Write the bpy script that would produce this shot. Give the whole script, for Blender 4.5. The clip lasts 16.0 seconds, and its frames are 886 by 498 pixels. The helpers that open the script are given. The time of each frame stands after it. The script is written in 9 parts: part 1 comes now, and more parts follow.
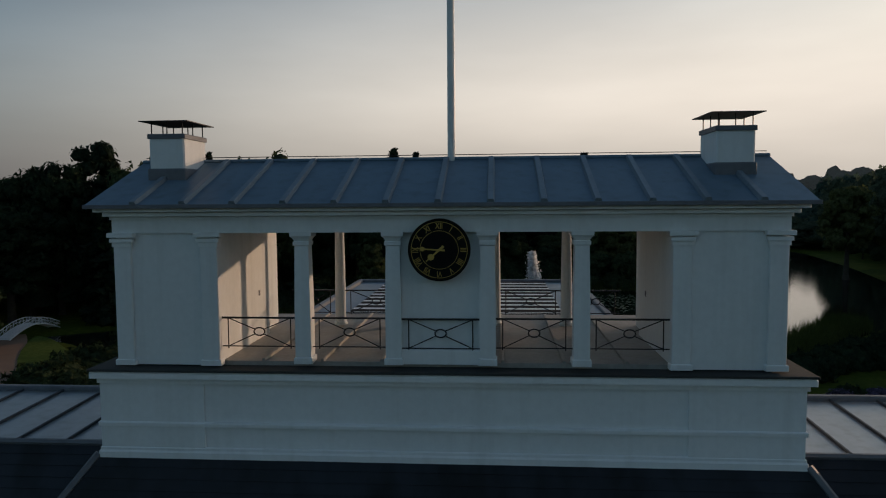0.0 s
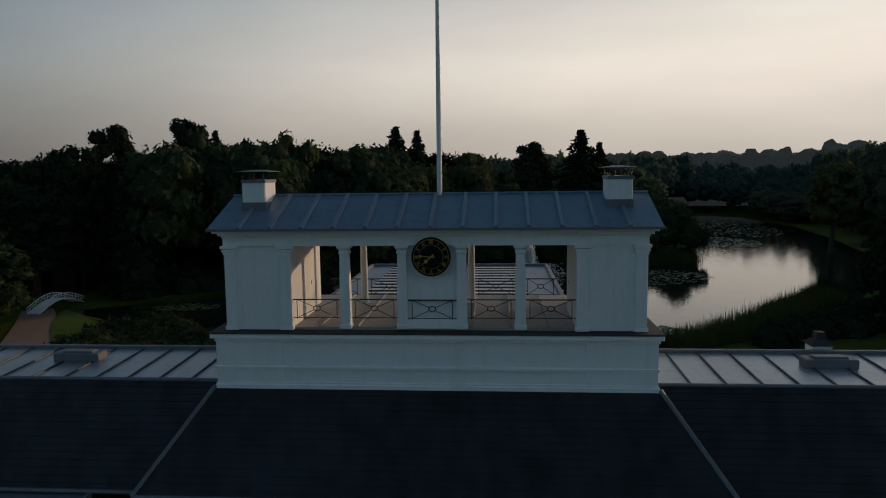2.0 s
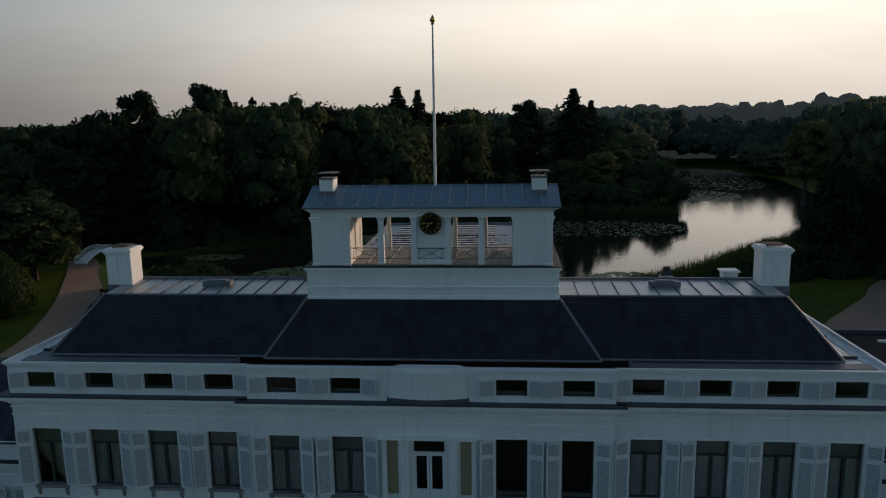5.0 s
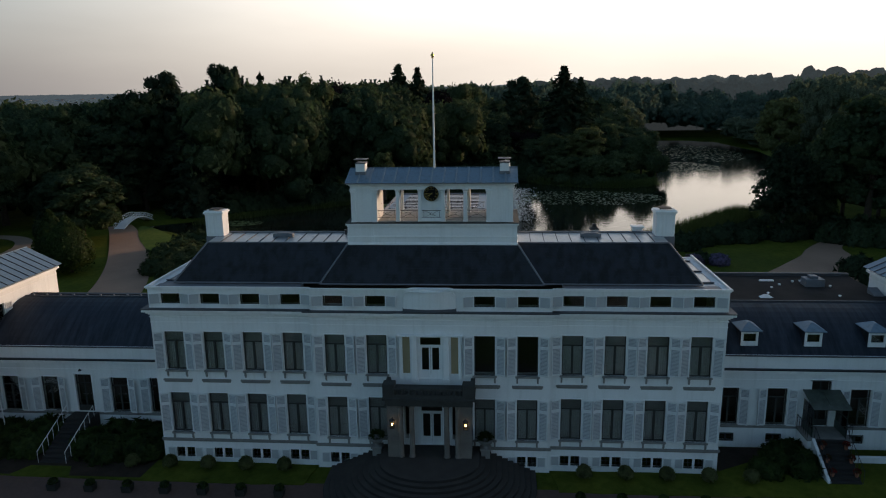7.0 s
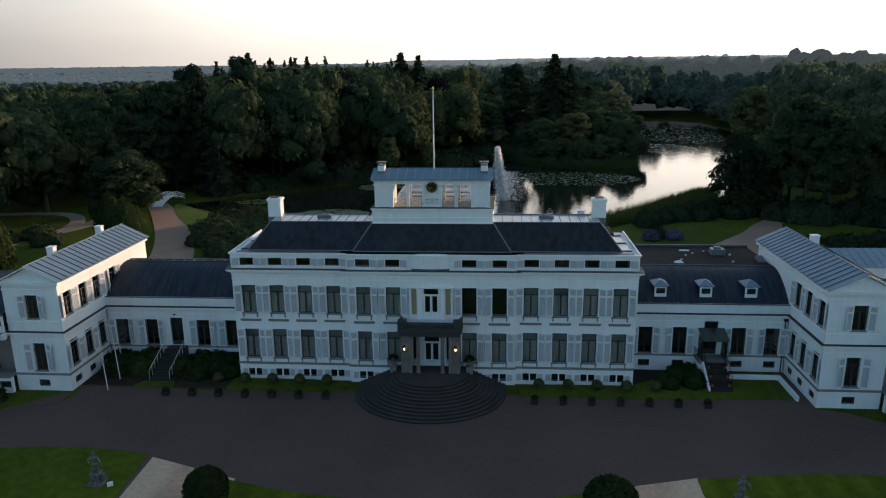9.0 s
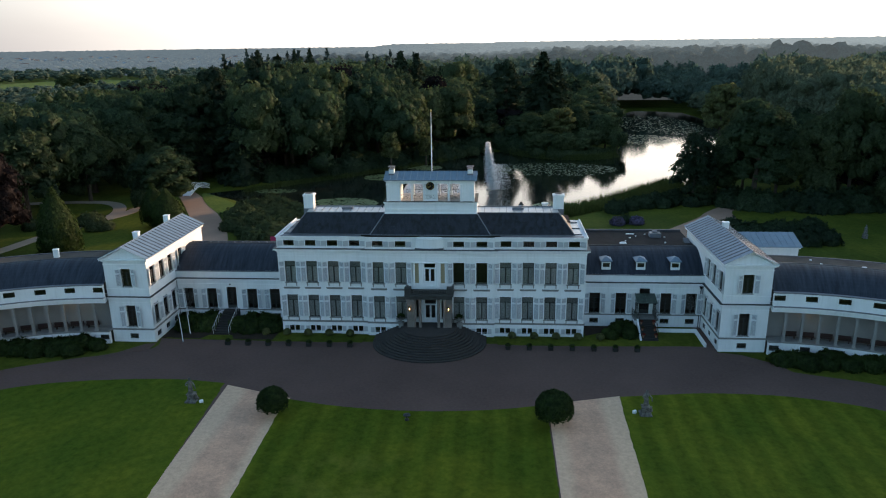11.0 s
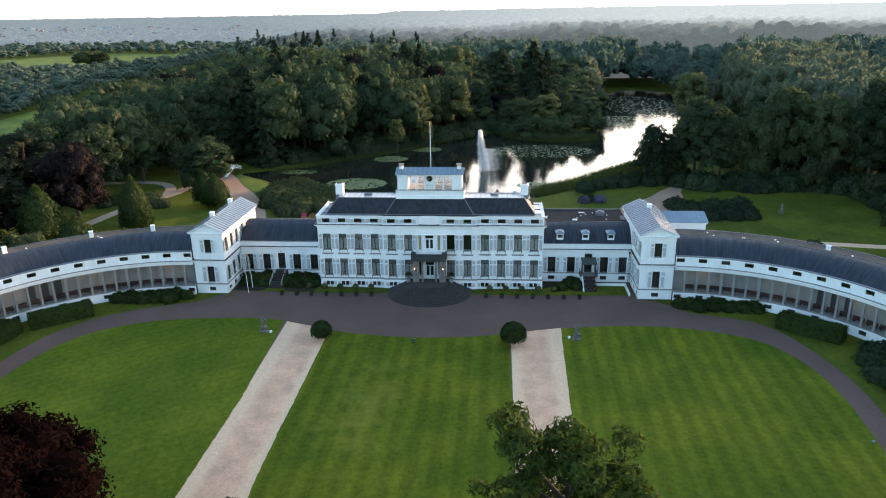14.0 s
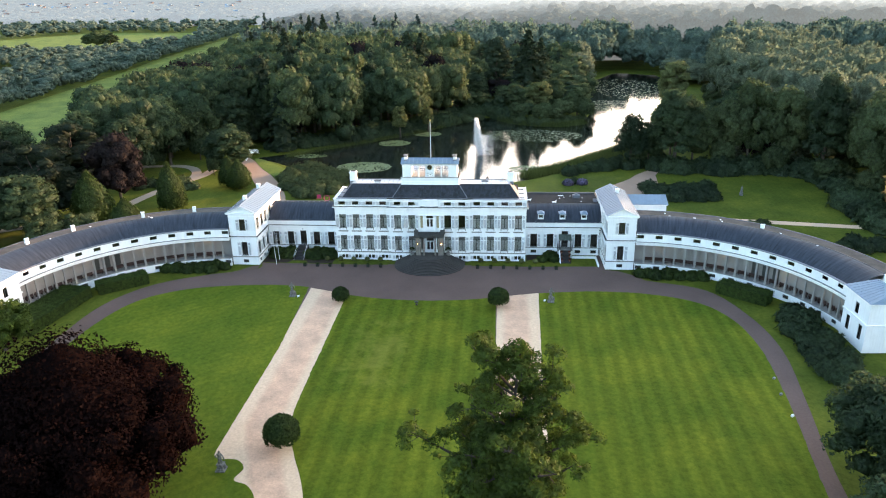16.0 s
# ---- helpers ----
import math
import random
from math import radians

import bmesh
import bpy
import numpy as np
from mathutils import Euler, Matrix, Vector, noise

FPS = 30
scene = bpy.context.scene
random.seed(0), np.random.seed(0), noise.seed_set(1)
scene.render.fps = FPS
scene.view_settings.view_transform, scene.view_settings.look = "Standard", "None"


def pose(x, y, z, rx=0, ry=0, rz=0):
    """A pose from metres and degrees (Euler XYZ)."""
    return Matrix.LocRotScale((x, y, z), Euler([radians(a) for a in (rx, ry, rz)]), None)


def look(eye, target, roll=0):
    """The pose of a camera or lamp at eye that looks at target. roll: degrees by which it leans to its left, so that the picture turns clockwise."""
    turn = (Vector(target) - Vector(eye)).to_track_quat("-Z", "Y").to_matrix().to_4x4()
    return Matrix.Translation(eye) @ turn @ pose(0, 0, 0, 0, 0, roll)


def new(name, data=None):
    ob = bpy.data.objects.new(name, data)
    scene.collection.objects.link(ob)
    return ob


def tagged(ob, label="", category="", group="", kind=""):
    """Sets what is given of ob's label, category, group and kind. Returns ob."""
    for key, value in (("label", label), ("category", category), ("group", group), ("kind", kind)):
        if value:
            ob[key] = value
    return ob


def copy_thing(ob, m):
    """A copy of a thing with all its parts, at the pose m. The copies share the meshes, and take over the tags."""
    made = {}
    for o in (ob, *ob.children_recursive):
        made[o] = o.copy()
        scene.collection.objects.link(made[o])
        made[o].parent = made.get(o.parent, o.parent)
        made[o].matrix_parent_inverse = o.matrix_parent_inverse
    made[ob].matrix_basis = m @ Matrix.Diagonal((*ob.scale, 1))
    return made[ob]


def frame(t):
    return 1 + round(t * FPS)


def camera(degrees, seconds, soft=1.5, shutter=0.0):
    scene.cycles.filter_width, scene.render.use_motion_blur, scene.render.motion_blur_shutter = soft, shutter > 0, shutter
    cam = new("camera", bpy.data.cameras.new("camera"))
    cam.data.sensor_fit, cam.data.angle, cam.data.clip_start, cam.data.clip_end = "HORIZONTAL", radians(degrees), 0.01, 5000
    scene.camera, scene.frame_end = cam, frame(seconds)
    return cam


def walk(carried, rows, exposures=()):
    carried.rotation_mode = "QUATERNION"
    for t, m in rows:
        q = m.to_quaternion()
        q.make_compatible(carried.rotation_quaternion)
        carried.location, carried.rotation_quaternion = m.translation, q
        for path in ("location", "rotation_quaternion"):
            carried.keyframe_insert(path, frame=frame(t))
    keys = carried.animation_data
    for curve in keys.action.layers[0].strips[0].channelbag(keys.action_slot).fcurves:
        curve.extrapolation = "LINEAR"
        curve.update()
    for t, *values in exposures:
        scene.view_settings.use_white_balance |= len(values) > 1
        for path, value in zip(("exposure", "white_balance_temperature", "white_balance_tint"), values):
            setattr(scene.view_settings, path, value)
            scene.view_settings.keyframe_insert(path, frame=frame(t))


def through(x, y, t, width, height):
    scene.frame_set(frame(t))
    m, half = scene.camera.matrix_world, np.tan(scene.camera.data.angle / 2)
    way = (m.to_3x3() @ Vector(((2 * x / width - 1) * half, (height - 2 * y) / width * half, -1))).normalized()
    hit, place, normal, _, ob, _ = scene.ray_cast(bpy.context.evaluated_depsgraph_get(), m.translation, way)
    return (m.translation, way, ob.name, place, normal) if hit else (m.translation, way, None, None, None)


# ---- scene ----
cam = camera(64.4, 16.0, soft=1.1)
# seconds, x, y, z, pitch, roll, yaw
PATH = [
    (0, 0.958, -9.440, 20.939, -4.126, 0.446, 4.245),
    (0.5, 1.133, -11.145, 21.350, -4.673, 0.531, 4.189),
    (1, 1.329, -12.871, 21.730, -5.226, 0.599, 4.184),
    (1.5, 1.556, -14.633, 22.062, -5.789, 0.645, 4.258),
    (2, 1.799, -16.410, 22.392, -6.370, 0.702, 4.360),
    (2.5, 2.036, -18.203, 22.767, -6.974, 0.796, 4.431),
    (3, 2.266, -20.116, 23.173, -7.612, 0.889, 4.466),
    (3.6, 2.534, -22.733, 23.673, -8.428, 0.945, 4.470),
    (4.2, 2.811, -25.780, 24.185, -9.269, 0.948, 4.443),
    (4.8, 3.112, -29.322, 24.714, -10.095, 0.920, 4.398),
    (5.5, 3.518, -34.164, 25.360, -10.989, 0.882, 4.339),
    (6, 3.856, -38.121, 25.861, -11.565, 0.867, 4.301),
    (6.5, 4.237, -42.416, 26.482, -12.151, 0.863, 4.277),
    (7, 4.661, -46.946, 27.326, -12.827, 0.864, 4.276),
    (7.5, 5.122, -51.635, 28.446, -13.613, 0.863, 4.297),
    (8, 5.586, -56.511, 29.698, -14.292, 0.840, 4.315),
    (8.5, 6.022, -61.600, 30.936, -14.673, 0.783, 4.299),
    (9, 6.449, -66.832, 32.177, -14.894, 0.725, 4.257),
    (9.6, 6.982, -73.186, 33.745, -15.202, 0.699, 4.189),
    (10.2, 7.545, -79.572, 35.432, -15.594, 0.712, 4.118),
    (10.8, 8.141, -85.958, 37.267, -16.059, 0.745, 4.062),
    (11.5, 8.880, -93.360, 39.629, -16.679, 0.779, 4.037),
    (12, 9.439, -98.599, 41.466, -17.158, 0.788, 4.056),
    (12.5, 10.022, -103.840, 43.352, -17.635, 0.792, 4.095),
    (13, 10.628, -109.137, 45.193, -18.073, 0.806, 4.141),
    (13.5, 11.253, -114.523, 46.929, -18.450, 0.839, 4.181),
    (14, 11.884, -119.960, 48.636, -18.809, 0.879, 4.215),
    (14.5, 12.503, -125.389, 50.424, -19.206, 0.911, 4.243),
    (15, 13.099, -130.765, 52.372, -19.685, 0.926, 4.268),
    (15.5, 13.677, -136.097, 54.447, -20.227, 0.926, 4.291),
    (16, 14.246, -141.406, 56.585, -20.801, 0.918, 4.313),
]
walk(cam, [(t, pose(x, y, z, 90 + pitch, roll, yaw)) for t, x, y, z, pitch, roll, yaw in PATH],
     exposures=[(0, -0.34, 6500, 10), (3, -0.38, 6500, 10), (5.5, 0.15, 6500, 10), (7, 0.6, 6550, 11), (9, 1.2, 6550, 11), (11.5, 1.85, 6500, 10), (12.5, 2.15, 6600, 11), (14.5, 2.95, 7050, 15), (16, 3.4, 7450, 18)])

# ---------------------------------------------------------------- light
SUN_AZ, SUN_EL = radians(49), radians(7.2)
world = bpy.data.worlds.new("sky_world")
scene.world = world
world.use_nodes = True
wn, wl = world.node_tree.nodes, world.node_tree.links
wn.clear()
sky = wn.new("ShaderNodeTexSky")
sky.sky_type = "NISHITA"
sky.sun_disc = False
sky.sun_elevation, sky.sun_rotation = SUN_EL, SUN_AZ
sky.air_density, sky.dust_density, sky.ozone_density = 1.0, 1.4, 2.0
bg = wn.new("ShaderNodeBackground")
bg.inputs["Strength"].default_value = 0.138
wout = wn.new("ShaderNodeOutputWorld")
hue = wn.new("ShaderNodeHueSaturation")
hue.inputs["Saturation"].default_value = 0.82
cap = wn.new("ShaderNodeMix")
cap.data_type, cap.blend_type = "RGBA", "DARKEN"
cap.inputs[0].default_value = 1.0
cap.inputs[7].default_value = (8.4, 7.6, 6.9, 1)
# evening haze: a pale glow low over the sun's half of the sky
where = wn.new("ShaderNodeTexCoord")
toward = wn.new("ShaderNodeVectorMath")
toward.operation = "DOT_PRODUCT"
toward.inputs[1].default_value = (math.sin(SUN_AZ), math.cos(SUN_AZ), 0)
side = wn.new("ShaderNodeMapRange")
side.interpolation_type = "SMOOTHSTEP"
side.inputs["From Min"].default_value, side.inputs["From Max"].default_value = -0.15, 0.95
sep = wn.new("ShaderNodeSeparateXYZ")
low = wn.new("ShaderNodeMapRange")
low.interpolation_type = "SMOOTHSTEP"
low.inputs["From Min"].default_value, low.inputs["From Max"].default_value = 0.08, 0.48
low.inputs["To Min"].default_value, low.inputs["To Max"].default_value = 1.0, 0.0
amount = wn.new("ShaderNodeMath")
amount.operation = "MULTIPLY"
mist = wn.new("ShaderNodeMix")
mist.data_type = "RGBA"
mist.inputs[7].default_value = (8.7, 7.8, 6.8, 1)
wl.new(where.outputs["Generated"], toward.inputs[0])
wl.new(where.outputs["Generated"], sep.inputs[0])
wl.new(toward.outputs["Value"], side.inputs["Value"])
wl.new(sep.outputs["Z"], low.inputs["Value"])
wl.new(side.outputs[0], amount.inputs[0])
wl.new(low.outputs[0], amount.inputs[1])
wl.new(amount.outputs[0], mist.inputs[0])
wl.new(sky.outputs[0], hue.inputs["Color"])
tint = wn.new("ShaderNodeMix")
tint.data_type, tint.blend_type = "RGBA", "MULTIPLY"
tint.inputs[0].default_value = 1.0
tint.inputs[7].default_value = (0.85, 1.0, 1.06, 1)
wl.new(hue.outputs[0], tint.inputs[6])
wl.new(tint.outputs[2], cap.inputs[6])
# the far half of the sky hangs mauve-grey above the horizon
dusk = wn.new("ShaderNodeMix")
dusk.data_type = "RGBA"
dusk.inputs[7].default_value = (2.1, 2.02, 2.1, 1)
veil = wn.new("ShaderNodeMapRange")
veil.interpolation_type = "SMOOTHSTEP"
veil.inputs["From Min"].default_value, veil.inputs["From Max"].default_value = 0.0, 0.30
veil.inputs["To Min"].default_value, veil.inputs["To Max"].default_value = 0.85, 0.0
wl.new(sep.outputs["Z"], veil.inputs["Value"])
north = wn.new("ShaderNodeMapRange")
north.interpolation_type = "SMOOTHSTEP"
north.inputs["From Min"].default_value, north.inputs["From Max"].default_value = -0.1, 0.5
wl.new(sep.outputs["Y"], north.inputs["Value"])
share_out = wn.new("ShaderNodeMath")
share_out.operation = "MULTIPLY"
wl.new(veil.outputs[0], share_out.inputs[0])
wl.new(north.outputs[0], share_out.inputs[1])
wl.new(share_out.outputs[0], dusk.inputs[0])
wl.new(cap.outputs[2], dusk.inputs[6])
wl.new(dusk.outputs[2], mist.inputs[6])
# air thickens towards the horizon, and thin cloud streaks lie above it
thick = wn.new("ShaderNodeMapRange")
thick.interpolation_type = "SMOOTHSTEP"
thick.inputs["From Min"].default_value, thick.inputs["From Max"].default_value = 0.0, 0.15
thick.inputs["To Min"].default_value, thick.inputs["To Max"].default_value = 0.58, 1.0
wl.new(sep.outputs["Z"], thick.inputs["Value"])
stretch = wn.new("ShaderNodeMapping")
stretch.inputs["Scale"].default_value = (1.6, 1.6, 7.0)
wl.new(where.outputs["Generated"], stretch.inputs["Vector"])
cloud = wn.new("ShaderNodeTexNoise")
cloud.inputs["Scale"].default_value, cloud.inputs["Detail"].default_value = 1.7, 5
wl.new(stretch.outputs[0], cloud.inputs["Vector"])
wisp = wn.new("ShaderNodeMapRange")
wisp.inputs["From Min"].default_value, wisp.inputs["From Max"].default_value = 0.35, 0.7
wisp.inputs["To Min"].default_value, wisp.inputs["To Max"].default_value = 0.94, 1.05
wl.new(cloud.outputs["Fac"], wisp.inputs["Value"])
air = wn.new("ShaderNodeMath")
air.operation = "MULTIPLY"
wl.new(thick.outputs[0], air.inputs[0])
wl.new(wisp.outputs[0], air.inputs[1])
dim = wn.new("ShaderNodeVectorMath")
dim.operation = "SCALE"
wl.new(mist.outputs[2], dim.inputs[0])
wl.new(air.outputs[0], dim.inputs["Scale"])
wl.new(dim.outputs[0], bg.inputs[0])
wl.new(bg.outputs[0], wout.inputs[0])
sun_data = bpy.data.lights.new("sun", "SUN")
sun_data.energy, sun_data.angle, sun_data.color = 2.0, radians(0.8), (1.0, 0.66, 0.42)
sun = new("sun", sun_data)
sun.matrix_world = look((200 * math.sin(SUN_AZ), 200 * math.cos(SUN_AZ), 200 * math.tan(SUN_EL)), (0, 0, 0))


# ---------------------------------------------------------------- materials
def material(name, colour, rough=0.7, metal=0.0, vary=0.15, scale=1.0, fine=12.0, bump=0.15, bump_dist=0.01, spec=0.4, streak=0.0, tone=None):
    """A surface with variation at two scales, optional rain streaks, and fine relief."""
    m = bpy.data.materials.new(name)
    m.use_nodes = True
    nt = m.node_tree
    n, l = nt.nodes, nt.links
    b = n["Principled BSDF"]
    b.inputs["Roughness"].default_value, b.inputs["Metallic"].default_value = rough, metal
    b.inputs["Specular IOR Level"].default_value = spec
    tc = n.new("ShaderNodeTexCoord")
    a = n.new("ShaderNodeTexNoise")
    a.inputs["Scale"].default_value, a.inputs["Detail"].default_value = scale, 5
    f = n.new("ShaderNodeTexNoise")
    f.inputs["Scale"].default_value, f.inputs["Detail"].default_value = fine, 4
    l.new(tc.outputs["Object"], a.inputs["Vector"])
    l.new(tc.outputs["Object"], f.inputs["Vector"])
    mixn = n.new("ShaderNodeMix")
    mixn.data_type = "FLOAT"
    mixn.inputs[0].default_value = 0.4
    l.new(a.outputs["Fac"], mixn.inputs[2])
    l.new(f.outputs["Fac"], mixn.inputs[3])
    ramp = n.new("ShaderNodeValToRGB")
    dark = tone or tuple(c * (1 - 2 * vary) for c in colour)
    ramp.color_ramp.elements[0].position, ramp.color_ramp.elements[1].position = 0.3, 0.65
    ramp.color_ramp.elements[0].color, ramp.color_ramp.elements[1].color = (*dark, 1), (*colour, 1)
    l.new(mixn.outputs[0], ramp.inputs[0])
    last = ramp.outputs[0]
    if streak:
        mp = n.new("ShaderNodeMapping")
        mp.inputs["Scale"].default_value = (1.5, 1.5, 0.12) if streak > 0.5 else (3.0, 3.0, 0.18)
        l.new(tc.outputs["Object"], mp.inputs["Vector"])
        s = n.new("ShaderNodeTexNoise")
        s.inputs["Scale"].default_value, s.inputs["Detail"].default_value = 1.3, 6
        l.new(mp.outputs[0], s.inputs["Vector"])
        sr = n.new("ShaderNodeValToRGB")
        sr.color_ramp.elements[0].position, sr.color_ramp.elements[1].position = (0.42, 0.64) if streak > 0.5 else (0.5, 0.75)
        sr.color_ramp.elements[0].color, sr.color_ramp.elements[1].color = (1, 1, 1, 1), (1 - streak, 1 - streak, 1 - streak * 1.1, 1)
        l.new(s.outputs["Fac"], sr.inputs[0])
        mu = n.new("ShaderNodeMix")
        mu.data_type, mu.blend_type = "RGBA", "MULTIPLY"
        mu.inputs[0].default_value = 1
        l.new(last, mu.inputs[6])
        l.new(sr.outputs[0], mu.inputs[7])
        last = mu.outputs[2]
    l.new(last, b.inputs["Base Color"])
    if bump:
        bp = n.new("ShaderNodeBump")
        bp.inputs["Strength"].default_value, bp.inputs["Distance"].default_value = bump, bump_dist
        l.new(f.outputs["Fac"], bp.inputs["Height"])
        l.new(bp.outputs[0], b.inputs["Normal"])
    return m


def leaf_material(name, colour, other, scale=0.08, through=0.42, rough_scale=1.6, waxy=0.012):
    """Foliage: varies by clump and from tree to tree, lets a little light through."""
    m = bpy.data.materials.new(name)
    m.use_nodes = True
    n, l = m.node_tree.nodes, m.node_tree.links
    n.remove(n["Principled BSDF"])
    out = n["Material Output"]
    geo, oi, tc = n.new("ShaderNodeNewGeometry"), n.new("ShaderNodeObjectInfo"), n.new("ShaderNodeTexCoord")
    noi = n.new("ShaderNodeTexNoise")
    noi.inputs["Scale"].default_value, noi.inputs["Detail"].default_value = scale, 3
    l.new(geo.outputs["Position"], noi.inputs["Vector"])
    add = n.new("ShaderNodeMath")
    add.operation = "MULTIPLY_ADD"
    add.inputs[1].default_value, add.inputs[2].default_value = 0.14, 0.1
    l.new(geo.outputs["Random Per Island"], add.inputs[0])
    add2 = n.new("ShaderNodeMath")
    add2.operation = "MULTIPLY_ADD"
    add2.inputs[1].default_value = 0.3
    l.new(oi.outputs["Random"], add2.inputs[0])
    l.new(add.outputs[0], add2.inputs[2])
    tot = n.new("ShaderNodeMath")
    tot.operation = "MULTIPLY_ADD"
    tot.inputs[1].default_value = 1.3
    l.new(noi.outputs["Fac"], tot.inputs[0])
    l.new(add2.outputs[0], tot.inputs[2])
    ramp = n.new("ShaderNodeValToRGB")
    ramp.color_ramp.elements[0].position, ramp.color_ramp.elements[1].position = 0.55, 1.25
    e = ramp.color_ramp.elements
    e[0].position, e[1].position = 0.5, 1.0
    e[0].color, e[1].color = (*colour, 1), (*other, 1)
    sc = n.new("ShaderNodeMath")
    sc.operation = "MULTIPLY"
    sc.inputs[1].default_value = 0.75
    l.new(tot.outputs[0], sc.inputs[0])
    l.new(sc.outputs[0], ramp.inputs[0])
    fine = n.new("ShaderNodeTexNoise")
    fine.inputs["Scale"].default_value, fine.inputs["Detail"].default_value, fine.inputs["Roughness"].default_value = rough_scale, 4, 0.7
    l.new(geo.outputs["Position"], fine.inputs["Vector"])
    shade = n.new("ShaderNodeMapRange")
    shade.inputs["From Min"].default_value, shade.inputs["From Max"].default_value = 0.35, 0.65
    shade.inputs["To Min"].default_value, shade.inputs["To Max"].default_value = 0.55, 1.25
    l.new(fine.outputs["Fac"], shade.inputs["Value"])
    mul = n.new("ShaderNodeVectorMath")
    mul.operation = "SCALE"
    l.new(ramp.outputs[0], mul.inputs[0])
    l.new(shade.outputs[0], mul.inputs["Scale"])
    bump = n.new("ShaderNodeBump")
    bump.inputs["Strength"].default_value, bump.inputs["Distance"].default_value = 0.9, 0.8 / rough_scale
    l.new(fine.outputs["Fac"], bump.inputs["Height"])
    d, t, mx = n.new("ShaderNodeBsdfDiffuse"), n.new("ShaderNodeBsdfTranslucent"), n.new("ShaderNodeMixShader")
    l.new(mul.outputs[0], d.inputs[0])
    l.new(mul.outputs[0], t.inputs[0])
    l.new(bump.outputs[0], d.inputs["Normal"])
    mx.inputs[0].default_value = through
    l.new(d.outputs[0], mx.inputs[1])
    l.new(t.outputs[0], mx.inputs[2])
    gl, wax = n.new("ShaderNodeBsdfGlossy"), n.new("ShaderNodeMixShader")
    gl.inputs["Roughness"].default_value = 0.6
    gl.inputs["Color"].default_value = (0.6, 0.62, 0.6, 1)
    wax.inputs[0].default_value = waxy
    l.new(mx.outputs[0], wax.inputs[1])
    l.new(gl.outputs[0], wax.inputs[2])
    l.new(wax.outputs[0], out.inputs[0])
    return m


def glass_material():
    m = bpy.data.materials.new("window_glass")
    m.use_nodes = True
    n, l = m.node_tree.nodes, m.node_tree.links
    n.remove(n["Principled BSDF"])
    tr, gl, mx, fr = n.new("ShaderNodeBsdfTransparent"), n.new("ShaderNodeBsdfGlossy"), n.new("ShaderNodeMixShader"), n.new("ShaderNodeFresnel")
    tr.inputs[0].default_value = (0.9, 0.92, 0.9, 1)
    gl.inputs["Roughness"].default_value = 0.02
    fr.inputs[0].default_value = 1.5
    l.new(fr.outputs[0], mx.inputs[0])
    l.new(tr.outputs[0], mx.inputs[1])
    l.new(gl.outputs[0], mx.inputs[2])
    l.new(mx.outputs[0], n["Material Output"].inputs[0])
    return m


def water_material():
    m = bpy.data.materials.new("pond_water")
    m.use_nodes = True
    n, l = m.node_tree.nodes, m.node_tree.links
    b = n["Principled BSDF"]
    b.inputs["Base Color"].default_value = (0.012, 0.016, 0.012, 1)
    b.inputs["Roughness"].default_value = 0.05
    b.inputs["IOR"].default_value = 1.33
    tc = n.new("ShaderNodeTexCoord")
    a = n.new("ShaderNodeTexNoise")
    a.inputs["Scale"].default_value, a.inputs["Detail"].default_value = 0.9, 4
    l.new(tc.outputs["Object"], a.inputs["Vector"])
    bp = n.new("ShaderNodeBump")
    bp.inputs["Strength"].default_value, bp.inputs["Distance"].default_value = 0.55, 0.03
    l.new(a.outputs["Fac"], bp.inputs["Height"])
    l.new(bp.outputs[0], b.inputs["Normal"])
    return m


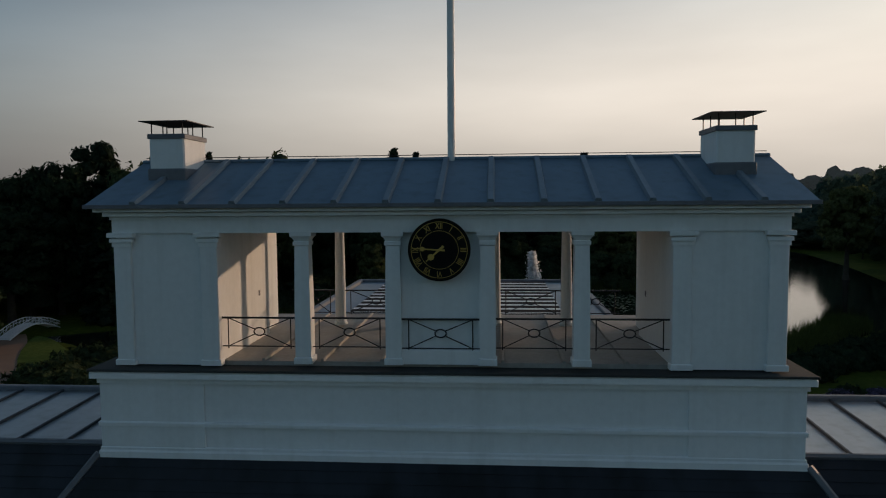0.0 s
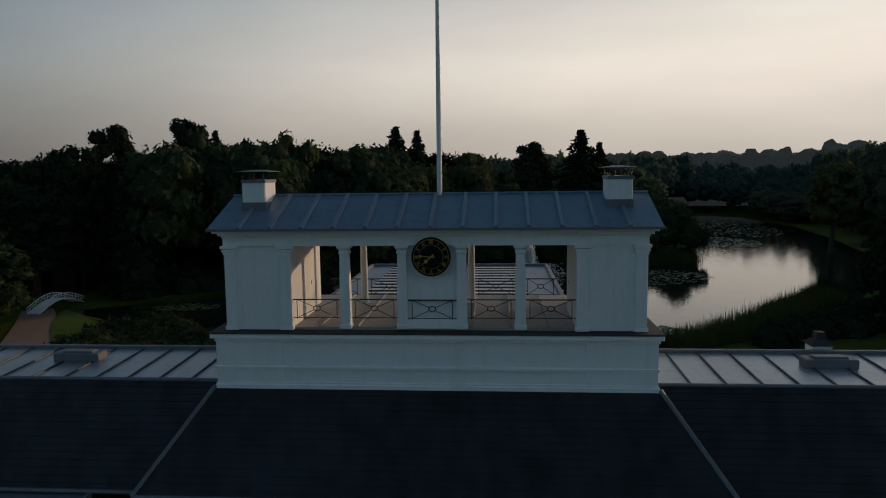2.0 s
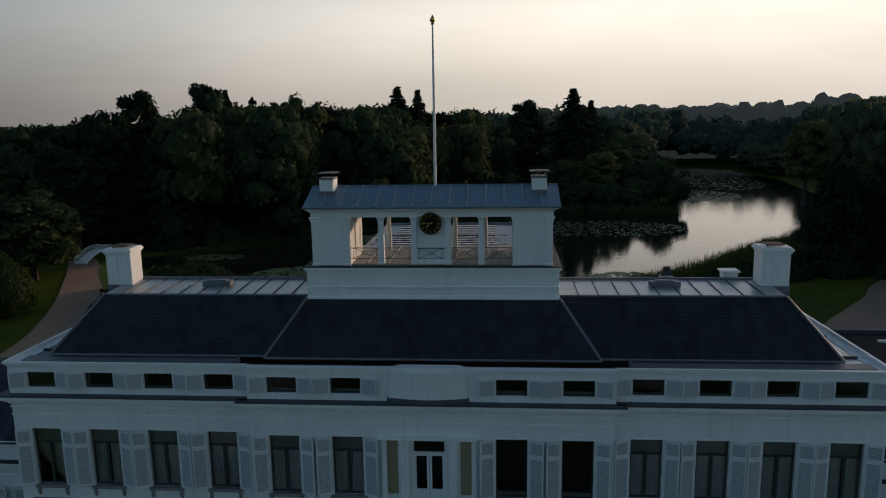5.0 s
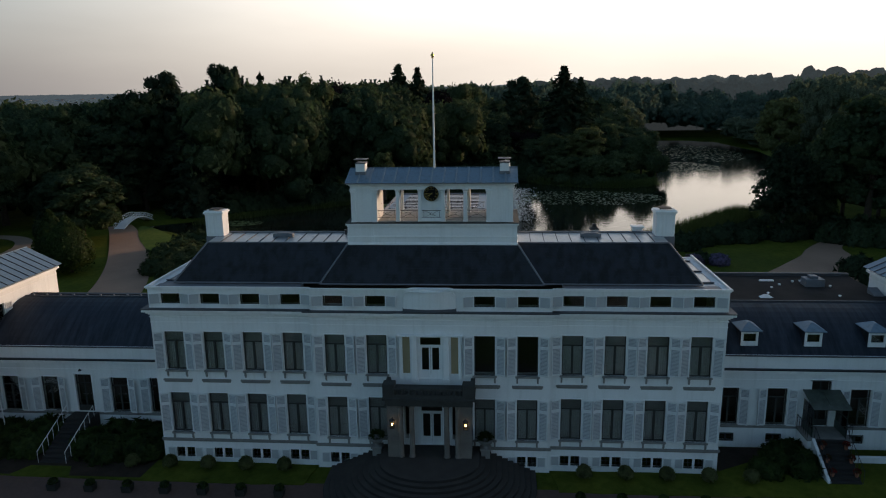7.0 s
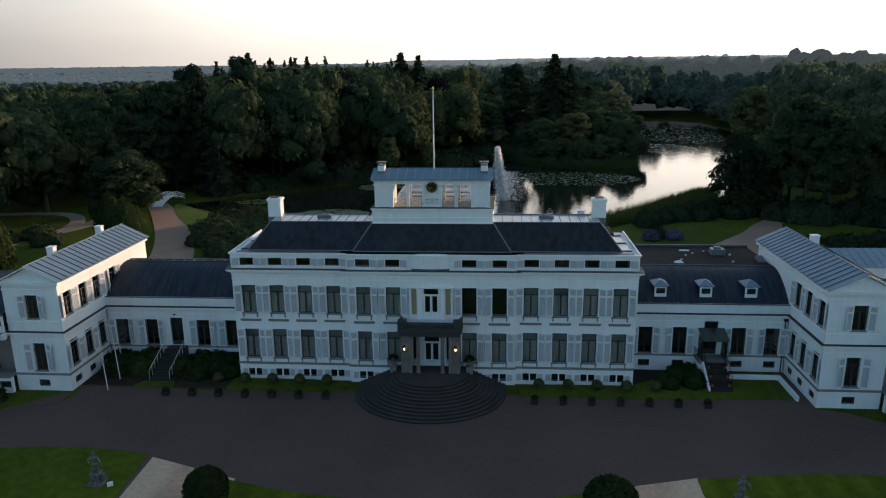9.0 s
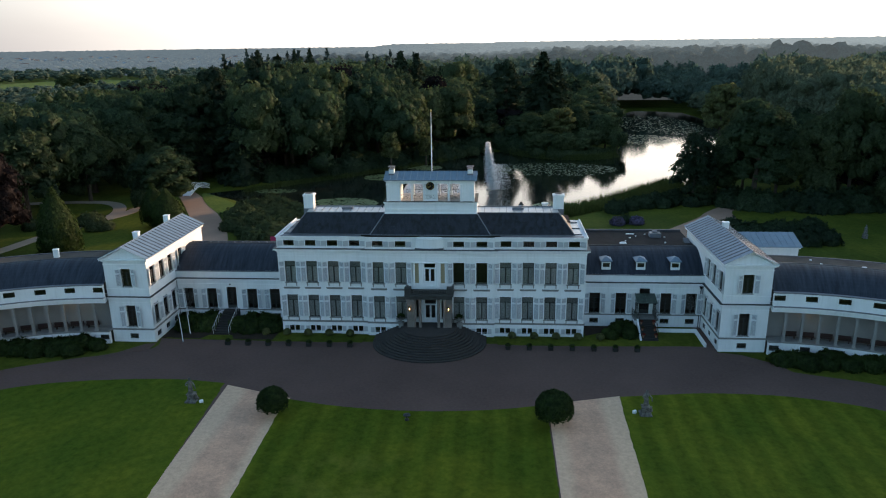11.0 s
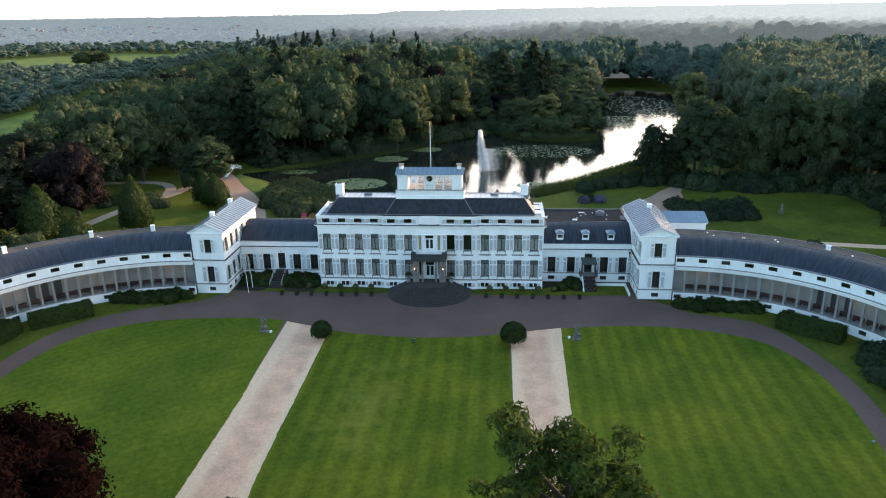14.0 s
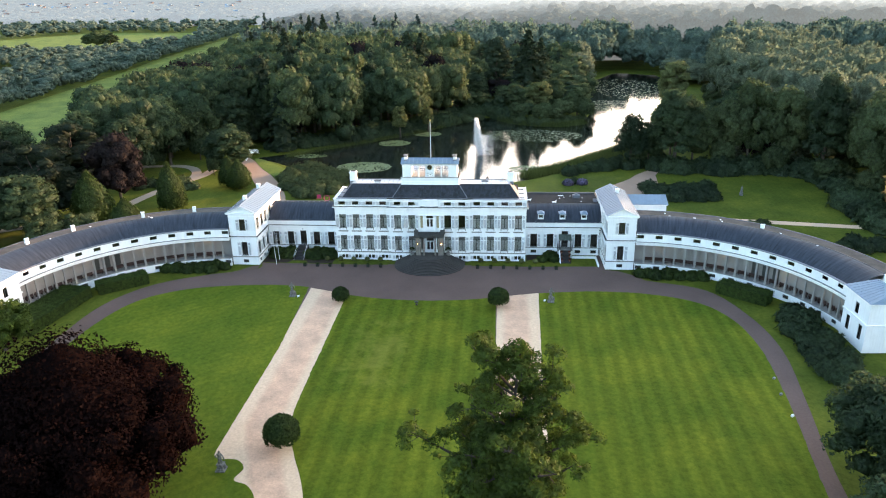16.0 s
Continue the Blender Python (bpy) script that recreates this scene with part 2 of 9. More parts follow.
def lawn_material(name, colour, other, stripe=0.0, width=2.6, angle=0.0, dry=None, spot=None):
    """Mown grass with worn, drier patches; stripe: how much the mower's tracks differ."""
    m = material(name, colour, rough=0.9, scale=0.12, fine=3.5, bump=0.7, bump_dist=0.05, spec=0.04, tone=other)
    n, l = m.node_tree.nodes, m.node_tree.links
    b = n["Principled BSDF"]
    last = b.inputs["Base Color"].links[0].from_socket
    tc = n.new("ShaderNodeTexCoord")

    def blend(kind, fac, colour_in, value):
        mu = n.new("ShaderNodeMix")
        mu.data_type, mu.blend_type = "RGBA", kind
        if fac is None:
            mu.inputs[0].default_value = 1
        else:
            l.new(fac, mu.inputs[0])
        l.new(colour_in, mu.inputs[6])
        if isinstance(value, tuple):
            mu.inputs[7].default_value = (*value, 1)
        else:
            l.new(value, mu.inputs[7])
        return mu.outputs[2]

    def patches(scale, lo, hi, amount, stretch=(1, 1, 1)):
        mp = n.new("ShaderNodeMapping")
        mp.inputs["Scale"].default_value = stretch
        mp.inputs["Rotation"].default_value = (0, 0, radians(angle))
        q = n.new("ShaderNodeTexNoise")
        q.inputs["Scale"].default_value, q.inputs["Detail"].default_value, q.inputs["Roughness"].default_value = scale, 6, 0.65
        r = n.new("ShaderNodeMapRange")
        r.inputs["From Min"].default_value, r.inputs["From Max"].default_value, r.inputs["To Max"].default_value = lo, hi, amount
        l.new(tc.outputs["Object"], mp.inputs["Vector"])
        l.new(mp.outputs[0], q.inputs["Vector"])
        l.new(q.outputs["Fac"], r.inputs["Value"])
        return r.outputs[0]

    last = blend("MIX", patches(0.06, 0.42, 0.62, 0.9), last, dry or tuple(c * k for c, k in zip(colour, (1.36, 1.2, 1.1))))
    last = blend("MULTIPLY", patches(0.5, 0.35, 0.75, 0.55, (1.6, 0.3, 1)), last, (0.62, 0.68, 0.6))
    last = blend("MULTIPLY", patches(1.3, 0.4, 0.65, 0.85), last, (0.62, 0.70, 0.62))
    last = blend("MULTIPLY", patches(0.22, 0.42, 0.62, 0.8, (1.0, 0.6, 1)), last, (0.80, 0.90, 0.95))
    if stripe:
        mp = n.new("ShaderNodeMapping")
        mp.inputs["Rotation"].default_value = (0, 0, radians(angle))
        w = n.new("ShaderNodeTexWave")
        w.inputs["Scale"].default_value = 0.314 / width / 2 * 10 / 3.14159
        w.inputs["Distortion"].default_value, w.inputs["Detail"].default_value, w.inputs["Detail Scale"].default_value = 0.7, 3, 0.3
        l.new(tc.outputs["Object"], mp.inputs["Vector"])
        l.new(mp.outputs[0], w.inputs["Vector"])
        r = n.new("ShaderNodeValToRGB")
        r.color_ramp.elements[0].position, r.color_ramp.elements[1].position = 0.2, 0.8
        lo = 1 - stripe
        r.color_ramp.elements[0].color, r.color_ramp.elements[1].color = (lo, lo, lo, 1), (1, 1, 1, 1)
        l.new(w.outputs["Fac"], r.inputs[0])
        last = blend("MULTIPLY", None, last, r.outputs[0])
    if spot:
        # a sun-bleached oval of thin turf: middle x, y and half-widths
        mp = n.new("ShaderNodeMapping")
        mp.inputs["Location"].default_value = (-spot[0] / spot[2], -spot[1] / spot[3], 0)
        mp.inputs["Scale"].default_value = (1 / spot[2], 1 / spot[3], 0)
        span = n.new("ShaderNodeVectorMath")
        span.operation = "LENGTH"
        l.new(tc.outputs["Object"], mp.inputs["Vector"])
        l.new(mp.outputs[0], span.inputs[0])
        ragged = n.new("ShaderNodeMath")
        ragged.operation = "MULTIPLY_ADD"
        ragged.inputs[1].default_value = 1.3
        l.new(patches(0.25, 0.3, 0.7, 1.0), ragged.inputs[0])
        l.new(span.outputs["Value"], ragged.inputs[2])
        r = n.new("ShaderNodeMapRange")
        r.inputs["From Min"].default_value, r.inputs["From Max"].default_value = 0.5, 1.5
        r.inputs["To Min"].default_value, r.inputs["To Max"].default_value = 0.75, 0.0
        l.new(ragged.outputs[0], r.inputs["Value"])
        last = blend("MIX", r.outputs[0], last, (0.150, 0.150, 0.026))
    l.new(last, b.inputs["Base Color"])
    return m


def glow_material(name, colour, strength):
    m = bpy.data.materials.new(name)
    m.use_nodes = True
    b = m.node_tree.nodes["Principled BSDF"]
    b.inputs["Base Color"].default_value = (*colour, 1)
    b.inputs["Emission Color"].default_value = (*colour, 1)
    b.inputs["Emission Strength"].default_value = strength
    return m


WHITE = material("white_stucco", (0.76, 0.785, 0.79), rough=0.75, vary=0.06, scale=0.5, fine=9, bump=0.25, bump_dist=0.006, streak=0.09)
WHITE_TRIM = material("white_paint_trim", (0.79, 0.81, 0.815), rough=0.5, vary=0.04, scale=1.2, streak=0.12)
STONE_GREY = material("grey_stone_band", (0.22, 0.22, 0.21), rough=0.8, vary=0.18, scale=1.5)
STONE_DARK = material("dark_weathered_stone", (0.045, 0.048, 0.046), rough=0.85, vary=0.25, scale=1.2, bump=0.4)
STONE_WARM = material("brown_sandstone", (0.17, 0.155, 0.14), rough=0.85, vary=0.2, scale=1.2, bump=0.4)
LEAD_DARK = material("dark_lead_capping", (0.062, 0.068, 0.078), rough=0.6, vary=0.15, scale=1.0, streak=0.2)
SLATE = material("dark_slate", (0.021, 0.026, 0.035), spec=0.3, rough=0.55, vary=0.2, scale=0.3, fine=1.2, bump=0.12, streak=0.62)
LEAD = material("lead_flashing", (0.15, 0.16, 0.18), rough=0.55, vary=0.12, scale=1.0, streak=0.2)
ZINC = material("zinc_sheet", (0.142, 0.215, 0.282), rough=0.48, metal=0.1, vary=0.10, scale=0.7, fine=4, bump=0.12, streak=0.22)
ZINC_FLAT = material("weathered_flat_zinc", (0.40, 0.42, 0.44), rough=0.36, metal=0.55, vary=0.12, scale=0.7, fine=4, bump=0.1, streak=0.2)
# paler than the sheets: light catching the battens put into the colour
ZINC_BATTEN_LIT = material("lit_zinc_batten", (0.21, 0.26, 0.305), rough=0.45, metal=0.2, vary=0.12)
ZINC_DARK = material("zinc_seam", (0.05, 0.058, 0.07), rough=0.55, metal=0.1, vary=0.15)
GRAVEL_ROOF = material("brown_gravelled_roof", (0.105, 0.092, 0.080), rough=0.95, spec=0.08, vary=0.25, scale=0.5, fine=12, bump=0.6)
BITUMEN = material("roof_felt_gravel", (0.034, 0.032, 0.032), rough=0.95, spec=0.08, vary=0.25, scale=0.6, fine=14, bump=0.6)
SHUTTER_GAP_SHADE = material("shutter_gap_shade", (0.21, 0.225, 0.235), rough=0.6, vary=0.05, scale=2.0)
SHUTTER_SLAT = material("grey_shutter_louvre", (0.42, 0.445, 0.46), rough=0.55, vary=0.06, scale=2.0)
SHUTTER_FRAME = material("pale_shutter_paint", (0.66, 0.69, 0.70), rough=0.55, vary=0.05, scale=2.0)
SASH = material("dark_window_frame", (0.045, 0.05, 0.048), rough=0.45, vary=0.1)
CURTAIN = material("pale_curtain_cloth", (0.60, 0.585, 0.60), rough=0.95, vary=0.12, scale=3.0)
VALANCE = material("grey_valance_cloth", (0.30, 0.295, 0.30), rough=0.95, vary=0.12, scale=3.0)
BLIND = material("ochre_blind", (0.34, 0.28, 0.17), rough=0.9, vary=0.06)
# dark so rooms behind glass read dim: their shade put into the colour
ROOM = material("darkened_room_backing", (0.10, 0.09, 0.08), rough=0.95, vary=0.1)
FLOOR_LEAD = material("terrace_lead_floor", (0.36, 0.34, 0.31), rough=0.7, vary=0.16, scale=0.9, streak=0.1)
IRON = material("black_wrought_iron", (0.018, 0.018, 0.02), rough=0.5, vary=0.1)
GOLD = material("gilt_metal", (0.60, 0.43, 0.13), rough=0.35, metal=0.8, vary=0.08)
CLOCKFACE = material("black_clock_face", (0.004, 0.004, 0.004), rough=0.7, spec=0.15, vary=0.1)
POLE = material("white_pole_paint", (0.72, 0.74, 0.74), rough=0.45, vary=0.06)
ASPHALT = material("brown_brick_asphalt", (0.118, 0.079, 0.067), rough=0.9, spec=0.1, vary=0.16, scale=0.10, fine=3.0, bump=0.25)
# treads paler, risers near black: light and shade put into the step colours
STEP_TREAD = material("lit_step_tread", (0.060, 0.055, 0.050), rough=0.8, vary=0.2, scale=0.8, spec=0.2)
STEP_STONE = material("shaded_step_stone", (0.022, 0.021, 0.020), rough=0.75, vary=0.18, scale=0.8)
GRAVEL = material("pale_pink_gravel", (0.58, 0.355, 0.225), rough=0.95, vary=0.2, scale=0.16, fine=2.5, bump=0.6, tone=(0.43, 0.325, 0.225))


def worn_gravel(name, slope):
    """Gravel walk: trodden pinkish middle between loose pale borders; slope: the walk's bend to the east past the statue."""
    m = material(name, (0.62, 0.375, 0.245), rough=0.95, vary=0.2, scale=0.35, fine=5.0, bump=0.9, bump_dist=0.03, tone=(0.36, 0.235, 0.16))
    n, l = m.node_tree.nodes, m.node_tree.links
    b = n["Principled BSDF"]
    last = b.inputs["Base Color"].links[0].from_socket
    geo, sep, noi = n.new("ShaderNodeNewGeometry"), n.new("ShaderNodeSeparateXYZ"), n.new("ShaderNodeTexNoise")
    noi.inputs["Scale"].default_value, noi.inputs["Detail"].default_value = 0.35, 5
    l.new(geo.outputs["Position"], sep.inputs[0])
    l.new(geo.outputs["Position"], noi.inputs["Vector"])

    def calc(op, a, c, d=None):
        q = n.new("ShaderNodeMath")
        q.operation = op
        for k, w in enumerate((a, c, d)):
            if w is None:
                continue
            if isinstance(w, (int, float)):
                q.inputs[k].default_value = w
            else:
                l.new(w, q.inputs[k])
        return q.outputs[0]

    bend = n.new("ShaderNodeMapRange")
    bend.inputs["From Min"].default_value, bend.inputs["From Max"].default_value, bend.inputs["To Max"].default_value = -62, -84, slope
    l.new(sep.outputs["Y"], bend.inputs["Value"])
    mid = calc("ABSOLUTE", calc("SUBTRACT", calc("SUBTRACT", calc("ABSOLUTE", sep.outputs["X"], 0), 17.9) if not slope else calc("ADD", sep.outputs["X"], 17.7), bend.outputs[0]), 0)
    edge = n.new("ShaderNodeMapRange")
    edge.inputs["From Min"].default_value, edge.inputs["From Max"].default_value = 1.7, 2.7
    l.new(calc("MULTIPLY_ADD", noi.outputs["Fac"], 1.0, calc("SUBTRACT", mid, 0.5)), edge.inputs["Value"])
    mx = n.new("ShaderNodeMix")
    mx.data_type = "RGBA"
    l.new(edge.outputs[0], mx.inputs[0])
    l.new(last, mx.inputs[6])
    mx.inputs[7].default_value = (0.57, 0.395, 0.262, 1)
    # coarse stones: speckled light and dark
    spk, amt, mu = n.new("ShaderNodeTexNoise"), n.new("ShaderNodeMapRange"), n.new("ShaderNodeVectorMath")
    spk.inputs["Scale"].default_value, spk.inputs["Detail"].default_value, spk.inputs["Roughness"].default_value = 2.2, 6, 0.75
    amt.inputs["From Min"].default_value, amt.inputs["From Max"].default_value = 0.35, 0.65
    amt.inputs["To Min"].default_value, amt.inputs["To Max"].default_value = 0.84, 1.09
    mu.operation = "SCALE"
    l.new(geo.outputs["Position"], spk.inputs["Vector"])
    l.new(spk.outputs["Fac"], amt.inputs["Value"])
    l.new(mx.outputs[2], mu.inputs[0])
    l.new(amt.outputs[0], mu.inputs["Scale"])
    l.new(mu.outputs[0], b.inputs["Base Color"])
    return m


GRAVEL_WEST = worn_gravel("worn_gravel_west", 8.5)
GRAVEL_EAST = worn_gravel("worn_gravel_east", 0.0)
PATHSAND = material("sand_path", (0.31, 0.20, 0.14), rough=0.95, vary=0.12, scale=0.2, fine=4.0, bump=0.4)
PATHGREY = material("trodden_park_path", (0.27, 0.225, 0.18), rough=0.95, vary=0.14, scale=0.2, fine=4.0, bump=0.4)
GRASS = lawn_material("park_grass", (0.078, 0.096, 0.015), (0.050, 0.068, 0.010))
LAWN = lawn_material("striped_lawn", (0.100, 0.122, 0.013), (0.065, 0.096, 0.009), stripe=0.19, width=4.2, angle=0, spot=(-4.5, -41.0, 6.5, 13.0))
LAWN_SIDE = lawn_material("striped_side_lawn", (0.098, 0.122, 0.013), (0.063, 0.096, 0.009), stripe=0.19, width=3.9, angle=1.5)
LAWN_WEST = lawn_material("mottled_lawn", (0.094, 0.120, 0.013), (0.060, 0.094, 0.009), stripe=0.07, width=2.6, angle=52)
FIELD = lawn_material("meadow_field", (0.128, 0.168, 0.042), (0.088, 0.122, 0.028))
OAK_BARK = material("dark_oak_bark", (0.032, 0.026, 0.021), rough=0.95, vary=0.25, scale=2, bump=0.6)
BARK = material("tree_bark", (0.075, 0.058, 0.043), rough=0.95, vary=0.25, scale=2, bump=0.6)


def dripped_slate(name, curved):
    """Old bluish slates with rain drips running down the slope; curved: the slope bends round the gallery's centre."""
    m = material(name, (0.024, 0.033, 0.048), spec=0.2, rough=0.6, vary=0.12, scale=0.25, fine=2.5, bump=0.12)
    n, l = m.node_tree.nodes, m.node_tree.links
    b = n["Principled BSDF"]
    base = b.inputs["Base Color"].links[0].from_socket

    def calc(op, a, c):
        q = n.new("ShaderNodeMath")
        q.operation = op
        for k, w in enumerate((a, c)):
            if isinstance(w, (int, float)):
                q.inputs[k].default_value = w
            else:
                l.new(w, q.inputs[k])
        return q.outputs[0]

    geo, sep, lay = n.new("ShaderNodeNewGeometry"), n.new("ShaderNodeSeparateXYZ"), n.new("ShaderNodeCombineXYZ")
    l.new(geo.outputs["Position"], sep.inputs[0])
    along = sep.outputs["X"]
    if curved:
        along = calc("MULTIPLY", calc("ARCTAN2", calc("SUBTRACT", calc("ABSOLUTE", sep.outputs["X"], 0), 42.0), calc("ADD", sep.outputs["Y"], 35.5)), 33.0)
    l.new(calc("MULTIPLY", along, 2.1), lay.inputs[0])
    l.new(calc("MULTIPLY", sep.outputs["Z"], 0.42), lay.inputs[1])
    drip, ramp, mul = n.new("ShaderNodeTexNoise"), n.new("ShaderNodeValToRGB"), n.new("ShaderNodeMix")
    drip.inputs["Scale"].default_value, drip.inputs["Detail"].default_value, drip.inputs["Roughness"].default_value = 1.0, 5, 0.7
    l.new(lay.outputs[0], drip.inputs["Vector"])
    e = ramp.color_ramp.elements
    e[0].position, e[1].position = 0.36, 0.66
    e[0].color, e[1].color = (0.52, 0.52, 0.54, 1), (1.5, 1.42, 1.34, 1)
    l.new(drip.outputs["Fac"], ramp.inputs[0])
    mul.data_type, mul.blend_type = "RGBA", "MULTIPLY"
    mul.inputs[0].default_value = 1.0
    l.new(base, mul.inputs[6])
    l.new(ramp.outputs[0], mul.inputs[7])
    l.new(mul.outputs[2], b.inputs["Base Color"])
    return m


SLATE_LINK = dripped_slate("dripped_link_slate", False)
SLATE_GALLERY = dripped_slate("dripped_gallery_slate", True)
LEAF_A = leaf_material("beech_leaves", (0.021, 0.039, 0.020), (0.052, 0.085, 0.038))
LEAF_DARK = leaf_material("dark_beech_leaves", (0.011, 0.019, 0.011), (0.029, 0.044, 0.022))
# paler than the other woods: sunward haze put into the leaf colour
LEAF_EAST = leaf_material("hazed_green_leaves", (0.074, 0.100, 0.060), (0.128, 0.158, 0.098))
LEAF_OAK = leaf_material("fresh_oak_leaves", (0.026, 0.050, 0.008), (0.092, 0.138, 0.022))
# distant haze put into the leaf colour: paler and bluer than near woods
LEAF_FAR = leaf_material("hazed_far_leaves", (0.060, 0.098, 0.074), (0.108, 0.156, 0.120))
LEAF_B = leaf_material("oak_leaves", (0.035, 0.056, 0.023), (0.084, 0.114, 0.048))
LEAF_C = leaf_material("conifer_needles", (0.015, 0.027, 0.016), (0.034, 0.052, 0.026), through=0.1)
# needles greyed for distance, haze put into the colour
LEAF_C_FAR = leaf_material("hazed_far_needles", (0.034, 0.052, 0.046), (0.062, 0.088, 0.074), through=0.1)
LEAF_RED = leaf_material("copper_beech_leaves", (0.0018, 0.0011, 0.0012), (0.0100, 0.0048, 0.0044), through=0.25, waxy=0.0008, rough_scale=3.2)
# greyer than the near copper beech: haze put into the leaf colour
LEAF_PURPLE = leaf_material("hazed_copper_leaves", (0.0095, 0.008, 0.0085), (0.025, 0.019, 0.0185), through=0.25, waxy=0.004)
LEAF_Y = leaf_material("yellowing_leaves", (0.085, 0.105, 0.035), (0.145, 0.160, 0.065))
LEAF_HEDGE = leaf_material("clipped_hedge_leaves", (0.028, 0.054, 0.012), (0.062, 0.100, 0.022))
LEAF_H = leaf_material("hedge_leaves", (0.022, 0.042, 0.010), (0.05, 0.08, 0.018))
REED = leaf_material("reed_blades", (0.05, 0.075, 0.018), (0.095, 0.12, 0.034))
GLASS = glass_material()
WATER = water_material()


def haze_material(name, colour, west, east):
    """Far woods with evening haze painted in as glow, stronger with distance and towards the sun; backdrop only."""
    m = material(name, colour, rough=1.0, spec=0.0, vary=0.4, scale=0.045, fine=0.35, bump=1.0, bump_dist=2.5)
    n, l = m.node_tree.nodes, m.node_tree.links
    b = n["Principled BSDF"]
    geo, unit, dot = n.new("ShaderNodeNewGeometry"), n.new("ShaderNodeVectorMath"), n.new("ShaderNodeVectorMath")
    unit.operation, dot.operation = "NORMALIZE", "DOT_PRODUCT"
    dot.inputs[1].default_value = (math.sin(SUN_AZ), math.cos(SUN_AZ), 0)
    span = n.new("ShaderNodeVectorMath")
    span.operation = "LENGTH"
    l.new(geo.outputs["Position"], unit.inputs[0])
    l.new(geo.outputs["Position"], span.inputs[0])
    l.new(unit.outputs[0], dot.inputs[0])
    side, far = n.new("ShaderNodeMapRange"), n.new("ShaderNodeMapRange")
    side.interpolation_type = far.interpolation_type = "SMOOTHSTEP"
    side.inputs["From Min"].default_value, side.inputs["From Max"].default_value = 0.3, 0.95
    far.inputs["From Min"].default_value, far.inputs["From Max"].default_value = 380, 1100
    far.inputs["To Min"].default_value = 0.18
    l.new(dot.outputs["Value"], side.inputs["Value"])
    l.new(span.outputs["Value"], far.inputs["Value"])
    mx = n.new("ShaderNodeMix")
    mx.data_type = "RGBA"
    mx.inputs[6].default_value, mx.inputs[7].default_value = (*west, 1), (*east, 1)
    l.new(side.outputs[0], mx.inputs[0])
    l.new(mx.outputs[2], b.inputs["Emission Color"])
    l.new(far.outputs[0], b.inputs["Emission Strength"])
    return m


HAZE = haze_material("painted_haze_woods", (0.055, 0.07, 0.06), (0.036, 0.046, 0.055), (0.098, 0.112, 0.117))
LAMP_GLOW = glow_material("lamp_bulb", (1.0, 0.55, 0.18), 9.0)
PAD = material("lily_pads", (0.13, 0.16, 0.055), rough=0.6, vary=0.2, scale=0.8, fine=6)
TERRACOTTA = material("terracotta", (0.3, 0.12, 0.07), vary=0.1)
RED_FLOWER = leaf_material("red_flowers", (0.03, 0.04, 0.012), (0.22, 0.014, 0.018), 5.0)
POT = material("dark_planter_wood", (0.02, 0.022, 0.02), rough=0.7, vary=0.15)
MUSTARD_STONE = material("weathered_statue_stone", (0.19, 0.178, 0.158), rough=0.9, vary=0.3, scale=2.6, fine=7.0, bump=0.5, tone=(0.022, 0.022, 0.020))

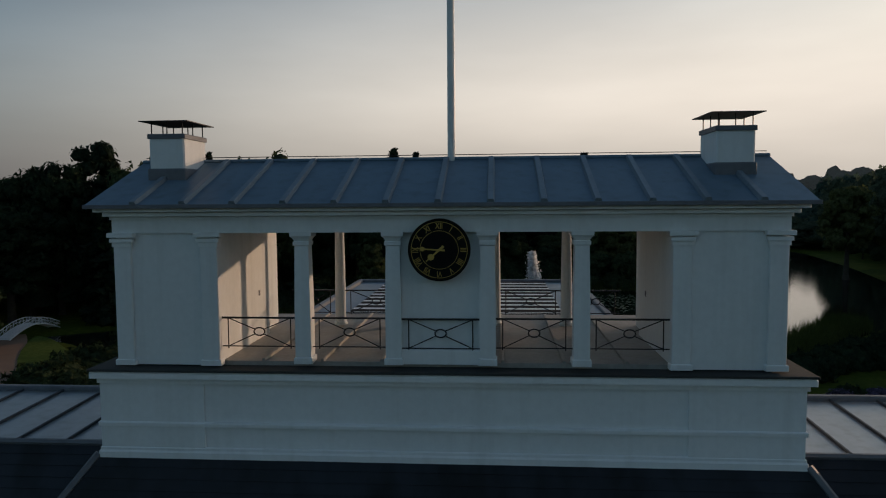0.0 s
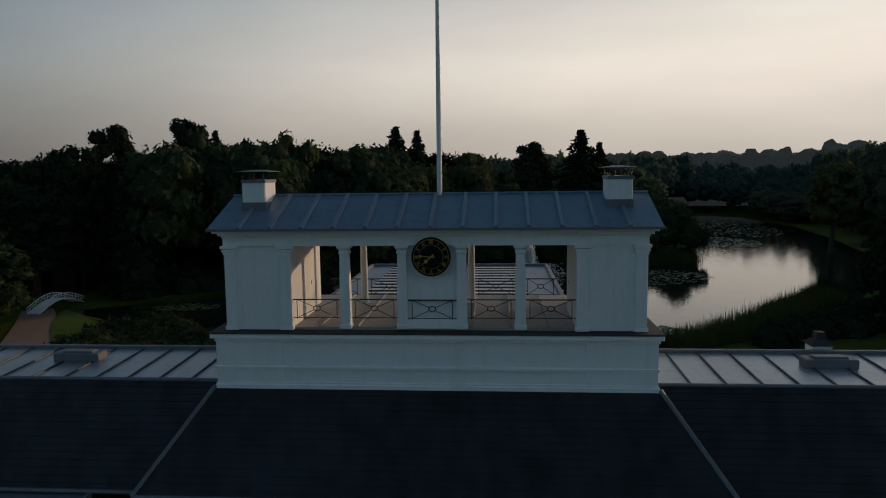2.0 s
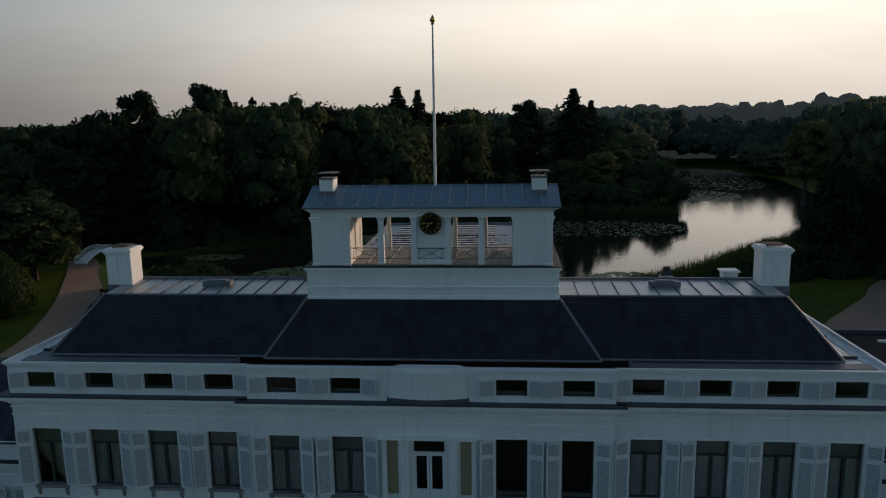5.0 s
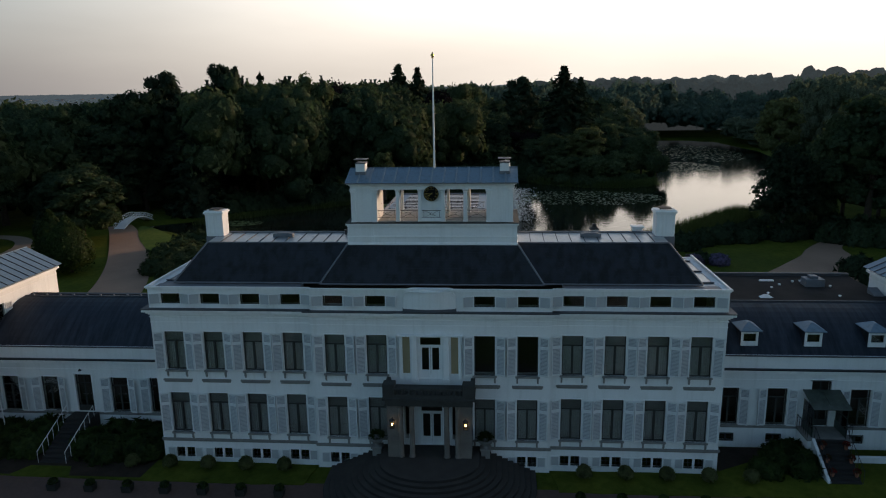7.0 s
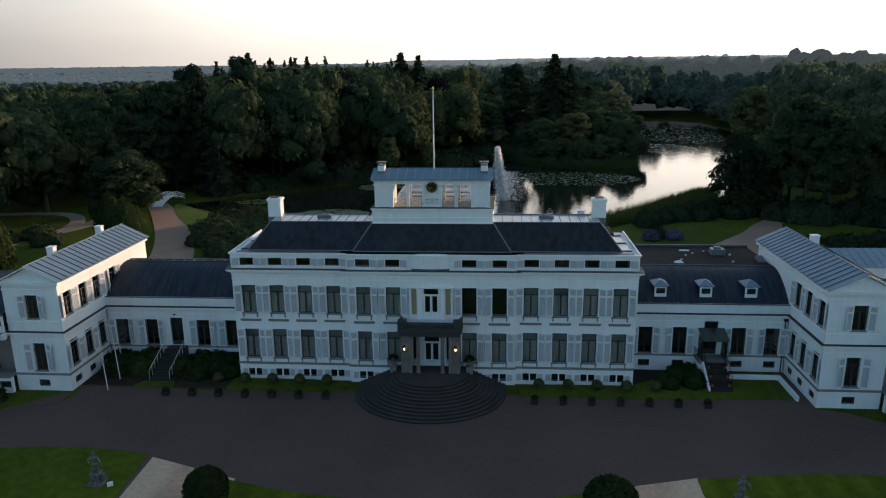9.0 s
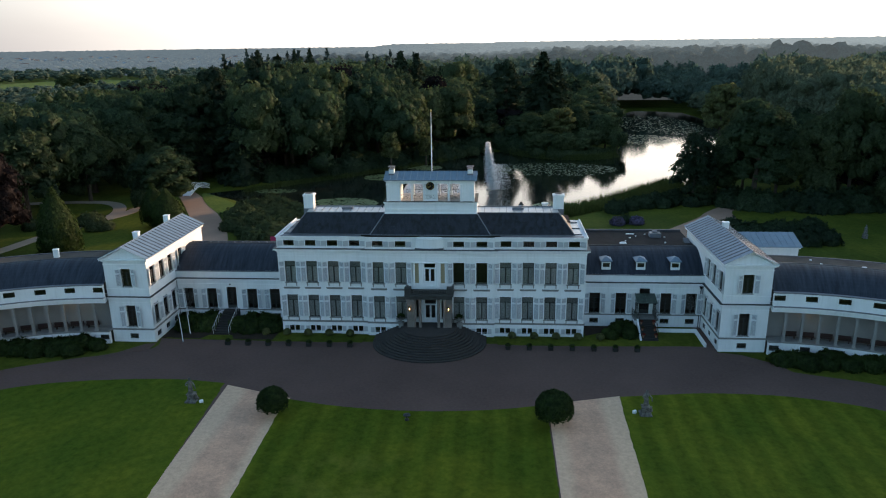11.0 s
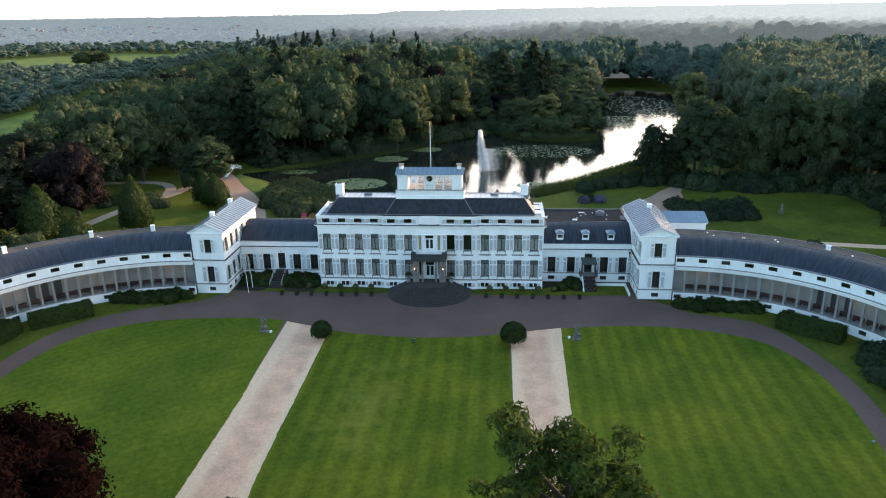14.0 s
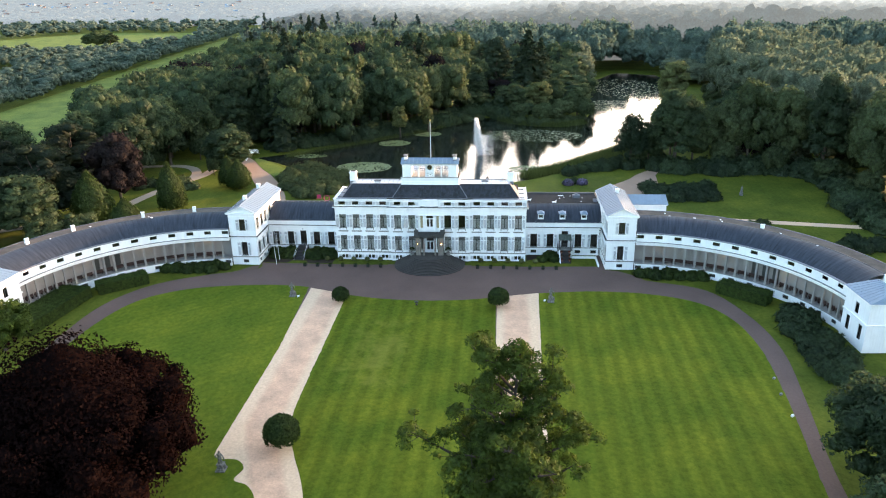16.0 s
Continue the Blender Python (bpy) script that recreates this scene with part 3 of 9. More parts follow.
# ---------------------------------------------------------------- mesh helpers
class Geo:
    """Collects faces for one mesh."""

    def __init__(self):
        self.v, self.f = [], []

    def poly(self, pts):
        i = len(self.v)
        self.v += [tuple(p) for p in pts]
        self.f.append(tuple(range(i, i + len(pts))))
        return self

    def box(self, x0, x1, y0, y1, z0, z1, m=None):
        i = len(self.v)
        c = [(x, y, z) for z in (z0, z1) for y in (y0, y1) for x in (x0, x1)]
        if m is not None:
            c = [tuple(m @ Vector(p)) for p in c]
        self.v += c
        self.f += [tuple(i + k for k in q) for q in ((0, 2, 3, 1), (4, 5, 7, 6), (0, 1, 5, 4), (2, 6, 7, 3), (0, 4, 6, 2), (1, 3, 7, 5))]
        return self

    def cbox(self, x0, x1, y0, y1, z0, z1, c=0.02):
        """A box with chamfered upright and top edges."""
        r = [(x0 + c, y0), (x1 - c, y0), (x1, y0 + c), (x1, y1 - c), (x1 - c, y1), (x0 + c, y1), (x0, y1 - c), (x0, y0 + c)]
        k = [(x0 + c, y0 + c), (x1 - c, y0 + c), (x1 - c, y0 + c), (x1 - c, y1 - c), (x1 - c, y1 - c), (x0 + c, y1 - c), (x0 + c, y1 - c), (x0 + c, y0 + c)]
        self.rings([[(x, y, z0) for x, y in r], [(x, y, z1 - c) for x, y in r], [(x, y, z1) for x, y in k]], cap=True)
        return self

    def rings(self, rings, cap=True, close=True):
        i, n = len(self.v), len(rings[0])
        for r in rings:
            self.v += [tuple(p) for p in r]
        for a in range(len(rings) - 1):
            for k in range(n if close else n - 1):
                q = (k + 1) % n
                self.f.append((i + a * n + k, i + a * n + q, i + (a + 1) * n + q, i + (a + 1) * n + k))
        if cap:
            self.f.append(tuple(i + k for k in reversed(range(n))))
            self.f.append(tuple(i + (len(rings) - 1) * n + k for k in range(n)))
        return self

    def lathe(self, profile, x=0.0, y=0.0, n=16, z=0.0):
        self.rings([[(x + r * math.cos(2 * math.pi * k / n), y + r * math.sin(2 * math.pi * k / n), z + h) for k in range(n)] for r, h in profile])
        return self

    def prism(self, pts, z0, z1):
        self.rings([[(x, y, z0) for x, y in pts], [(x, y, z1) for x, y in pts]])
        return self

    def tube(self, a, b, r, n=6):
        a, b = Vector(a), Vector(b)
        d = (b - a).normalized()
        s = d.cross(Vector((0, 0, 1)))
        s = s.normalized() if s.length > 1e-4 else Vector((1, 0, 0))
        t = d.cross(s)
        self.rings([[p + (s * math.cos(2 * math.pi * k / n) + t * math.sin(2 * math.pi * k / n)) * q for k in range(n)] for p, q in ((a, r), (b, r))])
        return self

    def taper(self, a, b, r0, r1, n=6):
        a, b = Vector(a), Vector(b)
        d = (b - a).normalized()
        s = d.cross(Vector((0, 0, 1)))
        s = s.normalized() if s.length > 1e-4 else Vector((1, 0, 0))
        t = d.cross(s)
        self.rings([[p + (s * math.cos(2 * math.pi * k / n) + t * math.sin(2 * math.pi * k / n)) * q for k in range(n)] for p, q in ((a, r0), (b, r1))])
        return self

    def mesh(self, name, mat, second=None, start=0):
        me = bpy.data.meshes.new(name)
        me.from_pydata(self.v, [], self.f)
        me.materials.append(mat)
        if second:
            me.materials.append(second)
            me.polygons.foreach_set("material_index", [int(k >= start) for k in range(len(self.f))])
        bm = bmesh.new()
        bm.from_mesh(me)
        bmesh.ops.recalc_face_normals(bm, faces=bm.faces)
        bm.to_mesh(me)
        bm.free()
        return me


def thing(name, label, category, group="", kind="", at=None):
    ob = new(name)
    ob.empty_display_size = 0.2
    if at is not None:
        ob.matrix_basis = at
    return tagged(ob, label, category, group, kind)


def part(name, geo, mat, parent=None, label="", smooth=False, second=None, start=0):
    me = geo.mesh(name, mat, second, start)
    if smooth:
        me.shade_smooth()
    ob = new(name, me)
    ob.parent = parent
    if label:
        tagged(ob, label)
    return ob


def plain(name, geo, mat, label, category, kind="", group=""):
    return tagged(part(name, geo, mat), label, category, group, kind)


def share(name, me, parent, m):
    ob = new(name, me)
    ob.parent = parent
    ob.matrix_basis = m
    return ob


def holed(g, P, u0, u1, z0, z1, thick, holes, inner=True):
    """A wall P(u, depth, z) from u0 to u1 with openings (ua, ub, za, zb) cut through it."""
    us = sorted({u0, u1, *[h[0] for h in holes], *[h[1] for h in holes]})
    zs = sorted({z0, z1, *[h[2] for h in holes], *[h[3] for h in holes]})
    us = [u for u in us if u0 <= u <= u1]
    for a, b in zip(us, us[1:]):
        for c, d in zip(zs, zs[1:]):
            m, k = (a + b) / 2, (c + d) / 2
            if any(h[0] < m < h[1] and h[2] < k < h[3] for h in holes):
                continue
            g.poly([P(a, 0, c), P(b, 0, c), P(b, 0, d), P(a, 0, d)])
            if inner:
                g.poly([P(a, thick, c), P(a, thick, d), P(b, thick, d), P(b, thick, c)])
    for a, b, c, d in holes:
        g.poly([P(a, 0, c), P(a, 0, d), P(a, thick, d), P(a, thick, c)])
        g.poly([P(b, 0, c), P(b, thick, c), P(b, thick, d), P(b, 0, d)])
        g.poly([P(a, 0, c), P(a, thick, c), P(b, thick, c), P(b, 0, c)])
        g.poly([P(a, 0, d), P(b, 0, d), P(b, thick, d), P(a, thick, d)])
    g.poly([P(u0, 0, z1), P(u1, 0, z1), P(u1, thick, z1), P(u0, thick, z1)])
    for u in (u0, u1):
        g.poly([P(u, 0, z0), P(u, 0, z1), P(u, thick, z1), P(u, thick, z0)])
    return g


def straight(ox, oy, ux, uy):
    """A wall line from (ox, oy) along (ux, uy); depth runs to the left of that way."""
    return lambda u, d, z: (ox + ux * u - uy * d, oy + uy * u + ux * d, z)


# ---------------------------------------------------------------- windows
def shutter_geo(w, h, slats):
    g = Geo()
    s = 0.07
    g.box(0, s, -0.045, 0, 0, h).box(w - s, w, -0.045, 0, 0, h)
    for z0, z1 in ((0, 0.11), (h - 0.11, h), (h * 0.69, h * 0.77)):
        g.box(s, w - s, -0.042, -0.003, z0, z1)
    g.frame_faces = len(g.f)
    zs = np.linspace(0.11, h - 0.11, slats + 1)
    for a, b in zip(zs, zs[1:]):
        if h * 0.70 < (a + b) / 2 < h * 0.76:
            continue
        i = len(g.v)
        c = a + 0.58 * (b - a)
        g.v += [(s, -0.012, c), (w - s, -0.012, c), (w - s, -0.042, a), (s, -0.042, a)]
        g.f.append((i, i + 1, i + 2, i + 3))
    g.box(s, w - s, -0.006, -0.002, 0.11, h - 0.11)
    return g


WINDOW_KINDS = {}


def window(kind, parent, m):
    """Places one window of a kind; the first is built, the others share its meshes."""
    if kind in WINDOW_KINDS:
        ob = copy_thing(WINDOW_KINDS[kind], m)
        ob.parent = parent
        return ob
    w, h, shut, curtain, bars = {
        "tall": (1.45, 2.95, 0.68, 1, 1), "tall_dark": (1.45, 2.95, 0.68, 0, 0), "ground": (1.45, 3.15, 0.68, 1, 1),
        "attic": (1.42, 0.78, 0.0, 0, 0), "base": (1.42, 0.82, 0.0, 0, 2), "link": (1.45, 3.0, 0.66, 0, 1),
        "side": (1.3, 2.45, 0.62, 0, 1), "low": (1.2, 0.75, 0.0, 0, 1), "wing_attic": (1.36, 0.72, 0.0, 0, 0),
    }[kind]
    f = 0.07
    g = Geo()
    g.box(-w / 2, -w / 2 + f, 0.12, 0.2, 0, h).box(w / 2 - f, w / 2, 0.12, 0.2, 0, h)
    g.box(-w / 2 + f, w / 2 - f, 0.12, 0.2, 0, f).box(-w / 2 + f, w / 2 - f, 0.12, 0.2, h - f, h)
    panes, bar_list = [], []
    if bars == 1:
        t = h * 0.73
        g.box(-0.065, 0.065, 0.115, 0.2, f, t).box(-w / 2 + f, w / 2 - f, 0.115, 0.2, t, t + 0.08)
        panes = [(-w / 2 + f, -0.05, f, t), (0.05, w / 2 - f, f, t), (-w / 2 + f, w / 2 - f, t + 0.08, h - f)]
        if not curtain:
            for k in (0.34, 0.67):
                for s in (-1, 1):
                    bar_list.append(Geo().box(min(s * 0.05, s * (w / 2 - f)), max(s * 0.05, s * (w / 2 - f)), 0.13, 0.17, t * k - 0.015, t * k + 0.015))
    elif bars == 2:
        panes = [(-w / 2 + f, -0.06, f, h - f), (0.06, w / 2 - f, f, h - f)]
    else:
        panes = [(-w / 2 + f, w / 2 - f, f, h - f)]
    ob = part("window", g, SASH, parent)
    for q in bar_list:
        part("glazing_bar", q, SASH, ob)
    if bars == 2:
        part("mullion", Geo().box(-0.07, 0.07, 0.02, 0.2, 0, h), WHITE_TRIM, ob)
        part("glazing_bar", Geo().box(-0.39, -0.35, 0.13, 0.18, f, h - f).box(0.35, 0.39, 0.13, 0.18, f, h - f).box(-w / 2 + f, -0.07, 0.13, 0.18, h / 2, h / 2 + 0.03).box(0.07, w / 2 - f, 0.13, 0.18, h / 2, h / 2 + 0.03), SASH, ob)
    for a, b, c, d in panes:
        q = part("pane", Geo().box(a, b, 0.155, 0.165, c, d), GLASS, ob)
        q.visible_shadow = False
    if curtain:
        for s in (-1, 1):
            c = Geo()
            n = 14
            xs = np.linspace(0.06, w / 2 - 0.02, n)
            for k in range(n - 1):
                y0, y1 = 0.32 + 0.03 * math.sin(k * 2.1), 0.32 + 0.03 * math.sin((k + 1) * 2.1)
                c.poly([(s * xs[k], y0, 0.03), (s * xs[k + 1], y1, 0.03), (s * xs[k + 1], y1, h - 0.03), (s * xs[k], y0, h - 0.03)])
            part("curtain", c, CURTAIN, ob)
        part("valance", Geo().box(-w / 2 + 0.04, w / 2 - 0.04, 0.26, 0.275, h * 0.75, h - 0.05), VALANCE, ob, "grey cloth valance")
    if shut:
        for s in (-1, 1):
            sg = shutter_geo(shut, h - 0.04, 27)
            o = part("shutter", sg, SHUTTER_FRAME, ob, "pale grey louvred shutter, folded open", second=SHUTTER_SLAT, start=sg.frame_faces)
            # backing darker than the slats: shade between louvres put into its colour
            o.data.materials.append(SHUTTER_GAP_SHADE)
            for q in o.data.polygons[-6:]:
                q.material_index = 2
            if s > 0:
                o.matrix_basis = pose(w / 2 + 0.08, -0.05, 0.02, 0, 0, -17)
            else:
                o.matrix_basis = pose(-w / 2 - 0.08 - shut * math.cos(radians(17)), -0.05 - shut * math.sin(radians(17)), 0.02, 0, 0, 17)
    if kind in ("tall", "tall_dark", "ground", "link", "side"):
        part("architrave", Geo().box(-w / 2 - 0.07, -w / 2, -0.035, 0.06, 0, h + 0.07).box(w / 2, w / 2 + 0.07, -0.035, 0.06, 0, h + 0.07).box(-w / 2, w / 2, -0.035, 0.06, h, h + 0.07), WHITE_TRIM, ob)
    if kind in ("tall", "tall_dark", "ground"):
        part("sill", Geo().cbox(-0.86, 0.86, -0.16, 0.12, -0.12, -0.0), STONE_GREY, ob, "dark grey stone sill")
        for s in (-1, 1):
            part("bracket", Geo().box(s * 0.72 - 0.06, s * 0.72 + 0.06, -0.12, 0, -0.42, -0.12).box(s * 0.72 - 0.06, s * 0.72 + 0.06, -0.06, 0, -0.55, -0.42), STONE_GREY, ob)
    if kind in ("link", "side"):
        part("sill", Geo().cbox(-w / 2 - 0.08, w / 2 + 0.08, -0.08, 0.12, -0.1, 0), STONE_GREY, ob)
    ob.matrix_basis = m
    WINDOW_KINDS[kind] = ob
    return ob


def moulding(g, P, u0, u1, rows, ends=True):
    """A stepped moulding along a wall line; rows: (z0, z1, how far it stands out)."""
    for z0, z1, o in rows:
        a, b = u0 - (o if ends else 0), u1 + (o if ends else 0)
        c = [P(u, d, z) for z in (z0, z1) for d in (-o, 0.0) for u in (a, b)]
        i = len(g.v)
        g.v += c
        g.f += [tuple(i + k for k in q) for q in ((0, 2, 3, 1), (4, 5, 7, 6), (0, 1, 5, 4), (2, 6, 7, 3), (0, 4, 6, 2), (1, 3, 7, 5))]
    return g


def sheet_roof(parent, a, b, c, d, count, name="zinc_sheet", seam=0.045, tall=0.07, seam_mat=None, sheet_mat=None):
    """Standing-seam roof plane with eave a-b and ridge d-c: one sheet between each pair of seams."""
    a, b, c, d = map(Vector, (a, b, c, d))
    nrm = (b - a).cross(d - a).normalized()
    if nrm.z < 0:
        nrm = -nrm
    along = (b - a).normalized()
    for k in range(count):
        p, q = k / count, (k + 1) / count
        e0, e1, r0, r1 = a.lerp(b, p), a.lerp(b, q), d.lerp(c, p), d.lerp(c, q)
        g = Geo()
        g.rings([[e0, e1, r1, r0], [v + nrm * 0.03 for v in (e0, e1, r1, r0)]])
        part(name, g, sheet_mat or ZINC, parent)
        if k:
            g = Geo()
            w = along * seam
            g.rings([[e0 - w, e0 + w, r0 + w, r0 - w], [v + nrm * tall for v in (e0 - w * 0.6, e0 + w * 0.6, r0 + w * 0.6, r0 - w * 0.6)]])
            part("seam", g, seam_mat or ZINC, parent)


def chimney(parent, x0, x1, y0, y1, z0, z1, name="chimney", cap="slab"):
    ob = part(name, Geo().cbox(x0, x1, y0, y1, z0, z1, 0.03), WHITE, parent)
    part("foot_flashing", Geo().cbox(x0 - 0.03, x1 + 0.03, y0 - 0.03, y1 + 0.03, z0 - 0.05, z0 + (0.34 if cap == "plate" else 0.72 if cap == "slab" else 0.2), 0.02), LEAD, ob)
    if cap == "slab":
        for a, b in ((x0 + 0.2, (x0 + x1) / 2 - 0.06), ((x0 + x1) / 2 + 0.06, x1 - 0.2)):
            part("front_panel", Geo().cbox(a, b, y0 - 0.025, y0 + 0.02, z0 + 0.95, z1 - 0.15, 0.01), WHITE_TRIM, ob)
        part("collar", Geo().cbox(x0 - 0.05, x1 + 0.05, y0 - 0.05, y1 + 0.05, z1 - 0.1, z1, 0.02), WHITE_TRIM, ob)
        part("cornice", Geo().cbox(x0 - 0.12, x1 + 0.12, y0 - 0.12, y1 + 0.12, z1, z1 + 0.12, 0.03).cbox(x0 - 0.05, x1 + 0.05, y0 - 0.05, y1 + 0.05, z1 + 0.12, z1 + 0.2, 0.02), WHITE_TRIM, ob)
        part("cowl", Geo().box(x0 + 0.25, x1 - 0.25, y0 + 0.2, y1 - 0.2, z1 + 0.28, z1 + 0.33).tube((x0 + 0.3, y0 + 0.3, z1 + 0.2), (x0 + 0.3, y0 + 0.3, z1 + 0.3), 0.03).tube((x1 - 0.3, y1 - 0.3, z1 + 0.2), (x1 - 0.3, y1 - 0.3, z1 + 0.3), 0.03), STONE_DARK, ob)
    elif cap == "plate":
        part("collar", Geo().cbox(x0 - 0.025, x1 + 0.025, y0 - 0.025, y1 + 0.025, z1 - 0.02, z1 + 0.07, 0.015), LEAD, ob)
        for x in np.linspace(x0 + 0.04, x1 - 0.04, 3):
            for y in np.linspace(y0 + 0.04, y1 - 0.04, 3):
                if abs(x - (x0 + x1) / 2) > 0.1 or abs(y - (y0 + y1) / 2) > 0.1:
                    part("cap_post", Geo().tube((x, y, z1 + 0.05), (x, y, z1 + 0.3), 0.012, 5), IRON, ob)
        cx, cy = (x0 + x1) / 2, (y0 + y1) / 2
        g = Geo()
        g.rings([[(x0 - 0.13, y0 - 0.13, z1 + 0.29), (x1 + 0.13, y0 - 0.13, z1 + 0.29), (x1 + 0.13, y1 + 0.13, z1 + 0.29), (x0 - 0.13, y1 + 0.13, z1 + 0.29)],
                 [(x0 - 0.13, y0 - 0.13, z1 + 0.305), (x1 + 0.13, y0 - 0.13, z1 + 0.305), (x1 + 0.13, y1 + 0.13, z1 + 0.305), (x0 - 0.13, y1 + 0.13, z1 + 0.305)],
                 [(cx - 0.1, cy - 0.1, z1 + 0.36), (cx + 0.1, cy - 0.1, z1 + 0.36), (cx + 0.1, cy + 0.1, z1 + 0.36), (cx - 0.1, cy + 0.1, z1 + 0.36)]])
        part("cap", g, IRON, ob)
    else:
        part("cap", Geo().cbox(x0 - 0.06, x1 + 0.06, y0 - 0.06, y1 + 0.06, z1, z1 + 0.07, 0.02), WHITE_TRIM, ob)
    return ob

# ---------------------------------------------------------------- main house
house = thing("palace_main_house", "white stuccoed palace block with grey shutters and dark slate roof", "palace")
AXES = (3.83, 6.85, 9.97, 12.92, 15.85, 18.77)
DEPTH = 10.2
front = straight(-20.4, 0, 1, 0)
centre = straight(-8.5, -0.28, 1, 0)


def facade_holes(cols, off):
    h = []
    for c in cols:
        u = c - off
        h += [(u - 0.725, u + 0.725, 7.48, 10.43), (u - 0.725, u + 0.725, 2.52, 5.67), (u - 0.71, u + 0.71, 0.40, 1.22), (u - 0.71, u + 0.71, 12.52, 13.30)]
    return h


side_cols = [s * a for s in (-1, 1) for a in AXES[2:]]
mid_cols = [s * a for s in (-1, 1) for a in AXES[:2]]
for s in (-1, 1):
    u0, u1 = (0.0, 11.9) if s < 0 else (28.9, 40.8)
    part("front_wall", holed(Geo(), front, u0, u1, -0.3, 13.65, 0.45, facade_holes([c for c in side_cols if c * s > 0], -20.4)), WHITE, house)
g = Geo()
mh = [h for h in facade_holes(mid_cols, -8.5) if h[0] > -9]
mh += [(8.5 - 0.82, 8.5 + 0.82, 7.2, 10.35), (8.5 - 0.85, 8.5 + 0.85, 2.0, 5.3)]
mh += [(8.5 + s * 1.72 - 0.26, 8.5 + s * 1.72 + 0.26, 7.55, 10.3) for s in (-1, 1)] + [(8.5 + s * 1.72 - 0.24, 8.5 + s * 1.72 + 0.24, 2.5, 5.2) for s in (-1, 1)]
holed(g, centre, 0, 17.0, -0.3, 13.65, 0.7, mh)
part("centre_wall", g, WHITE, house)
for s in (-1, 1):
    P = straight(20.4, 0.45, 0, 1) if s > 0 else straight(-20.4, DEPTH, 0, -1)
    part("side_wall", holed(Geo(), P, 0, DEPTH - 0.45, -0.3, 13.65, 0.45, []), WHITE, house)
part("rear_wall", holed(Geo(), straight(20.4, DEPTH, -1, 0), 0.45, 40.35, -0.3, 13.65, 0.45, []), WHITE, house)
# partition and floors added as dark backing behind the windows
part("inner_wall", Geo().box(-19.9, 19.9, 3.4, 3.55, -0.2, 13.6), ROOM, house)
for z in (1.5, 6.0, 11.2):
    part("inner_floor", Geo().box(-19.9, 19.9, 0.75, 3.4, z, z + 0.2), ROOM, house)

# bands and cornices
rowsets = {
    "plinth_band": (STONE_GREY, [(1.74, 1.84, 0.06), (1.84, 1.98, 0.10)]),
    "cornice": (WHITE_TRIM, [(11.72, 11.84, 0.10), (11.84, 11.98, 0.22), (11.98, 12.16, 0.42)]),
    "cornice_lead": (LEAD_DARK, [(12.16, 12.22, 0.46)]),
    "coping": (WHITE_TRIM, [(13.65, 13.74, 0.08), (13.74, 13.84, 0.14)]),
    "architrave": (WHITE_TRIM, [(11.1, 11.18, 0.03), (11.5, 11.58, 0.05)]),
}
for nm, (mat, rows) in rowsets.items():
    for s in (-1, 1):
        g = Geo()
        u0, u1 = (0.0, 11.9) if s < 0 else (28.9, 40.8)
        for z0, z1, o in rows:
            moulding(g, front, u0 - (o if s < 0 else 0), u1 + (o if s > 0 else 0), [(z0, z1, o)], ends=False)
        P = straight(20.4, 0, 0, 1) if s > 0 else straight(-20.4, DEPTH, 0, -1)
        part(nm, g, mat, house)
        part("side_" + nm, moulding(Geo(), P, 0.0, DEPTH, rows, ends=False), mat, house)
    if nm == "plinth_band":
        for a, b, e0, e1 in ((0, 5.2, 1, 0), (11.8, 17.0, 0, 1)):
            g = Geo()
            for z0, z1, o in rows:
                moulding(g, centre, a - o * e0, b + o * e1, [(z0, z1, o)], ends=False)
            part(nm, g, mat, house)
    else:
        part(nm, moulding(Geo(), centre, 0, 17.0, rows), mat, house)
for s in (-1, 1):
    for c in AXES:
        P, u = (centre, s * c + 8.5) if c < 8 else (front, s * c + 20.4)
        part("window_shelf", moulding(Geo(), P, u - 1.0, u + 1.0, [(6.50, 6.62, 0.05), (6.62, 6.76, 0.10)]), STONE_GREY, house)
# attic centre: bowed blank block
g = Geo()
ns = 18
arc = [(-1.82 + 3.64 * k / ns, -0.36 - 0.30 * math.sin(math.pi * k / ns)) for k in range(ns + 1)]

def shoulder(x, top):
    """Height of the block's top, rounded off towards both ends."""
    q = max(0.0, (abs(x) - 1.3) / 0.54)
    return top - 0.34 * (1 - math.sqrt(max(0.0, 1 - min(q, 1) ** 2)))


cols = [[(x, y, 12.24), (x, y, shoulder(x, 13.66)), (x, 0.5, shoulder(x, 13.66)), (x, 0.5, 12.24)] for x, y in arc]
g.rings(cols)
g.rings([[(x, y - 0.06, shoulder(x, 13.60)), (x, y - 0.06, shoulder(x, 13.70)), (x, 0.52, shoulder(x, 13.70)), (x, 0.52, shoulder(x, 13.60))] for x, y in arc])
# lead apron, made darker and larger to stand for the arc of shadow here
part("attic_foot", Geo().rings([[(x * 1.03, y * 1.5 + 0.12, 12.225), (x * 1.03, y * 1.5 + 0.12, 12.29), (x * 1.03, y + 0.05, 12.46), (x * 1.03, 0.0, 12.225)] for x, y in arc]), LEAD_DARK, house)
part("attic_block", g, WHITE, house)
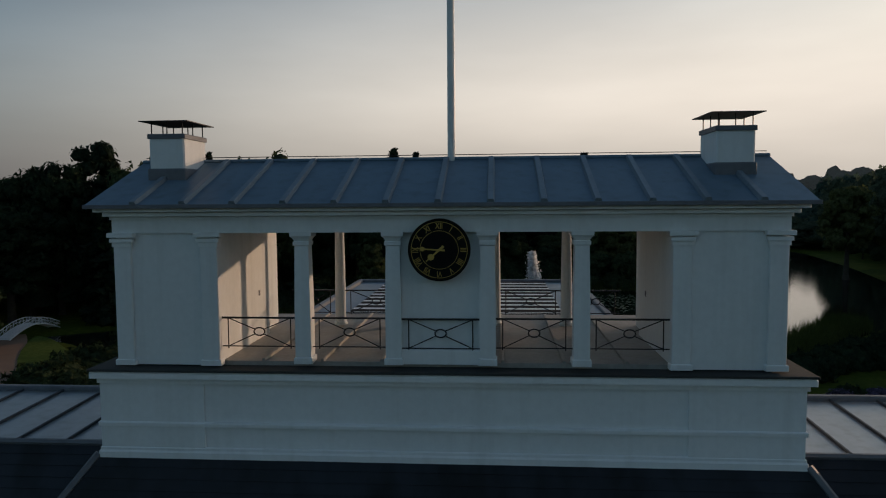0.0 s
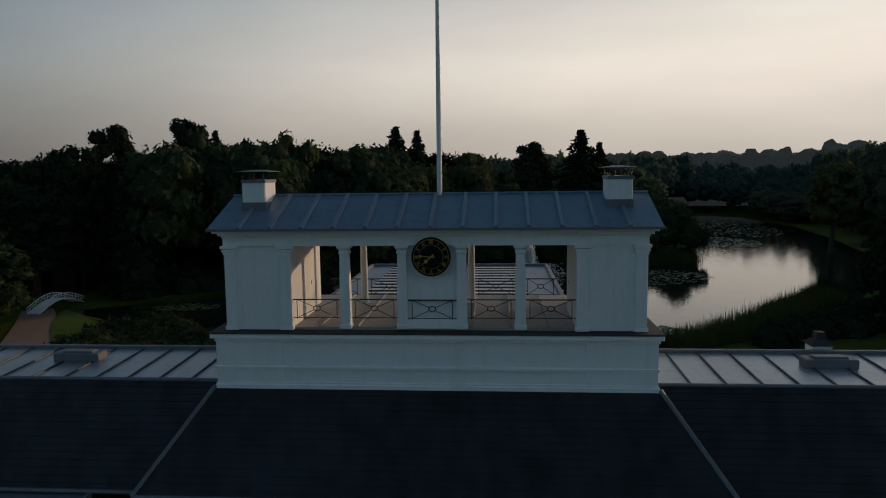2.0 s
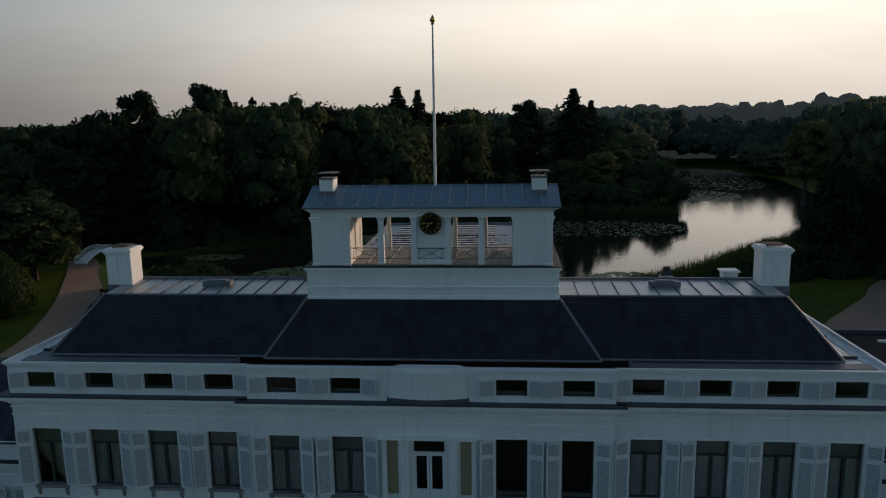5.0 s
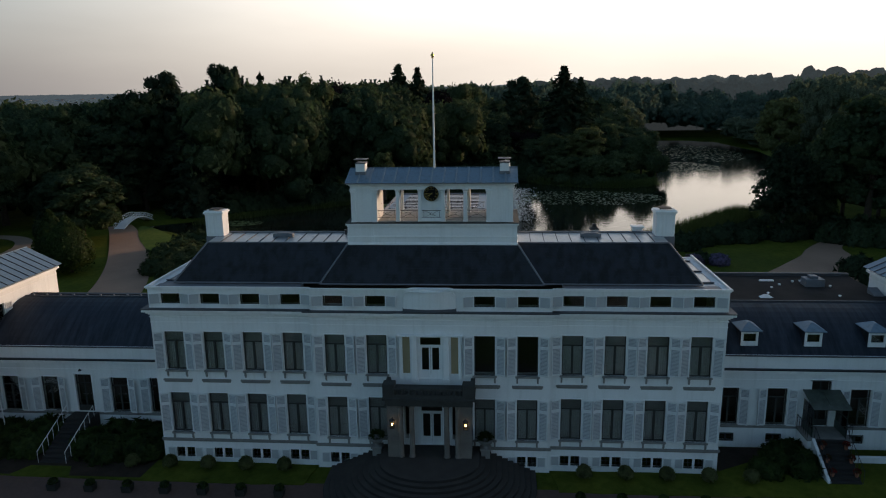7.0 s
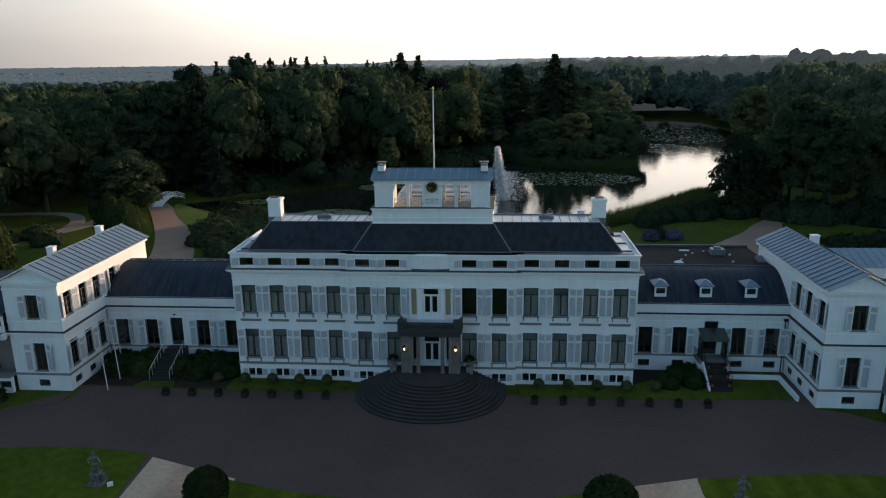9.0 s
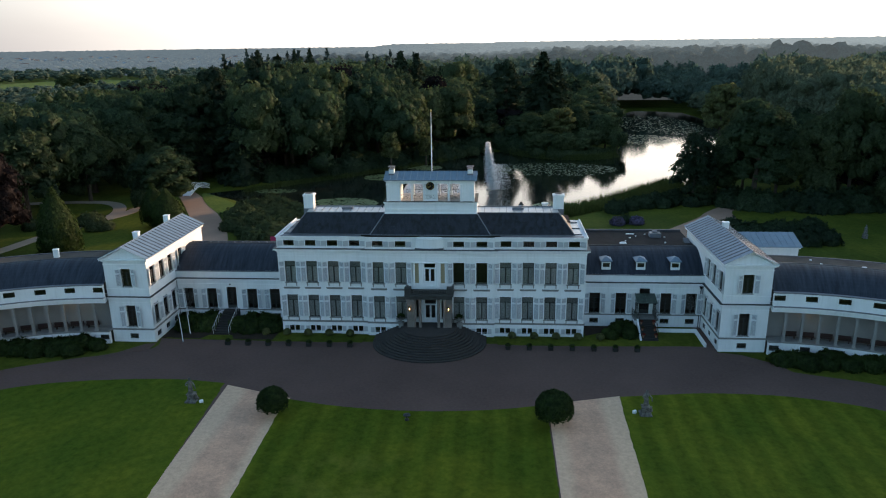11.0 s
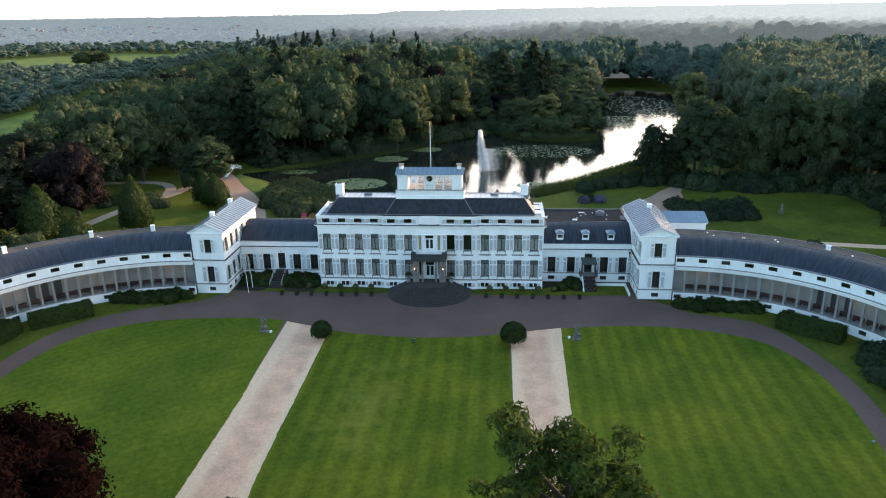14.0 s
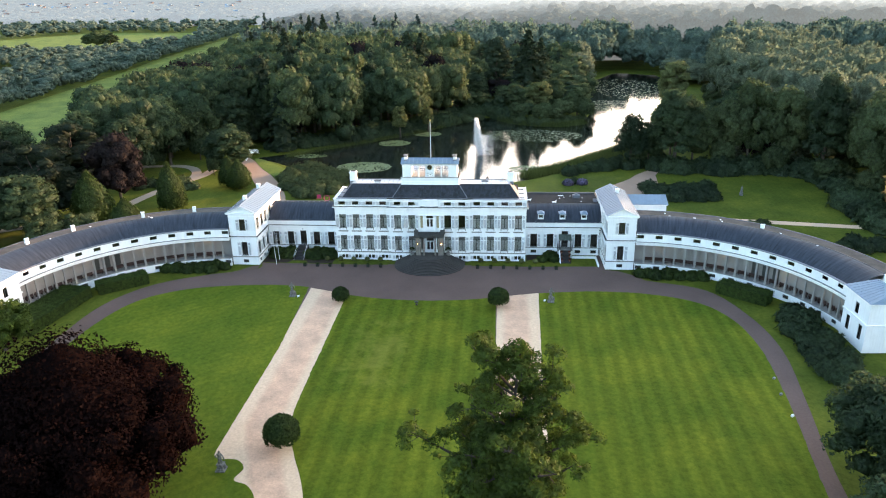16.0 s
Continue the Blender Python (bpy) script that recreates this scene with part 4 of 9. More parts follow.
# attic louvre panels between the small windows
panel = Geo()
panel.box(-0.38, -0.33, -0.05, 0, 0, 0.8).box(0.33, 0.38, -0.05, 0, 0, 0.8).box(-0.33, 0.33, -0.05, 0, 0, 0.05).box(-0.33, 0.33, -0.05, 0, 0.75, 0.8)
for k in range(9):
    z = 0.06 + k * 0.077
    panel.poly([(-0.33, -0.015, z + 0.05), (0.33, -0.015, z + 0.05), (0.33, -0.042, z), (-0.33, -0.042, z)])
panel.box(-0.33, 0.33, -0.006, -0.002, 0.05, 0.75)
panel_mesh = panel.mesh("louvre_panel", SHUTTER_FRAME, SHUTTER_SLAT, 24)
for s in (-1, 1):
    for c in AXES:
        y = -0.28 if c < 8 else 0.0
        for d in (-1.13, 1.13):
            if c + d < 2.3:
                continue
            share("louvre_panel", panel_mesh, house, pose(s * c + d, y - 0.09, 12.51, 0, 0, -13 if d > 0 else 13))
small = Geo()
small.box(-0.3, -0.25, -0.05, 0, 0, 0.8).box(0.25, 0.3, -0.05, 0, 0, 0.8).box(-0.25, 0.25, -0.05, 0, 0, 0.05).box(-0.25, 0.25, -0.05, 0, 0.75, 0.8).box(-0.25, 0.25, -0.02, 0, 0.05, 0.75)
small_mesh = small.mesh("base_shutter", SHUTTER_FRAME, SHUTTER_SLAT, 24)
for s in (-1, 1):
    for i, c in enumerate(AXES):
        y = -0.28 if c < 8 else 0.0
        if c > 5:
            for d in (-1.06, 1.06):
                share("base_shutter", small_mesh, house, pose(s * c + d, y, 0.41))
        window("tall_dark" if s > 0 and i < 2 else "tall", house, pose(s * c, y, 7.48))
        window("ground", house, pose(s * c, y, 2.52))
        window("attic", house, pose(s * c, y, 12.52))
        if c > 5:
            window("base", house, pose(s * c, y, 0.40))

# balcony door bay on the first floor
g = Geo().cbox(-1.32, -0.92, -0.52, -0.28, 7.2, 10.3, 0.02).cbox(0.92, 1.32, -0.52, -0.28, 7.2, 10.3, 0.02)
for s in (-1, 1):
    g.cbox(s * 1.12 - 0.27, s * 1.12 + 0.27, -0.58, -0.28, 10.3, 10.42, 0.02)
    g.cbox(s * 1.12 - 0.25, s * 1.12 + 0.25, -0.56, -0.28, 7.0, 7.24, 0.02)
    g.cbox(s * 2.1 - 0.12, s * 2.1 + 0.12, -0.40, -0.28, 7.2, 10.42, 0.02)
g.cbox(-2.35, 2.35, -0.60, -0.28, 10.42, 10.52, 0.02)
part("pilaster", g, WHITE_TRIM, house)
for s in (-1, 1):
    part("blind", Geo().box(s * 1.72 - 0.26, s * 1.72 + 0.26, -0.2, -0.16, 7.55, 10.3), BLIND, house, "ochre roller blind in a narrow side window")


def french_door(z0, z1, y, w):
    """White double door with a dark transom light."""
    t = z0 + (z1 - z0) * 0.76
    d = part("french_door", Geo().box(-w, -w + 0.1, y, y + 0.1, z0, z1).box(w - 0.1, w, y, y + 0.1, z0, z1).box(-w + 0.1, w - 0.1, y, y + 0.1, z1 - 0.09, z1).box(-w + 0.1, w - 0.1, y, y + 0.1, t, t + 0.1), WHITE_TRIM, house, "white double glazed door with transom light")
    for s in (-1, 1):
        a, b = sorted((s * 0.01, s * (w - 0.1)))
        part("door_leaf", Geo().box(a, b, y + 0.02, y + 0.08, z0, z0 + 0.62).box(a, b, y + 0.02, y + 0.08, t - 0.1, t).box(a, a + 0.11, y + 0.02, y + 0.08, z0 + 0.62, t - 0.1).box(b - 0.11, b, y + 0.02, y + 0.08, z0 + 0.62, t - 0.1), WHITE_TRIM, d)
        part("pane", Geo().box(a + 0.11, b - 0.11, y + 0.045, y + 0.055, z0 + 0.62, t - 0.1), GLASS, d).visible_shadow = False
    part("pane", Geo().box(-w + 0.1, w - 0.1, y + 0.045, y + 0.055, t + 0.1, z1 - 0.09), GLASS, d).visible_shadow = False


french_door(7.2, 10.35, -0.22, 0.82)
french_door(2.0, 5.3, -0.15, 0.85)

# portico with balcony over the entrance
portico = thing("entrance_portico", "dark weathered stone portico carrying a balcony over the front door", "portico")
for s in (-1, 1):
    part("side_wall", Geo().box(s * 2.525 - 0.425, s * 2.525 + 0.425, -2.1, -0.3, 2.0, 6.25), STONE_WARM, portico)
for s in (-1, 1):
    for x in (1.22, 2.0):
        col = Geo().lathe([(0.24, 0), (0.24, 0.1), (0.19, 0.16), (0.19, 1.5), (0.165, 3.7), (0.22, 3.78), (0.25, 3.86), (0.25, 3.95)], s * x, -2.05, 16, 2.05)
        part("column", col, STONE_WARM, portico, smooth=False)
part("entablature", Geo().cbox(-3.05, 3.05, -2.35, -0.3, 6.0, 6.45, 0.03).cbox(-3.2, 3.2, -2.5, -0.3, 6.45, 6.62, 0.03), STONE_DARK, portico)
part("balcony_floor", Geo().box(-3.1, 3.1, -2.4, -0.3, 6.62, 6.72), STONE_DARK, portico)
for s in (-1, 1):
    part("balcony_pier", Geo().cbox(s * 2.75 - 0.42, s * 2.75 + 0.42, -2.42, -1.6, 6.72, 7.62, 0.04), STONE_DARK, portico)
part("balcony_parapet", Geo().cbox(-2.35, 2.35, -2.4, -2.1, 6.72, 6.85, 0.02).cbox(-2.35, 2.35, -2.42, -2.08, 7.2, 7.34, 0.02), STONE_DARK, portico)
bal = Geo().lathe([(0.07, 0), (0.06, 0.05), (0.1, 0.16), (0.05, 0.28), (0.07, 0.36)], 0, 0, 8)
bal_mesh = bal.mesh("baluster", STONE_DARK)
for k in range(15):
    share("baluster", bal_mesh, portico, pose(-2.2 + k * 4.4 / 14, -2.25, 6.85))
part("balcony_side", Geo().cbox(-3.15, -2.85, -1.6, -0.3, 6.72, 7.3, 0.03).cbox(2.85, 3.15, -1.6, -0.3, 6.72, 7.3, 0.03), STONE_DARK, portico)
for s in (-1, 1):
    lamp = thing("wall_lantern", "lit iron lantern on the portico wall", "lantern", group="entrance lanterns")
    x = s * 2.55
    part("bracket", Geo().tube((x, -2.1, 5.05), (x, -2.42, 5.15), 0.025).tube((x, -2.42, 5.15), (x, -2.42, 5.0), 0.02), IRON, lamp)
    part("cage", Geo().box(x - 0.15, x - 0.12, -2.57, -2.54, 4.45, 4.95).box(x + 0.12, x + 0.15, -2.57, -2.54, 4.45, 4.95).box(x - 0.15, x - 0.12, -2.3, -2.27, 4.45, 4.95).box(x + 0.12, x + 0.15, -2.3, -2.27, 4.45, 4.95).box(x - 0.17, x + 0.17, -2.59, -2.25, 4.4, 4.45).lathe([(0.22, 0), (0.2, 0.04), (0.03, 0.2)], x, -2.42, 4, 4.93), IRON, lamp)
    part("bulb", Geo().lathe([(0.01, 0), (0.06, 0.06), (0.06, 0.12), (0.01, 0.18)], x, -2.42, 8, 4.58), LAMP_GLOW, lamp, "glowing warm bulb")

# stone steps
steps = thing("entrance_steps", "wide fan of dark stone steps before the door", "steps")
NST = 11
for k in range(NST):
    q = k / (NST - 1)
    rx, ry = 7.5 - 4.0 * q, 6.3 - 3.7 * q
    z1 = 0.182 * (k + 1)
    n = 40
    pts = [(-rx * math.cos(math.pi * j / n), -2.55 - ry * math.sin(math.pi * j / n)) for j in range(n + 1)] + [(rx, -0.3), (-rx, -0.3)]
    pin = [(x * 0.994, (y + 2.55) * 0.994 - 2.55 if y < -2.6 else y) for x, y in pts]
    g = Geo().rings([[(x, y, z1 - 0.182 if k else -0.2) for x, y in pts], [(x, y, z1 - 0.025) for x, y in pts], [(x, y, z1) for x, y in pin]])
    part("step", g, STEP_STONE, steps, second=STEP_TREAD, start=len(g.f) - 1)
for s in (-1, 1):
    urn = thing("stone_urn", "grey stone urn on a pedestal beside the steps", "urn", group="urns beside the steps")
    x, y = s * 3.9, -1.1
    part("pedestal", Geo().cbox(x - 0.32, x + 0.32, y - 0.32, y + 0.32, 0.0, 2.25, 0.03).cbox(x - 0.4, x + 0.4, y - 0.4, y + 0.4, 2.25, 2.35, 0.02), STONE_GREY, urn)
    part("bowl", Geo().lathe([(0.2, 0), (0.12, 0.08), (0.12, 0.18), (0.42, 0.35), (0.58, 0.6), (0.62, 0.68), (0.5, 0.68)], x, y, 18, 2.35), STONE_GREY, urn)
    sprig = np.random.default_rng(90 + s)
    d = sprig.normal(size=(220, 3))
    d /= np.linalg.norm(d, axis=1)[:, None]
    d[:, 2] = np.abs(d[:, 2])
    fan = np.cross(d, sprig.normal(size=(220, 3)))
    fan *= 0.09 / np.linalg.norm(fan, axis=1)[:, None]
    seat = np.array([x, y, 3.0]) + d * np.array([0.5, 0.5, 0.42]) * sprig.uniform(0.6, 1.05, (220, 1))
    g = Geo()
    for a, b, c in zip(seat + fan, seat - fan, seat + d * 0.2):
        g.poly([tuple(a), tuple(b), tuple(c)])
    part("plant", g, LEAF_H, urn, "low dark green plant")

# ---------------------------------------------------------------- main roof
roof = thing("palace_main_roof", "dark slate mansard with flat zinc top on the main house", "roof")
ZT, YT = 16.38, 3.0
FLAT_BACK = 5.95
# slopes: side bays, then the slightly prouder centre
for s in (-1, 1):
    g = Geo()
    pts = [(s * 7.9, 1.15, 13.8), (s * 18.9, 1.15, 13.8), (s * 16.9, YT, ZT), (s * 6.1, YT, ZT)]
    g.poly(pts)
    g.poly([(s * 18.9, 1.15, 13.8), (s * 18.9, FLAT_BACK + 1.9, 13.8), (s * 16.9, FLAT_BACK, ZT), (s * 16.9, YT, ZT)])
    part("slate_slope", g, SLATE, roof)
    part("hip_roll", Geo().tube((s * 18.9, 1.15, 13.83), (s * 16.9, YT, ZT + 0.02), 0.07), LEAD, roof)
    part("valley_roll", Geo().tube((s * 8.0, 0.92, 13.8), (s * 6.18, 2.46, ZT + 0.02), 0.075), LEAD, roof)
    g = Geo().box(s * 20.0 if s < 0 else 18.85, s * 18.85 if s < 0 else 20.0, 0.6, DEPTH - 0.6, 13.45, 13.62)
    # west gutter takes darker metal: that side's dimmer light put into its colour
    part("side_gutter", g, ZINC_FLAT if s > 0 else LEAD, roof, "pale zinc box gutter" if s > 0 else "box gutter toned down for the dim side")
    for k in range(3):
        part("gutter_joint", Geo().box(min(s * 18.95, s * 20.0), max(s * 18.95, s * 20.0), 2.2 + 3.2 * k, 2.34 + 3.2 * k, 13.62, 13.72), ZINC_DARK, roof)

def slate_courses(a, b, c, d, count):
    """Overlapping slate courses from eave a-b up to ridge d-c."""
    a, b, c, d = map(Vector, (a, b, c, d))
    nrm = (b - a).cross(d - a).normalized()
    nrm = -nrm if nrm.z < 0 else nrm
    rg = random.Random(int(abs(a.x) * 10))
    for k in range(count):
        p, q = k / count, min(1.0, (k + 1.25) / count)
        l0, r0, l1, r1 = a.lerp(d, p), b.lerp(c, p), a.lerp(d, q), b.lerp(c, q)
        n = max(2, int((r0 - l0).length / 0.9))
        g = Geo()
        low = [l0.lerp(r0, j / n) + nrm * (0.022 + rg.uniform(-0.004, 0.004)) for j in range(n + 1)]
        top = [l1.lerp(r1, j / n) + nrm * 0.004 for j in range(n + 1)]
        under = [l0.lerp(r0, j / n) + nrm * 0.004 for j in range(n + 1)]
        g.rings([under, low, top], cap=False, close=False)
        part("slate_course", g, SLATE, roof)


slate_courses((-8.0, 0.9, 13.78), (8.0, 0.9, 13.78), (6.15, 2.44, ZT), (-6.15, 2.44, ZT), 15)
for s in (-1, 1):
    slate_courses((s * 7.9, 1.15, 13.8), (s * 18.9, 1.15, 13.8), (s * 16.9, YT, ZT), (s * 6.1, YT, ZT), 15)
part("centre_slope", Geo().poly([(-8.0, 0.9, 13.78), (8.0, 0.9, 13.78), (6.15, 2.44, ZT), (-6.15, 2.44, ZT)]), SLATE, roof)
part("back_slope", Geo().poly([(18.9, FLAT_BACK + 1.9, 13.8), (-18.9, FLAT_BACK + 1.9, 13.8), (-16.9, FLAT_BACK + 0.1, ZT), (16.9, FLAT_BACK + 0.1, ZT)]), SLATE, roof)
part("front_gutter", Geo().box(-9.3, 9.3, 0.45, 1.2, 13.3, 13.46), BITUMEN, roof, "dark box gutter behind the parapet")
for s in (-1, 1):
    part("front_gutter", Geo().box(min(s * 9.3, s * 20.0), max(s * 9.3, s * 20.0), 0.45, 1.2, 13.5, 13.72), LEAD, roof)
    part("gutter_end", Geo().cbox(s * 9.3 - 0.05, s * 9.3 + 0.05, 0.4, 1.15, 13.3, 13.8, 0.02), LEAD, roof)
part("eave_roll", Geo().tube((-8.0, 0.9, 13.8), (8.0, 0.9, 13.8), 0.06).tube((8.0, 1.12, 13.82), (18.9, 1.12, 13.82), 0.06).tube((-8.0, 1.12, 13.82), (-18.9, 1.12, 13.82), 0.06), LEAD, roof)
part("top_roll", Geo().tube((-16.9, YT, ZT + 0.02), (-6.15, YT, ZT + 0.02), 0.06).tube((16.9, YT, ZT + 0.02), (6.15, YT, ZT + 0.02), 0.06), LEAD, roof)
for s in (-1, 1):
    x0, x1 = (6.15, 16.9) if s > 0 else (-16.9, -6.15)
    sheet_roof(roof, (x0, YT, ZT), (x1, YT, ZT), (x1, FLAT_BACK, ZT + 0.12), (x0, FLAT_BACK, ZT + 0.12), 11, "flat_sheet", 0.03, 0.08, ZINC_DARK, ZINC_FLAT)
    part("back_kerb", Geo().cbox(x0, x1, FLAT_BACK, FLAT_BACK + 0.18, ZT, ZT + 0.26, 0.03), LEAD, roof)
    chimney(roof, s * 17.0 - 0.68, s * 17.0 + 0.68, 4.75, 5.95, ZT - 0.6, 18.25, "chimney_stack")
    part("roof_hatch", Geo().cbox(s * 11.6 - 0.75, s * 11.6 + 0.75, 4.5, 5.05, ZT + 0.1, ZT + 0.36, 0.03).cbox(s * 11.6 - 0.5, s * 11.6 + 0.5, 4.6, 4.95, ZT + 0.36, ZT + 0.42, 0.03), LEAD, roof, "low grey metal roof hatch")
part("vent_pipe", Geo().lathe([(0.07, 0), (0.07, 0.45), (0.11, 0.46), (0.11, 0.52)], -6.9, 5.4, 10, ZT), IRON, roof)
part("low_chimney", Geo().cbox(14.95, 15.7, 6.3, 6.9, 14.5, 16.85, 0.02).cbox(14.85, 15.8, 6.2, 7.0, 16.85, 16.95, 0.02), WHITE, roof)
low = part("low_chimney", Geo().cbox(11.8, 12.4, 6.3, 6.9, 14.5, 16.7, 0.02), WHITE, roof)
part("cowl", Geo().rings([[(11.72, 6.22, 16.7), (12.48, 6.22, 16.7), (12.48, 6.98, 16.7), (11.72, 6.98, 16.7)], [(11.95, 6.45, 16.9), (12.25, 6.45, 16.9), (12.25, 6.75, 16.9), (11.95, 6.75, 16.9)], [(11.97, 6.47, 17.1), (12.23, 6.47, 17.1), (12.23, 6.73, 17.1), (11.97, 6.73, 17.1)]]), STONE_DARK, low)
part("rear_flat", Geo().box(-18.8, 18.8, FLAT_BACK + 0.18, DEPTH - 0.5, 14.3, 14.5), BITUMEN, roof)
# garden wing behind, with its striped flat roof
rear = thing("garden_wing", "white rear wing with a flat roof of white and dark stripes", "building")
WX0, WX1, WY, WZ = -4.95, 4.45, 20.6, 17.35
part("wall", Geo().box(WX0 + 0.1, WX1 - 0.1, DEPTH + 0.02, WY - 0.1, -0.3, WZ - 0.2), WHITE, rear)
part("roof_deck", Geo().box(WX0 + 0.1, WX1 - 0.1, 9.0, WY - 0.1, WZ - 0.2, WZ), ZINC, rear)
part("roof_edge", Geo().cbox(WX0, WX0 + 0.2, 9.0, WY, WZ - 0.2, WZ + 0.12, 0.03).cbox(WX1 - 0.2, WX1, 9.0, WY, WZ - 0.2, WZ + 0.12, 0.03).cbox(WX0, WX1, WY - 0.2, WY, WZ - 0.2, WZ + 0.12, 0.03), LEAD, rear)
for k in range(13):
    y = 9.3 + k * 0.83
    part("pale_panel", Geo().box(-3.6, 3.0, y, y + 0.28, WZ, WZ + 0.08), POLE, rear)
    part("dark_panel", Geo().box(-3.6, 3.0, y + 0.285, y + 0.825, WZ, WZ + 0.074), BITUMEN, rear)

# ---------------------------------------------------------------- belvedere on the roof
tower = thing("roof_belvedere", "white open columned belvedere with zinc gable roof on the palace roof", "belvedere")
YF = 2.62
part("base_wall", Geo().box(-6.08, 6.08, 2.5, 8.0, 15.0, 17.78), WHITE, tower)
for s in (-1, 1):
    part("base_pier", Geo().cbox(s * 5.16 - 0.96, s * 5.16 + 0.96, 2.46, 2.5, 15.6, 17.76, 0.005), WHITE, tower)
part("base_moulding", Geo().cbox(-6.17, 6.17, 2.41, 8.05, 16.3, 16.48, 0.03).cbox(-6.14, 6.14, 2.44, 8.03, 16.48, 16.53, 0.01).cbox(-6.16, 6.16, 2.42, 8.04, 16.92, 17.0, 0.02), WHITE_TRIM, tower)
part("ledge", Geo().cbox(-6.16, 6.16, 2.42, 8.05, 17.70, 17.80, 0.02).cbox(-6.25, 6.25, 2.33, 8.1, 17.80, 17.93, 0.03), WHITE_TRIM, tower)
part("ledge_lead", Geo().cbox(-6.27, 6.27, 2.31, 8.12, 17.93, 17.97, 0.015), STONE_DARK, tower)
part("terrace_floor", Geo().box(-5.75, 5.75, 2.75, 7.9, 17.97, 18.05), FLOOR_LEAD, tower)
for k in range(7):
    x = -3.2 + k * 1.07
    part("floor_seam", Geo().cbox(x - 0.03, x + 0.03, 2.75, 7.9, 18.05, 18.1, 0.012), FLOOR_LEAD, tower)
YB = 6.5
for s in (-1, 1):
    a, b = sorted((s * 3.95, s * 5.78))
    c, d = sorted((s * 4.1, s * 5.78))
    part("end_block", Geo().box(a, b, YF, 5.4, 18.0, 20.4).box(c, d, 5.4, YB, 18.0, 20.4), WHITE, tower)
    for x in (4.09, 5.66):
        part("pilaster", Geo().cbox(s * x - 0.16, s * x + 0.16, YF - 0.05, YF + 0.1, 18.0, 20.18, 0.015), WHITE, tower)
        part("capital", Geo().cbox(s * x - 0.18, s * x + 0.18, YF - 0.07, YF + 0.1, 20.12, 20.2, 0.01).cbox(s * x - 0.21, s * x + 0.21, YF - 0.1, YF + 0.1, 20.2, 20.27, 0.01).cbox(s * x - 0.24, s * x + 0.24, YF - 0.13, YF + 0.1, 20.29, 20.37, 0.01), WHITE_TRIM, tower)
        part("plinth_block", Geo().cbox(s * x - 0.19, s * x + 0.19, YF - 0.08, YF + 0.1, 18.0, 18.1, 0.01), WHITE_TRIM, tower)
    part("socket_box", Geo().box(s * 3.95 - 0.01, s * 3.95 + 0.01, 4.75, 4.82, 18.95, 19.06), LEAD, tower)
col = Geo().rings([[(x * w, y * w, z) for x, y in ((-1, -1), (1, -1), (1, 1), (-1, 1))] for w, z in ((0.165, 0), (0.165, 0.1), (0.14, 0.12), (0.14, 1.0), (0.122, 2.08), (0.145, 2.1), (0.145, 2.16), (0.125, 2.17), (0.15, 2.22), (0.19, 2.26), (0.19, 2.34))])
col_mesh = col.mesh("column", WHITE)
for x in (-2.43, -0.82, 0.82, 2.43):
    share("column", col_mesh, tower, pose(x, YF + 0.12, 18.04))
rc = Geo().lathe([(0.15, 0), (0.15, 0.06), (0.125, 0.1), (0.12, 1.0), (0.105, 2.14), (0.14, 2.18), (0.15, 2.24), (0.17, 2.26), (0.17, 2.34)], 0, 0, 18)
rc_mesh = rc.mesh("rear_column", WHITE)
for x in (-2.62, -0.95, 0.95, 2.55):
    share("rear_column", rc_mesh, tower, pose(x, YB, 18.04))
part("clock_panel", Geo().box(-0.72, 0.72, YF + 0.10, YF + 0.26, 18.3, 20.4), WHITE, tower)
part("panel_foot", Geo().cbox(-0.72, 0.72, YF + 0.02, YF + 0.3, 18.04, 18.3, 0.02), WHITE_TRIM, tower)
part("entablature", Geo().box(-5.84, 5.84, YF - 0.04, YB + 0.3, 20.36, 20.66).cbox(-5.87, 5.87, YF - 0.07, YB + 0.33, 20.6, 20.66, 0.01), WHITE, tower)
part("cornice", Geo().cbox(-5.95, 5.95, YF - 0.16, YB + 0.4, 20.66, 20.74, 0.02).cbox(-6.06, 6.06, YF - 0.27, YB + 0.5, 20.74, 20.83, 0.02), WHITE_TRIM, tower)
RY, RZ = 4.45, 21.66
part("gable", Geo().rings([[(x, 2.5, 20.83), (x, 6.95, 20.83), (x, RY, RZ - 0.05)] for x in (-5.85, 5.85)]), WHITE, tower)
sheet_roof(tower, (-6.16, 2.28, 20.83), (6.16, 2.28, 20.83), (6.16, RY, RZ), (-6.16, RY, RZ), 14, "zinc_sheet", 0.075, 0.10, ZINC_BATTEN_LIT)
sheet_roof(tower, (6.16, 7.1, 20.76), (-6.16, 7.1, 20.76), (-6.16, RY, RZ), (6.16, RY, RZ), 14, "zinc_sheet", 0.035, 0.075)
part("ridge_roll", Geo().tube((-6.16, RY, RZ + 0.05), (6.16, RY, RZ + 0.05), 0.04, 8), ZINC, tower)
part("eave_strip", Geo().cbox(-6.18, 6.18, 2.25, 2.32, 20.80, 20.87, 0.01), LEAD, tower)
part("lightning_wire", Geo().tube((-6.1, RY, RZ + 0.13), (6.1, RY, RZ + 0.13), 0.008, 5), IRON, tower)
for s in (-1, 1):
    chimney(tower, s * 5.22 - 0.34, s * 5.22 + 0.34, 3.5, 4.5, 21.2, 22.12, "chimney", "plate")


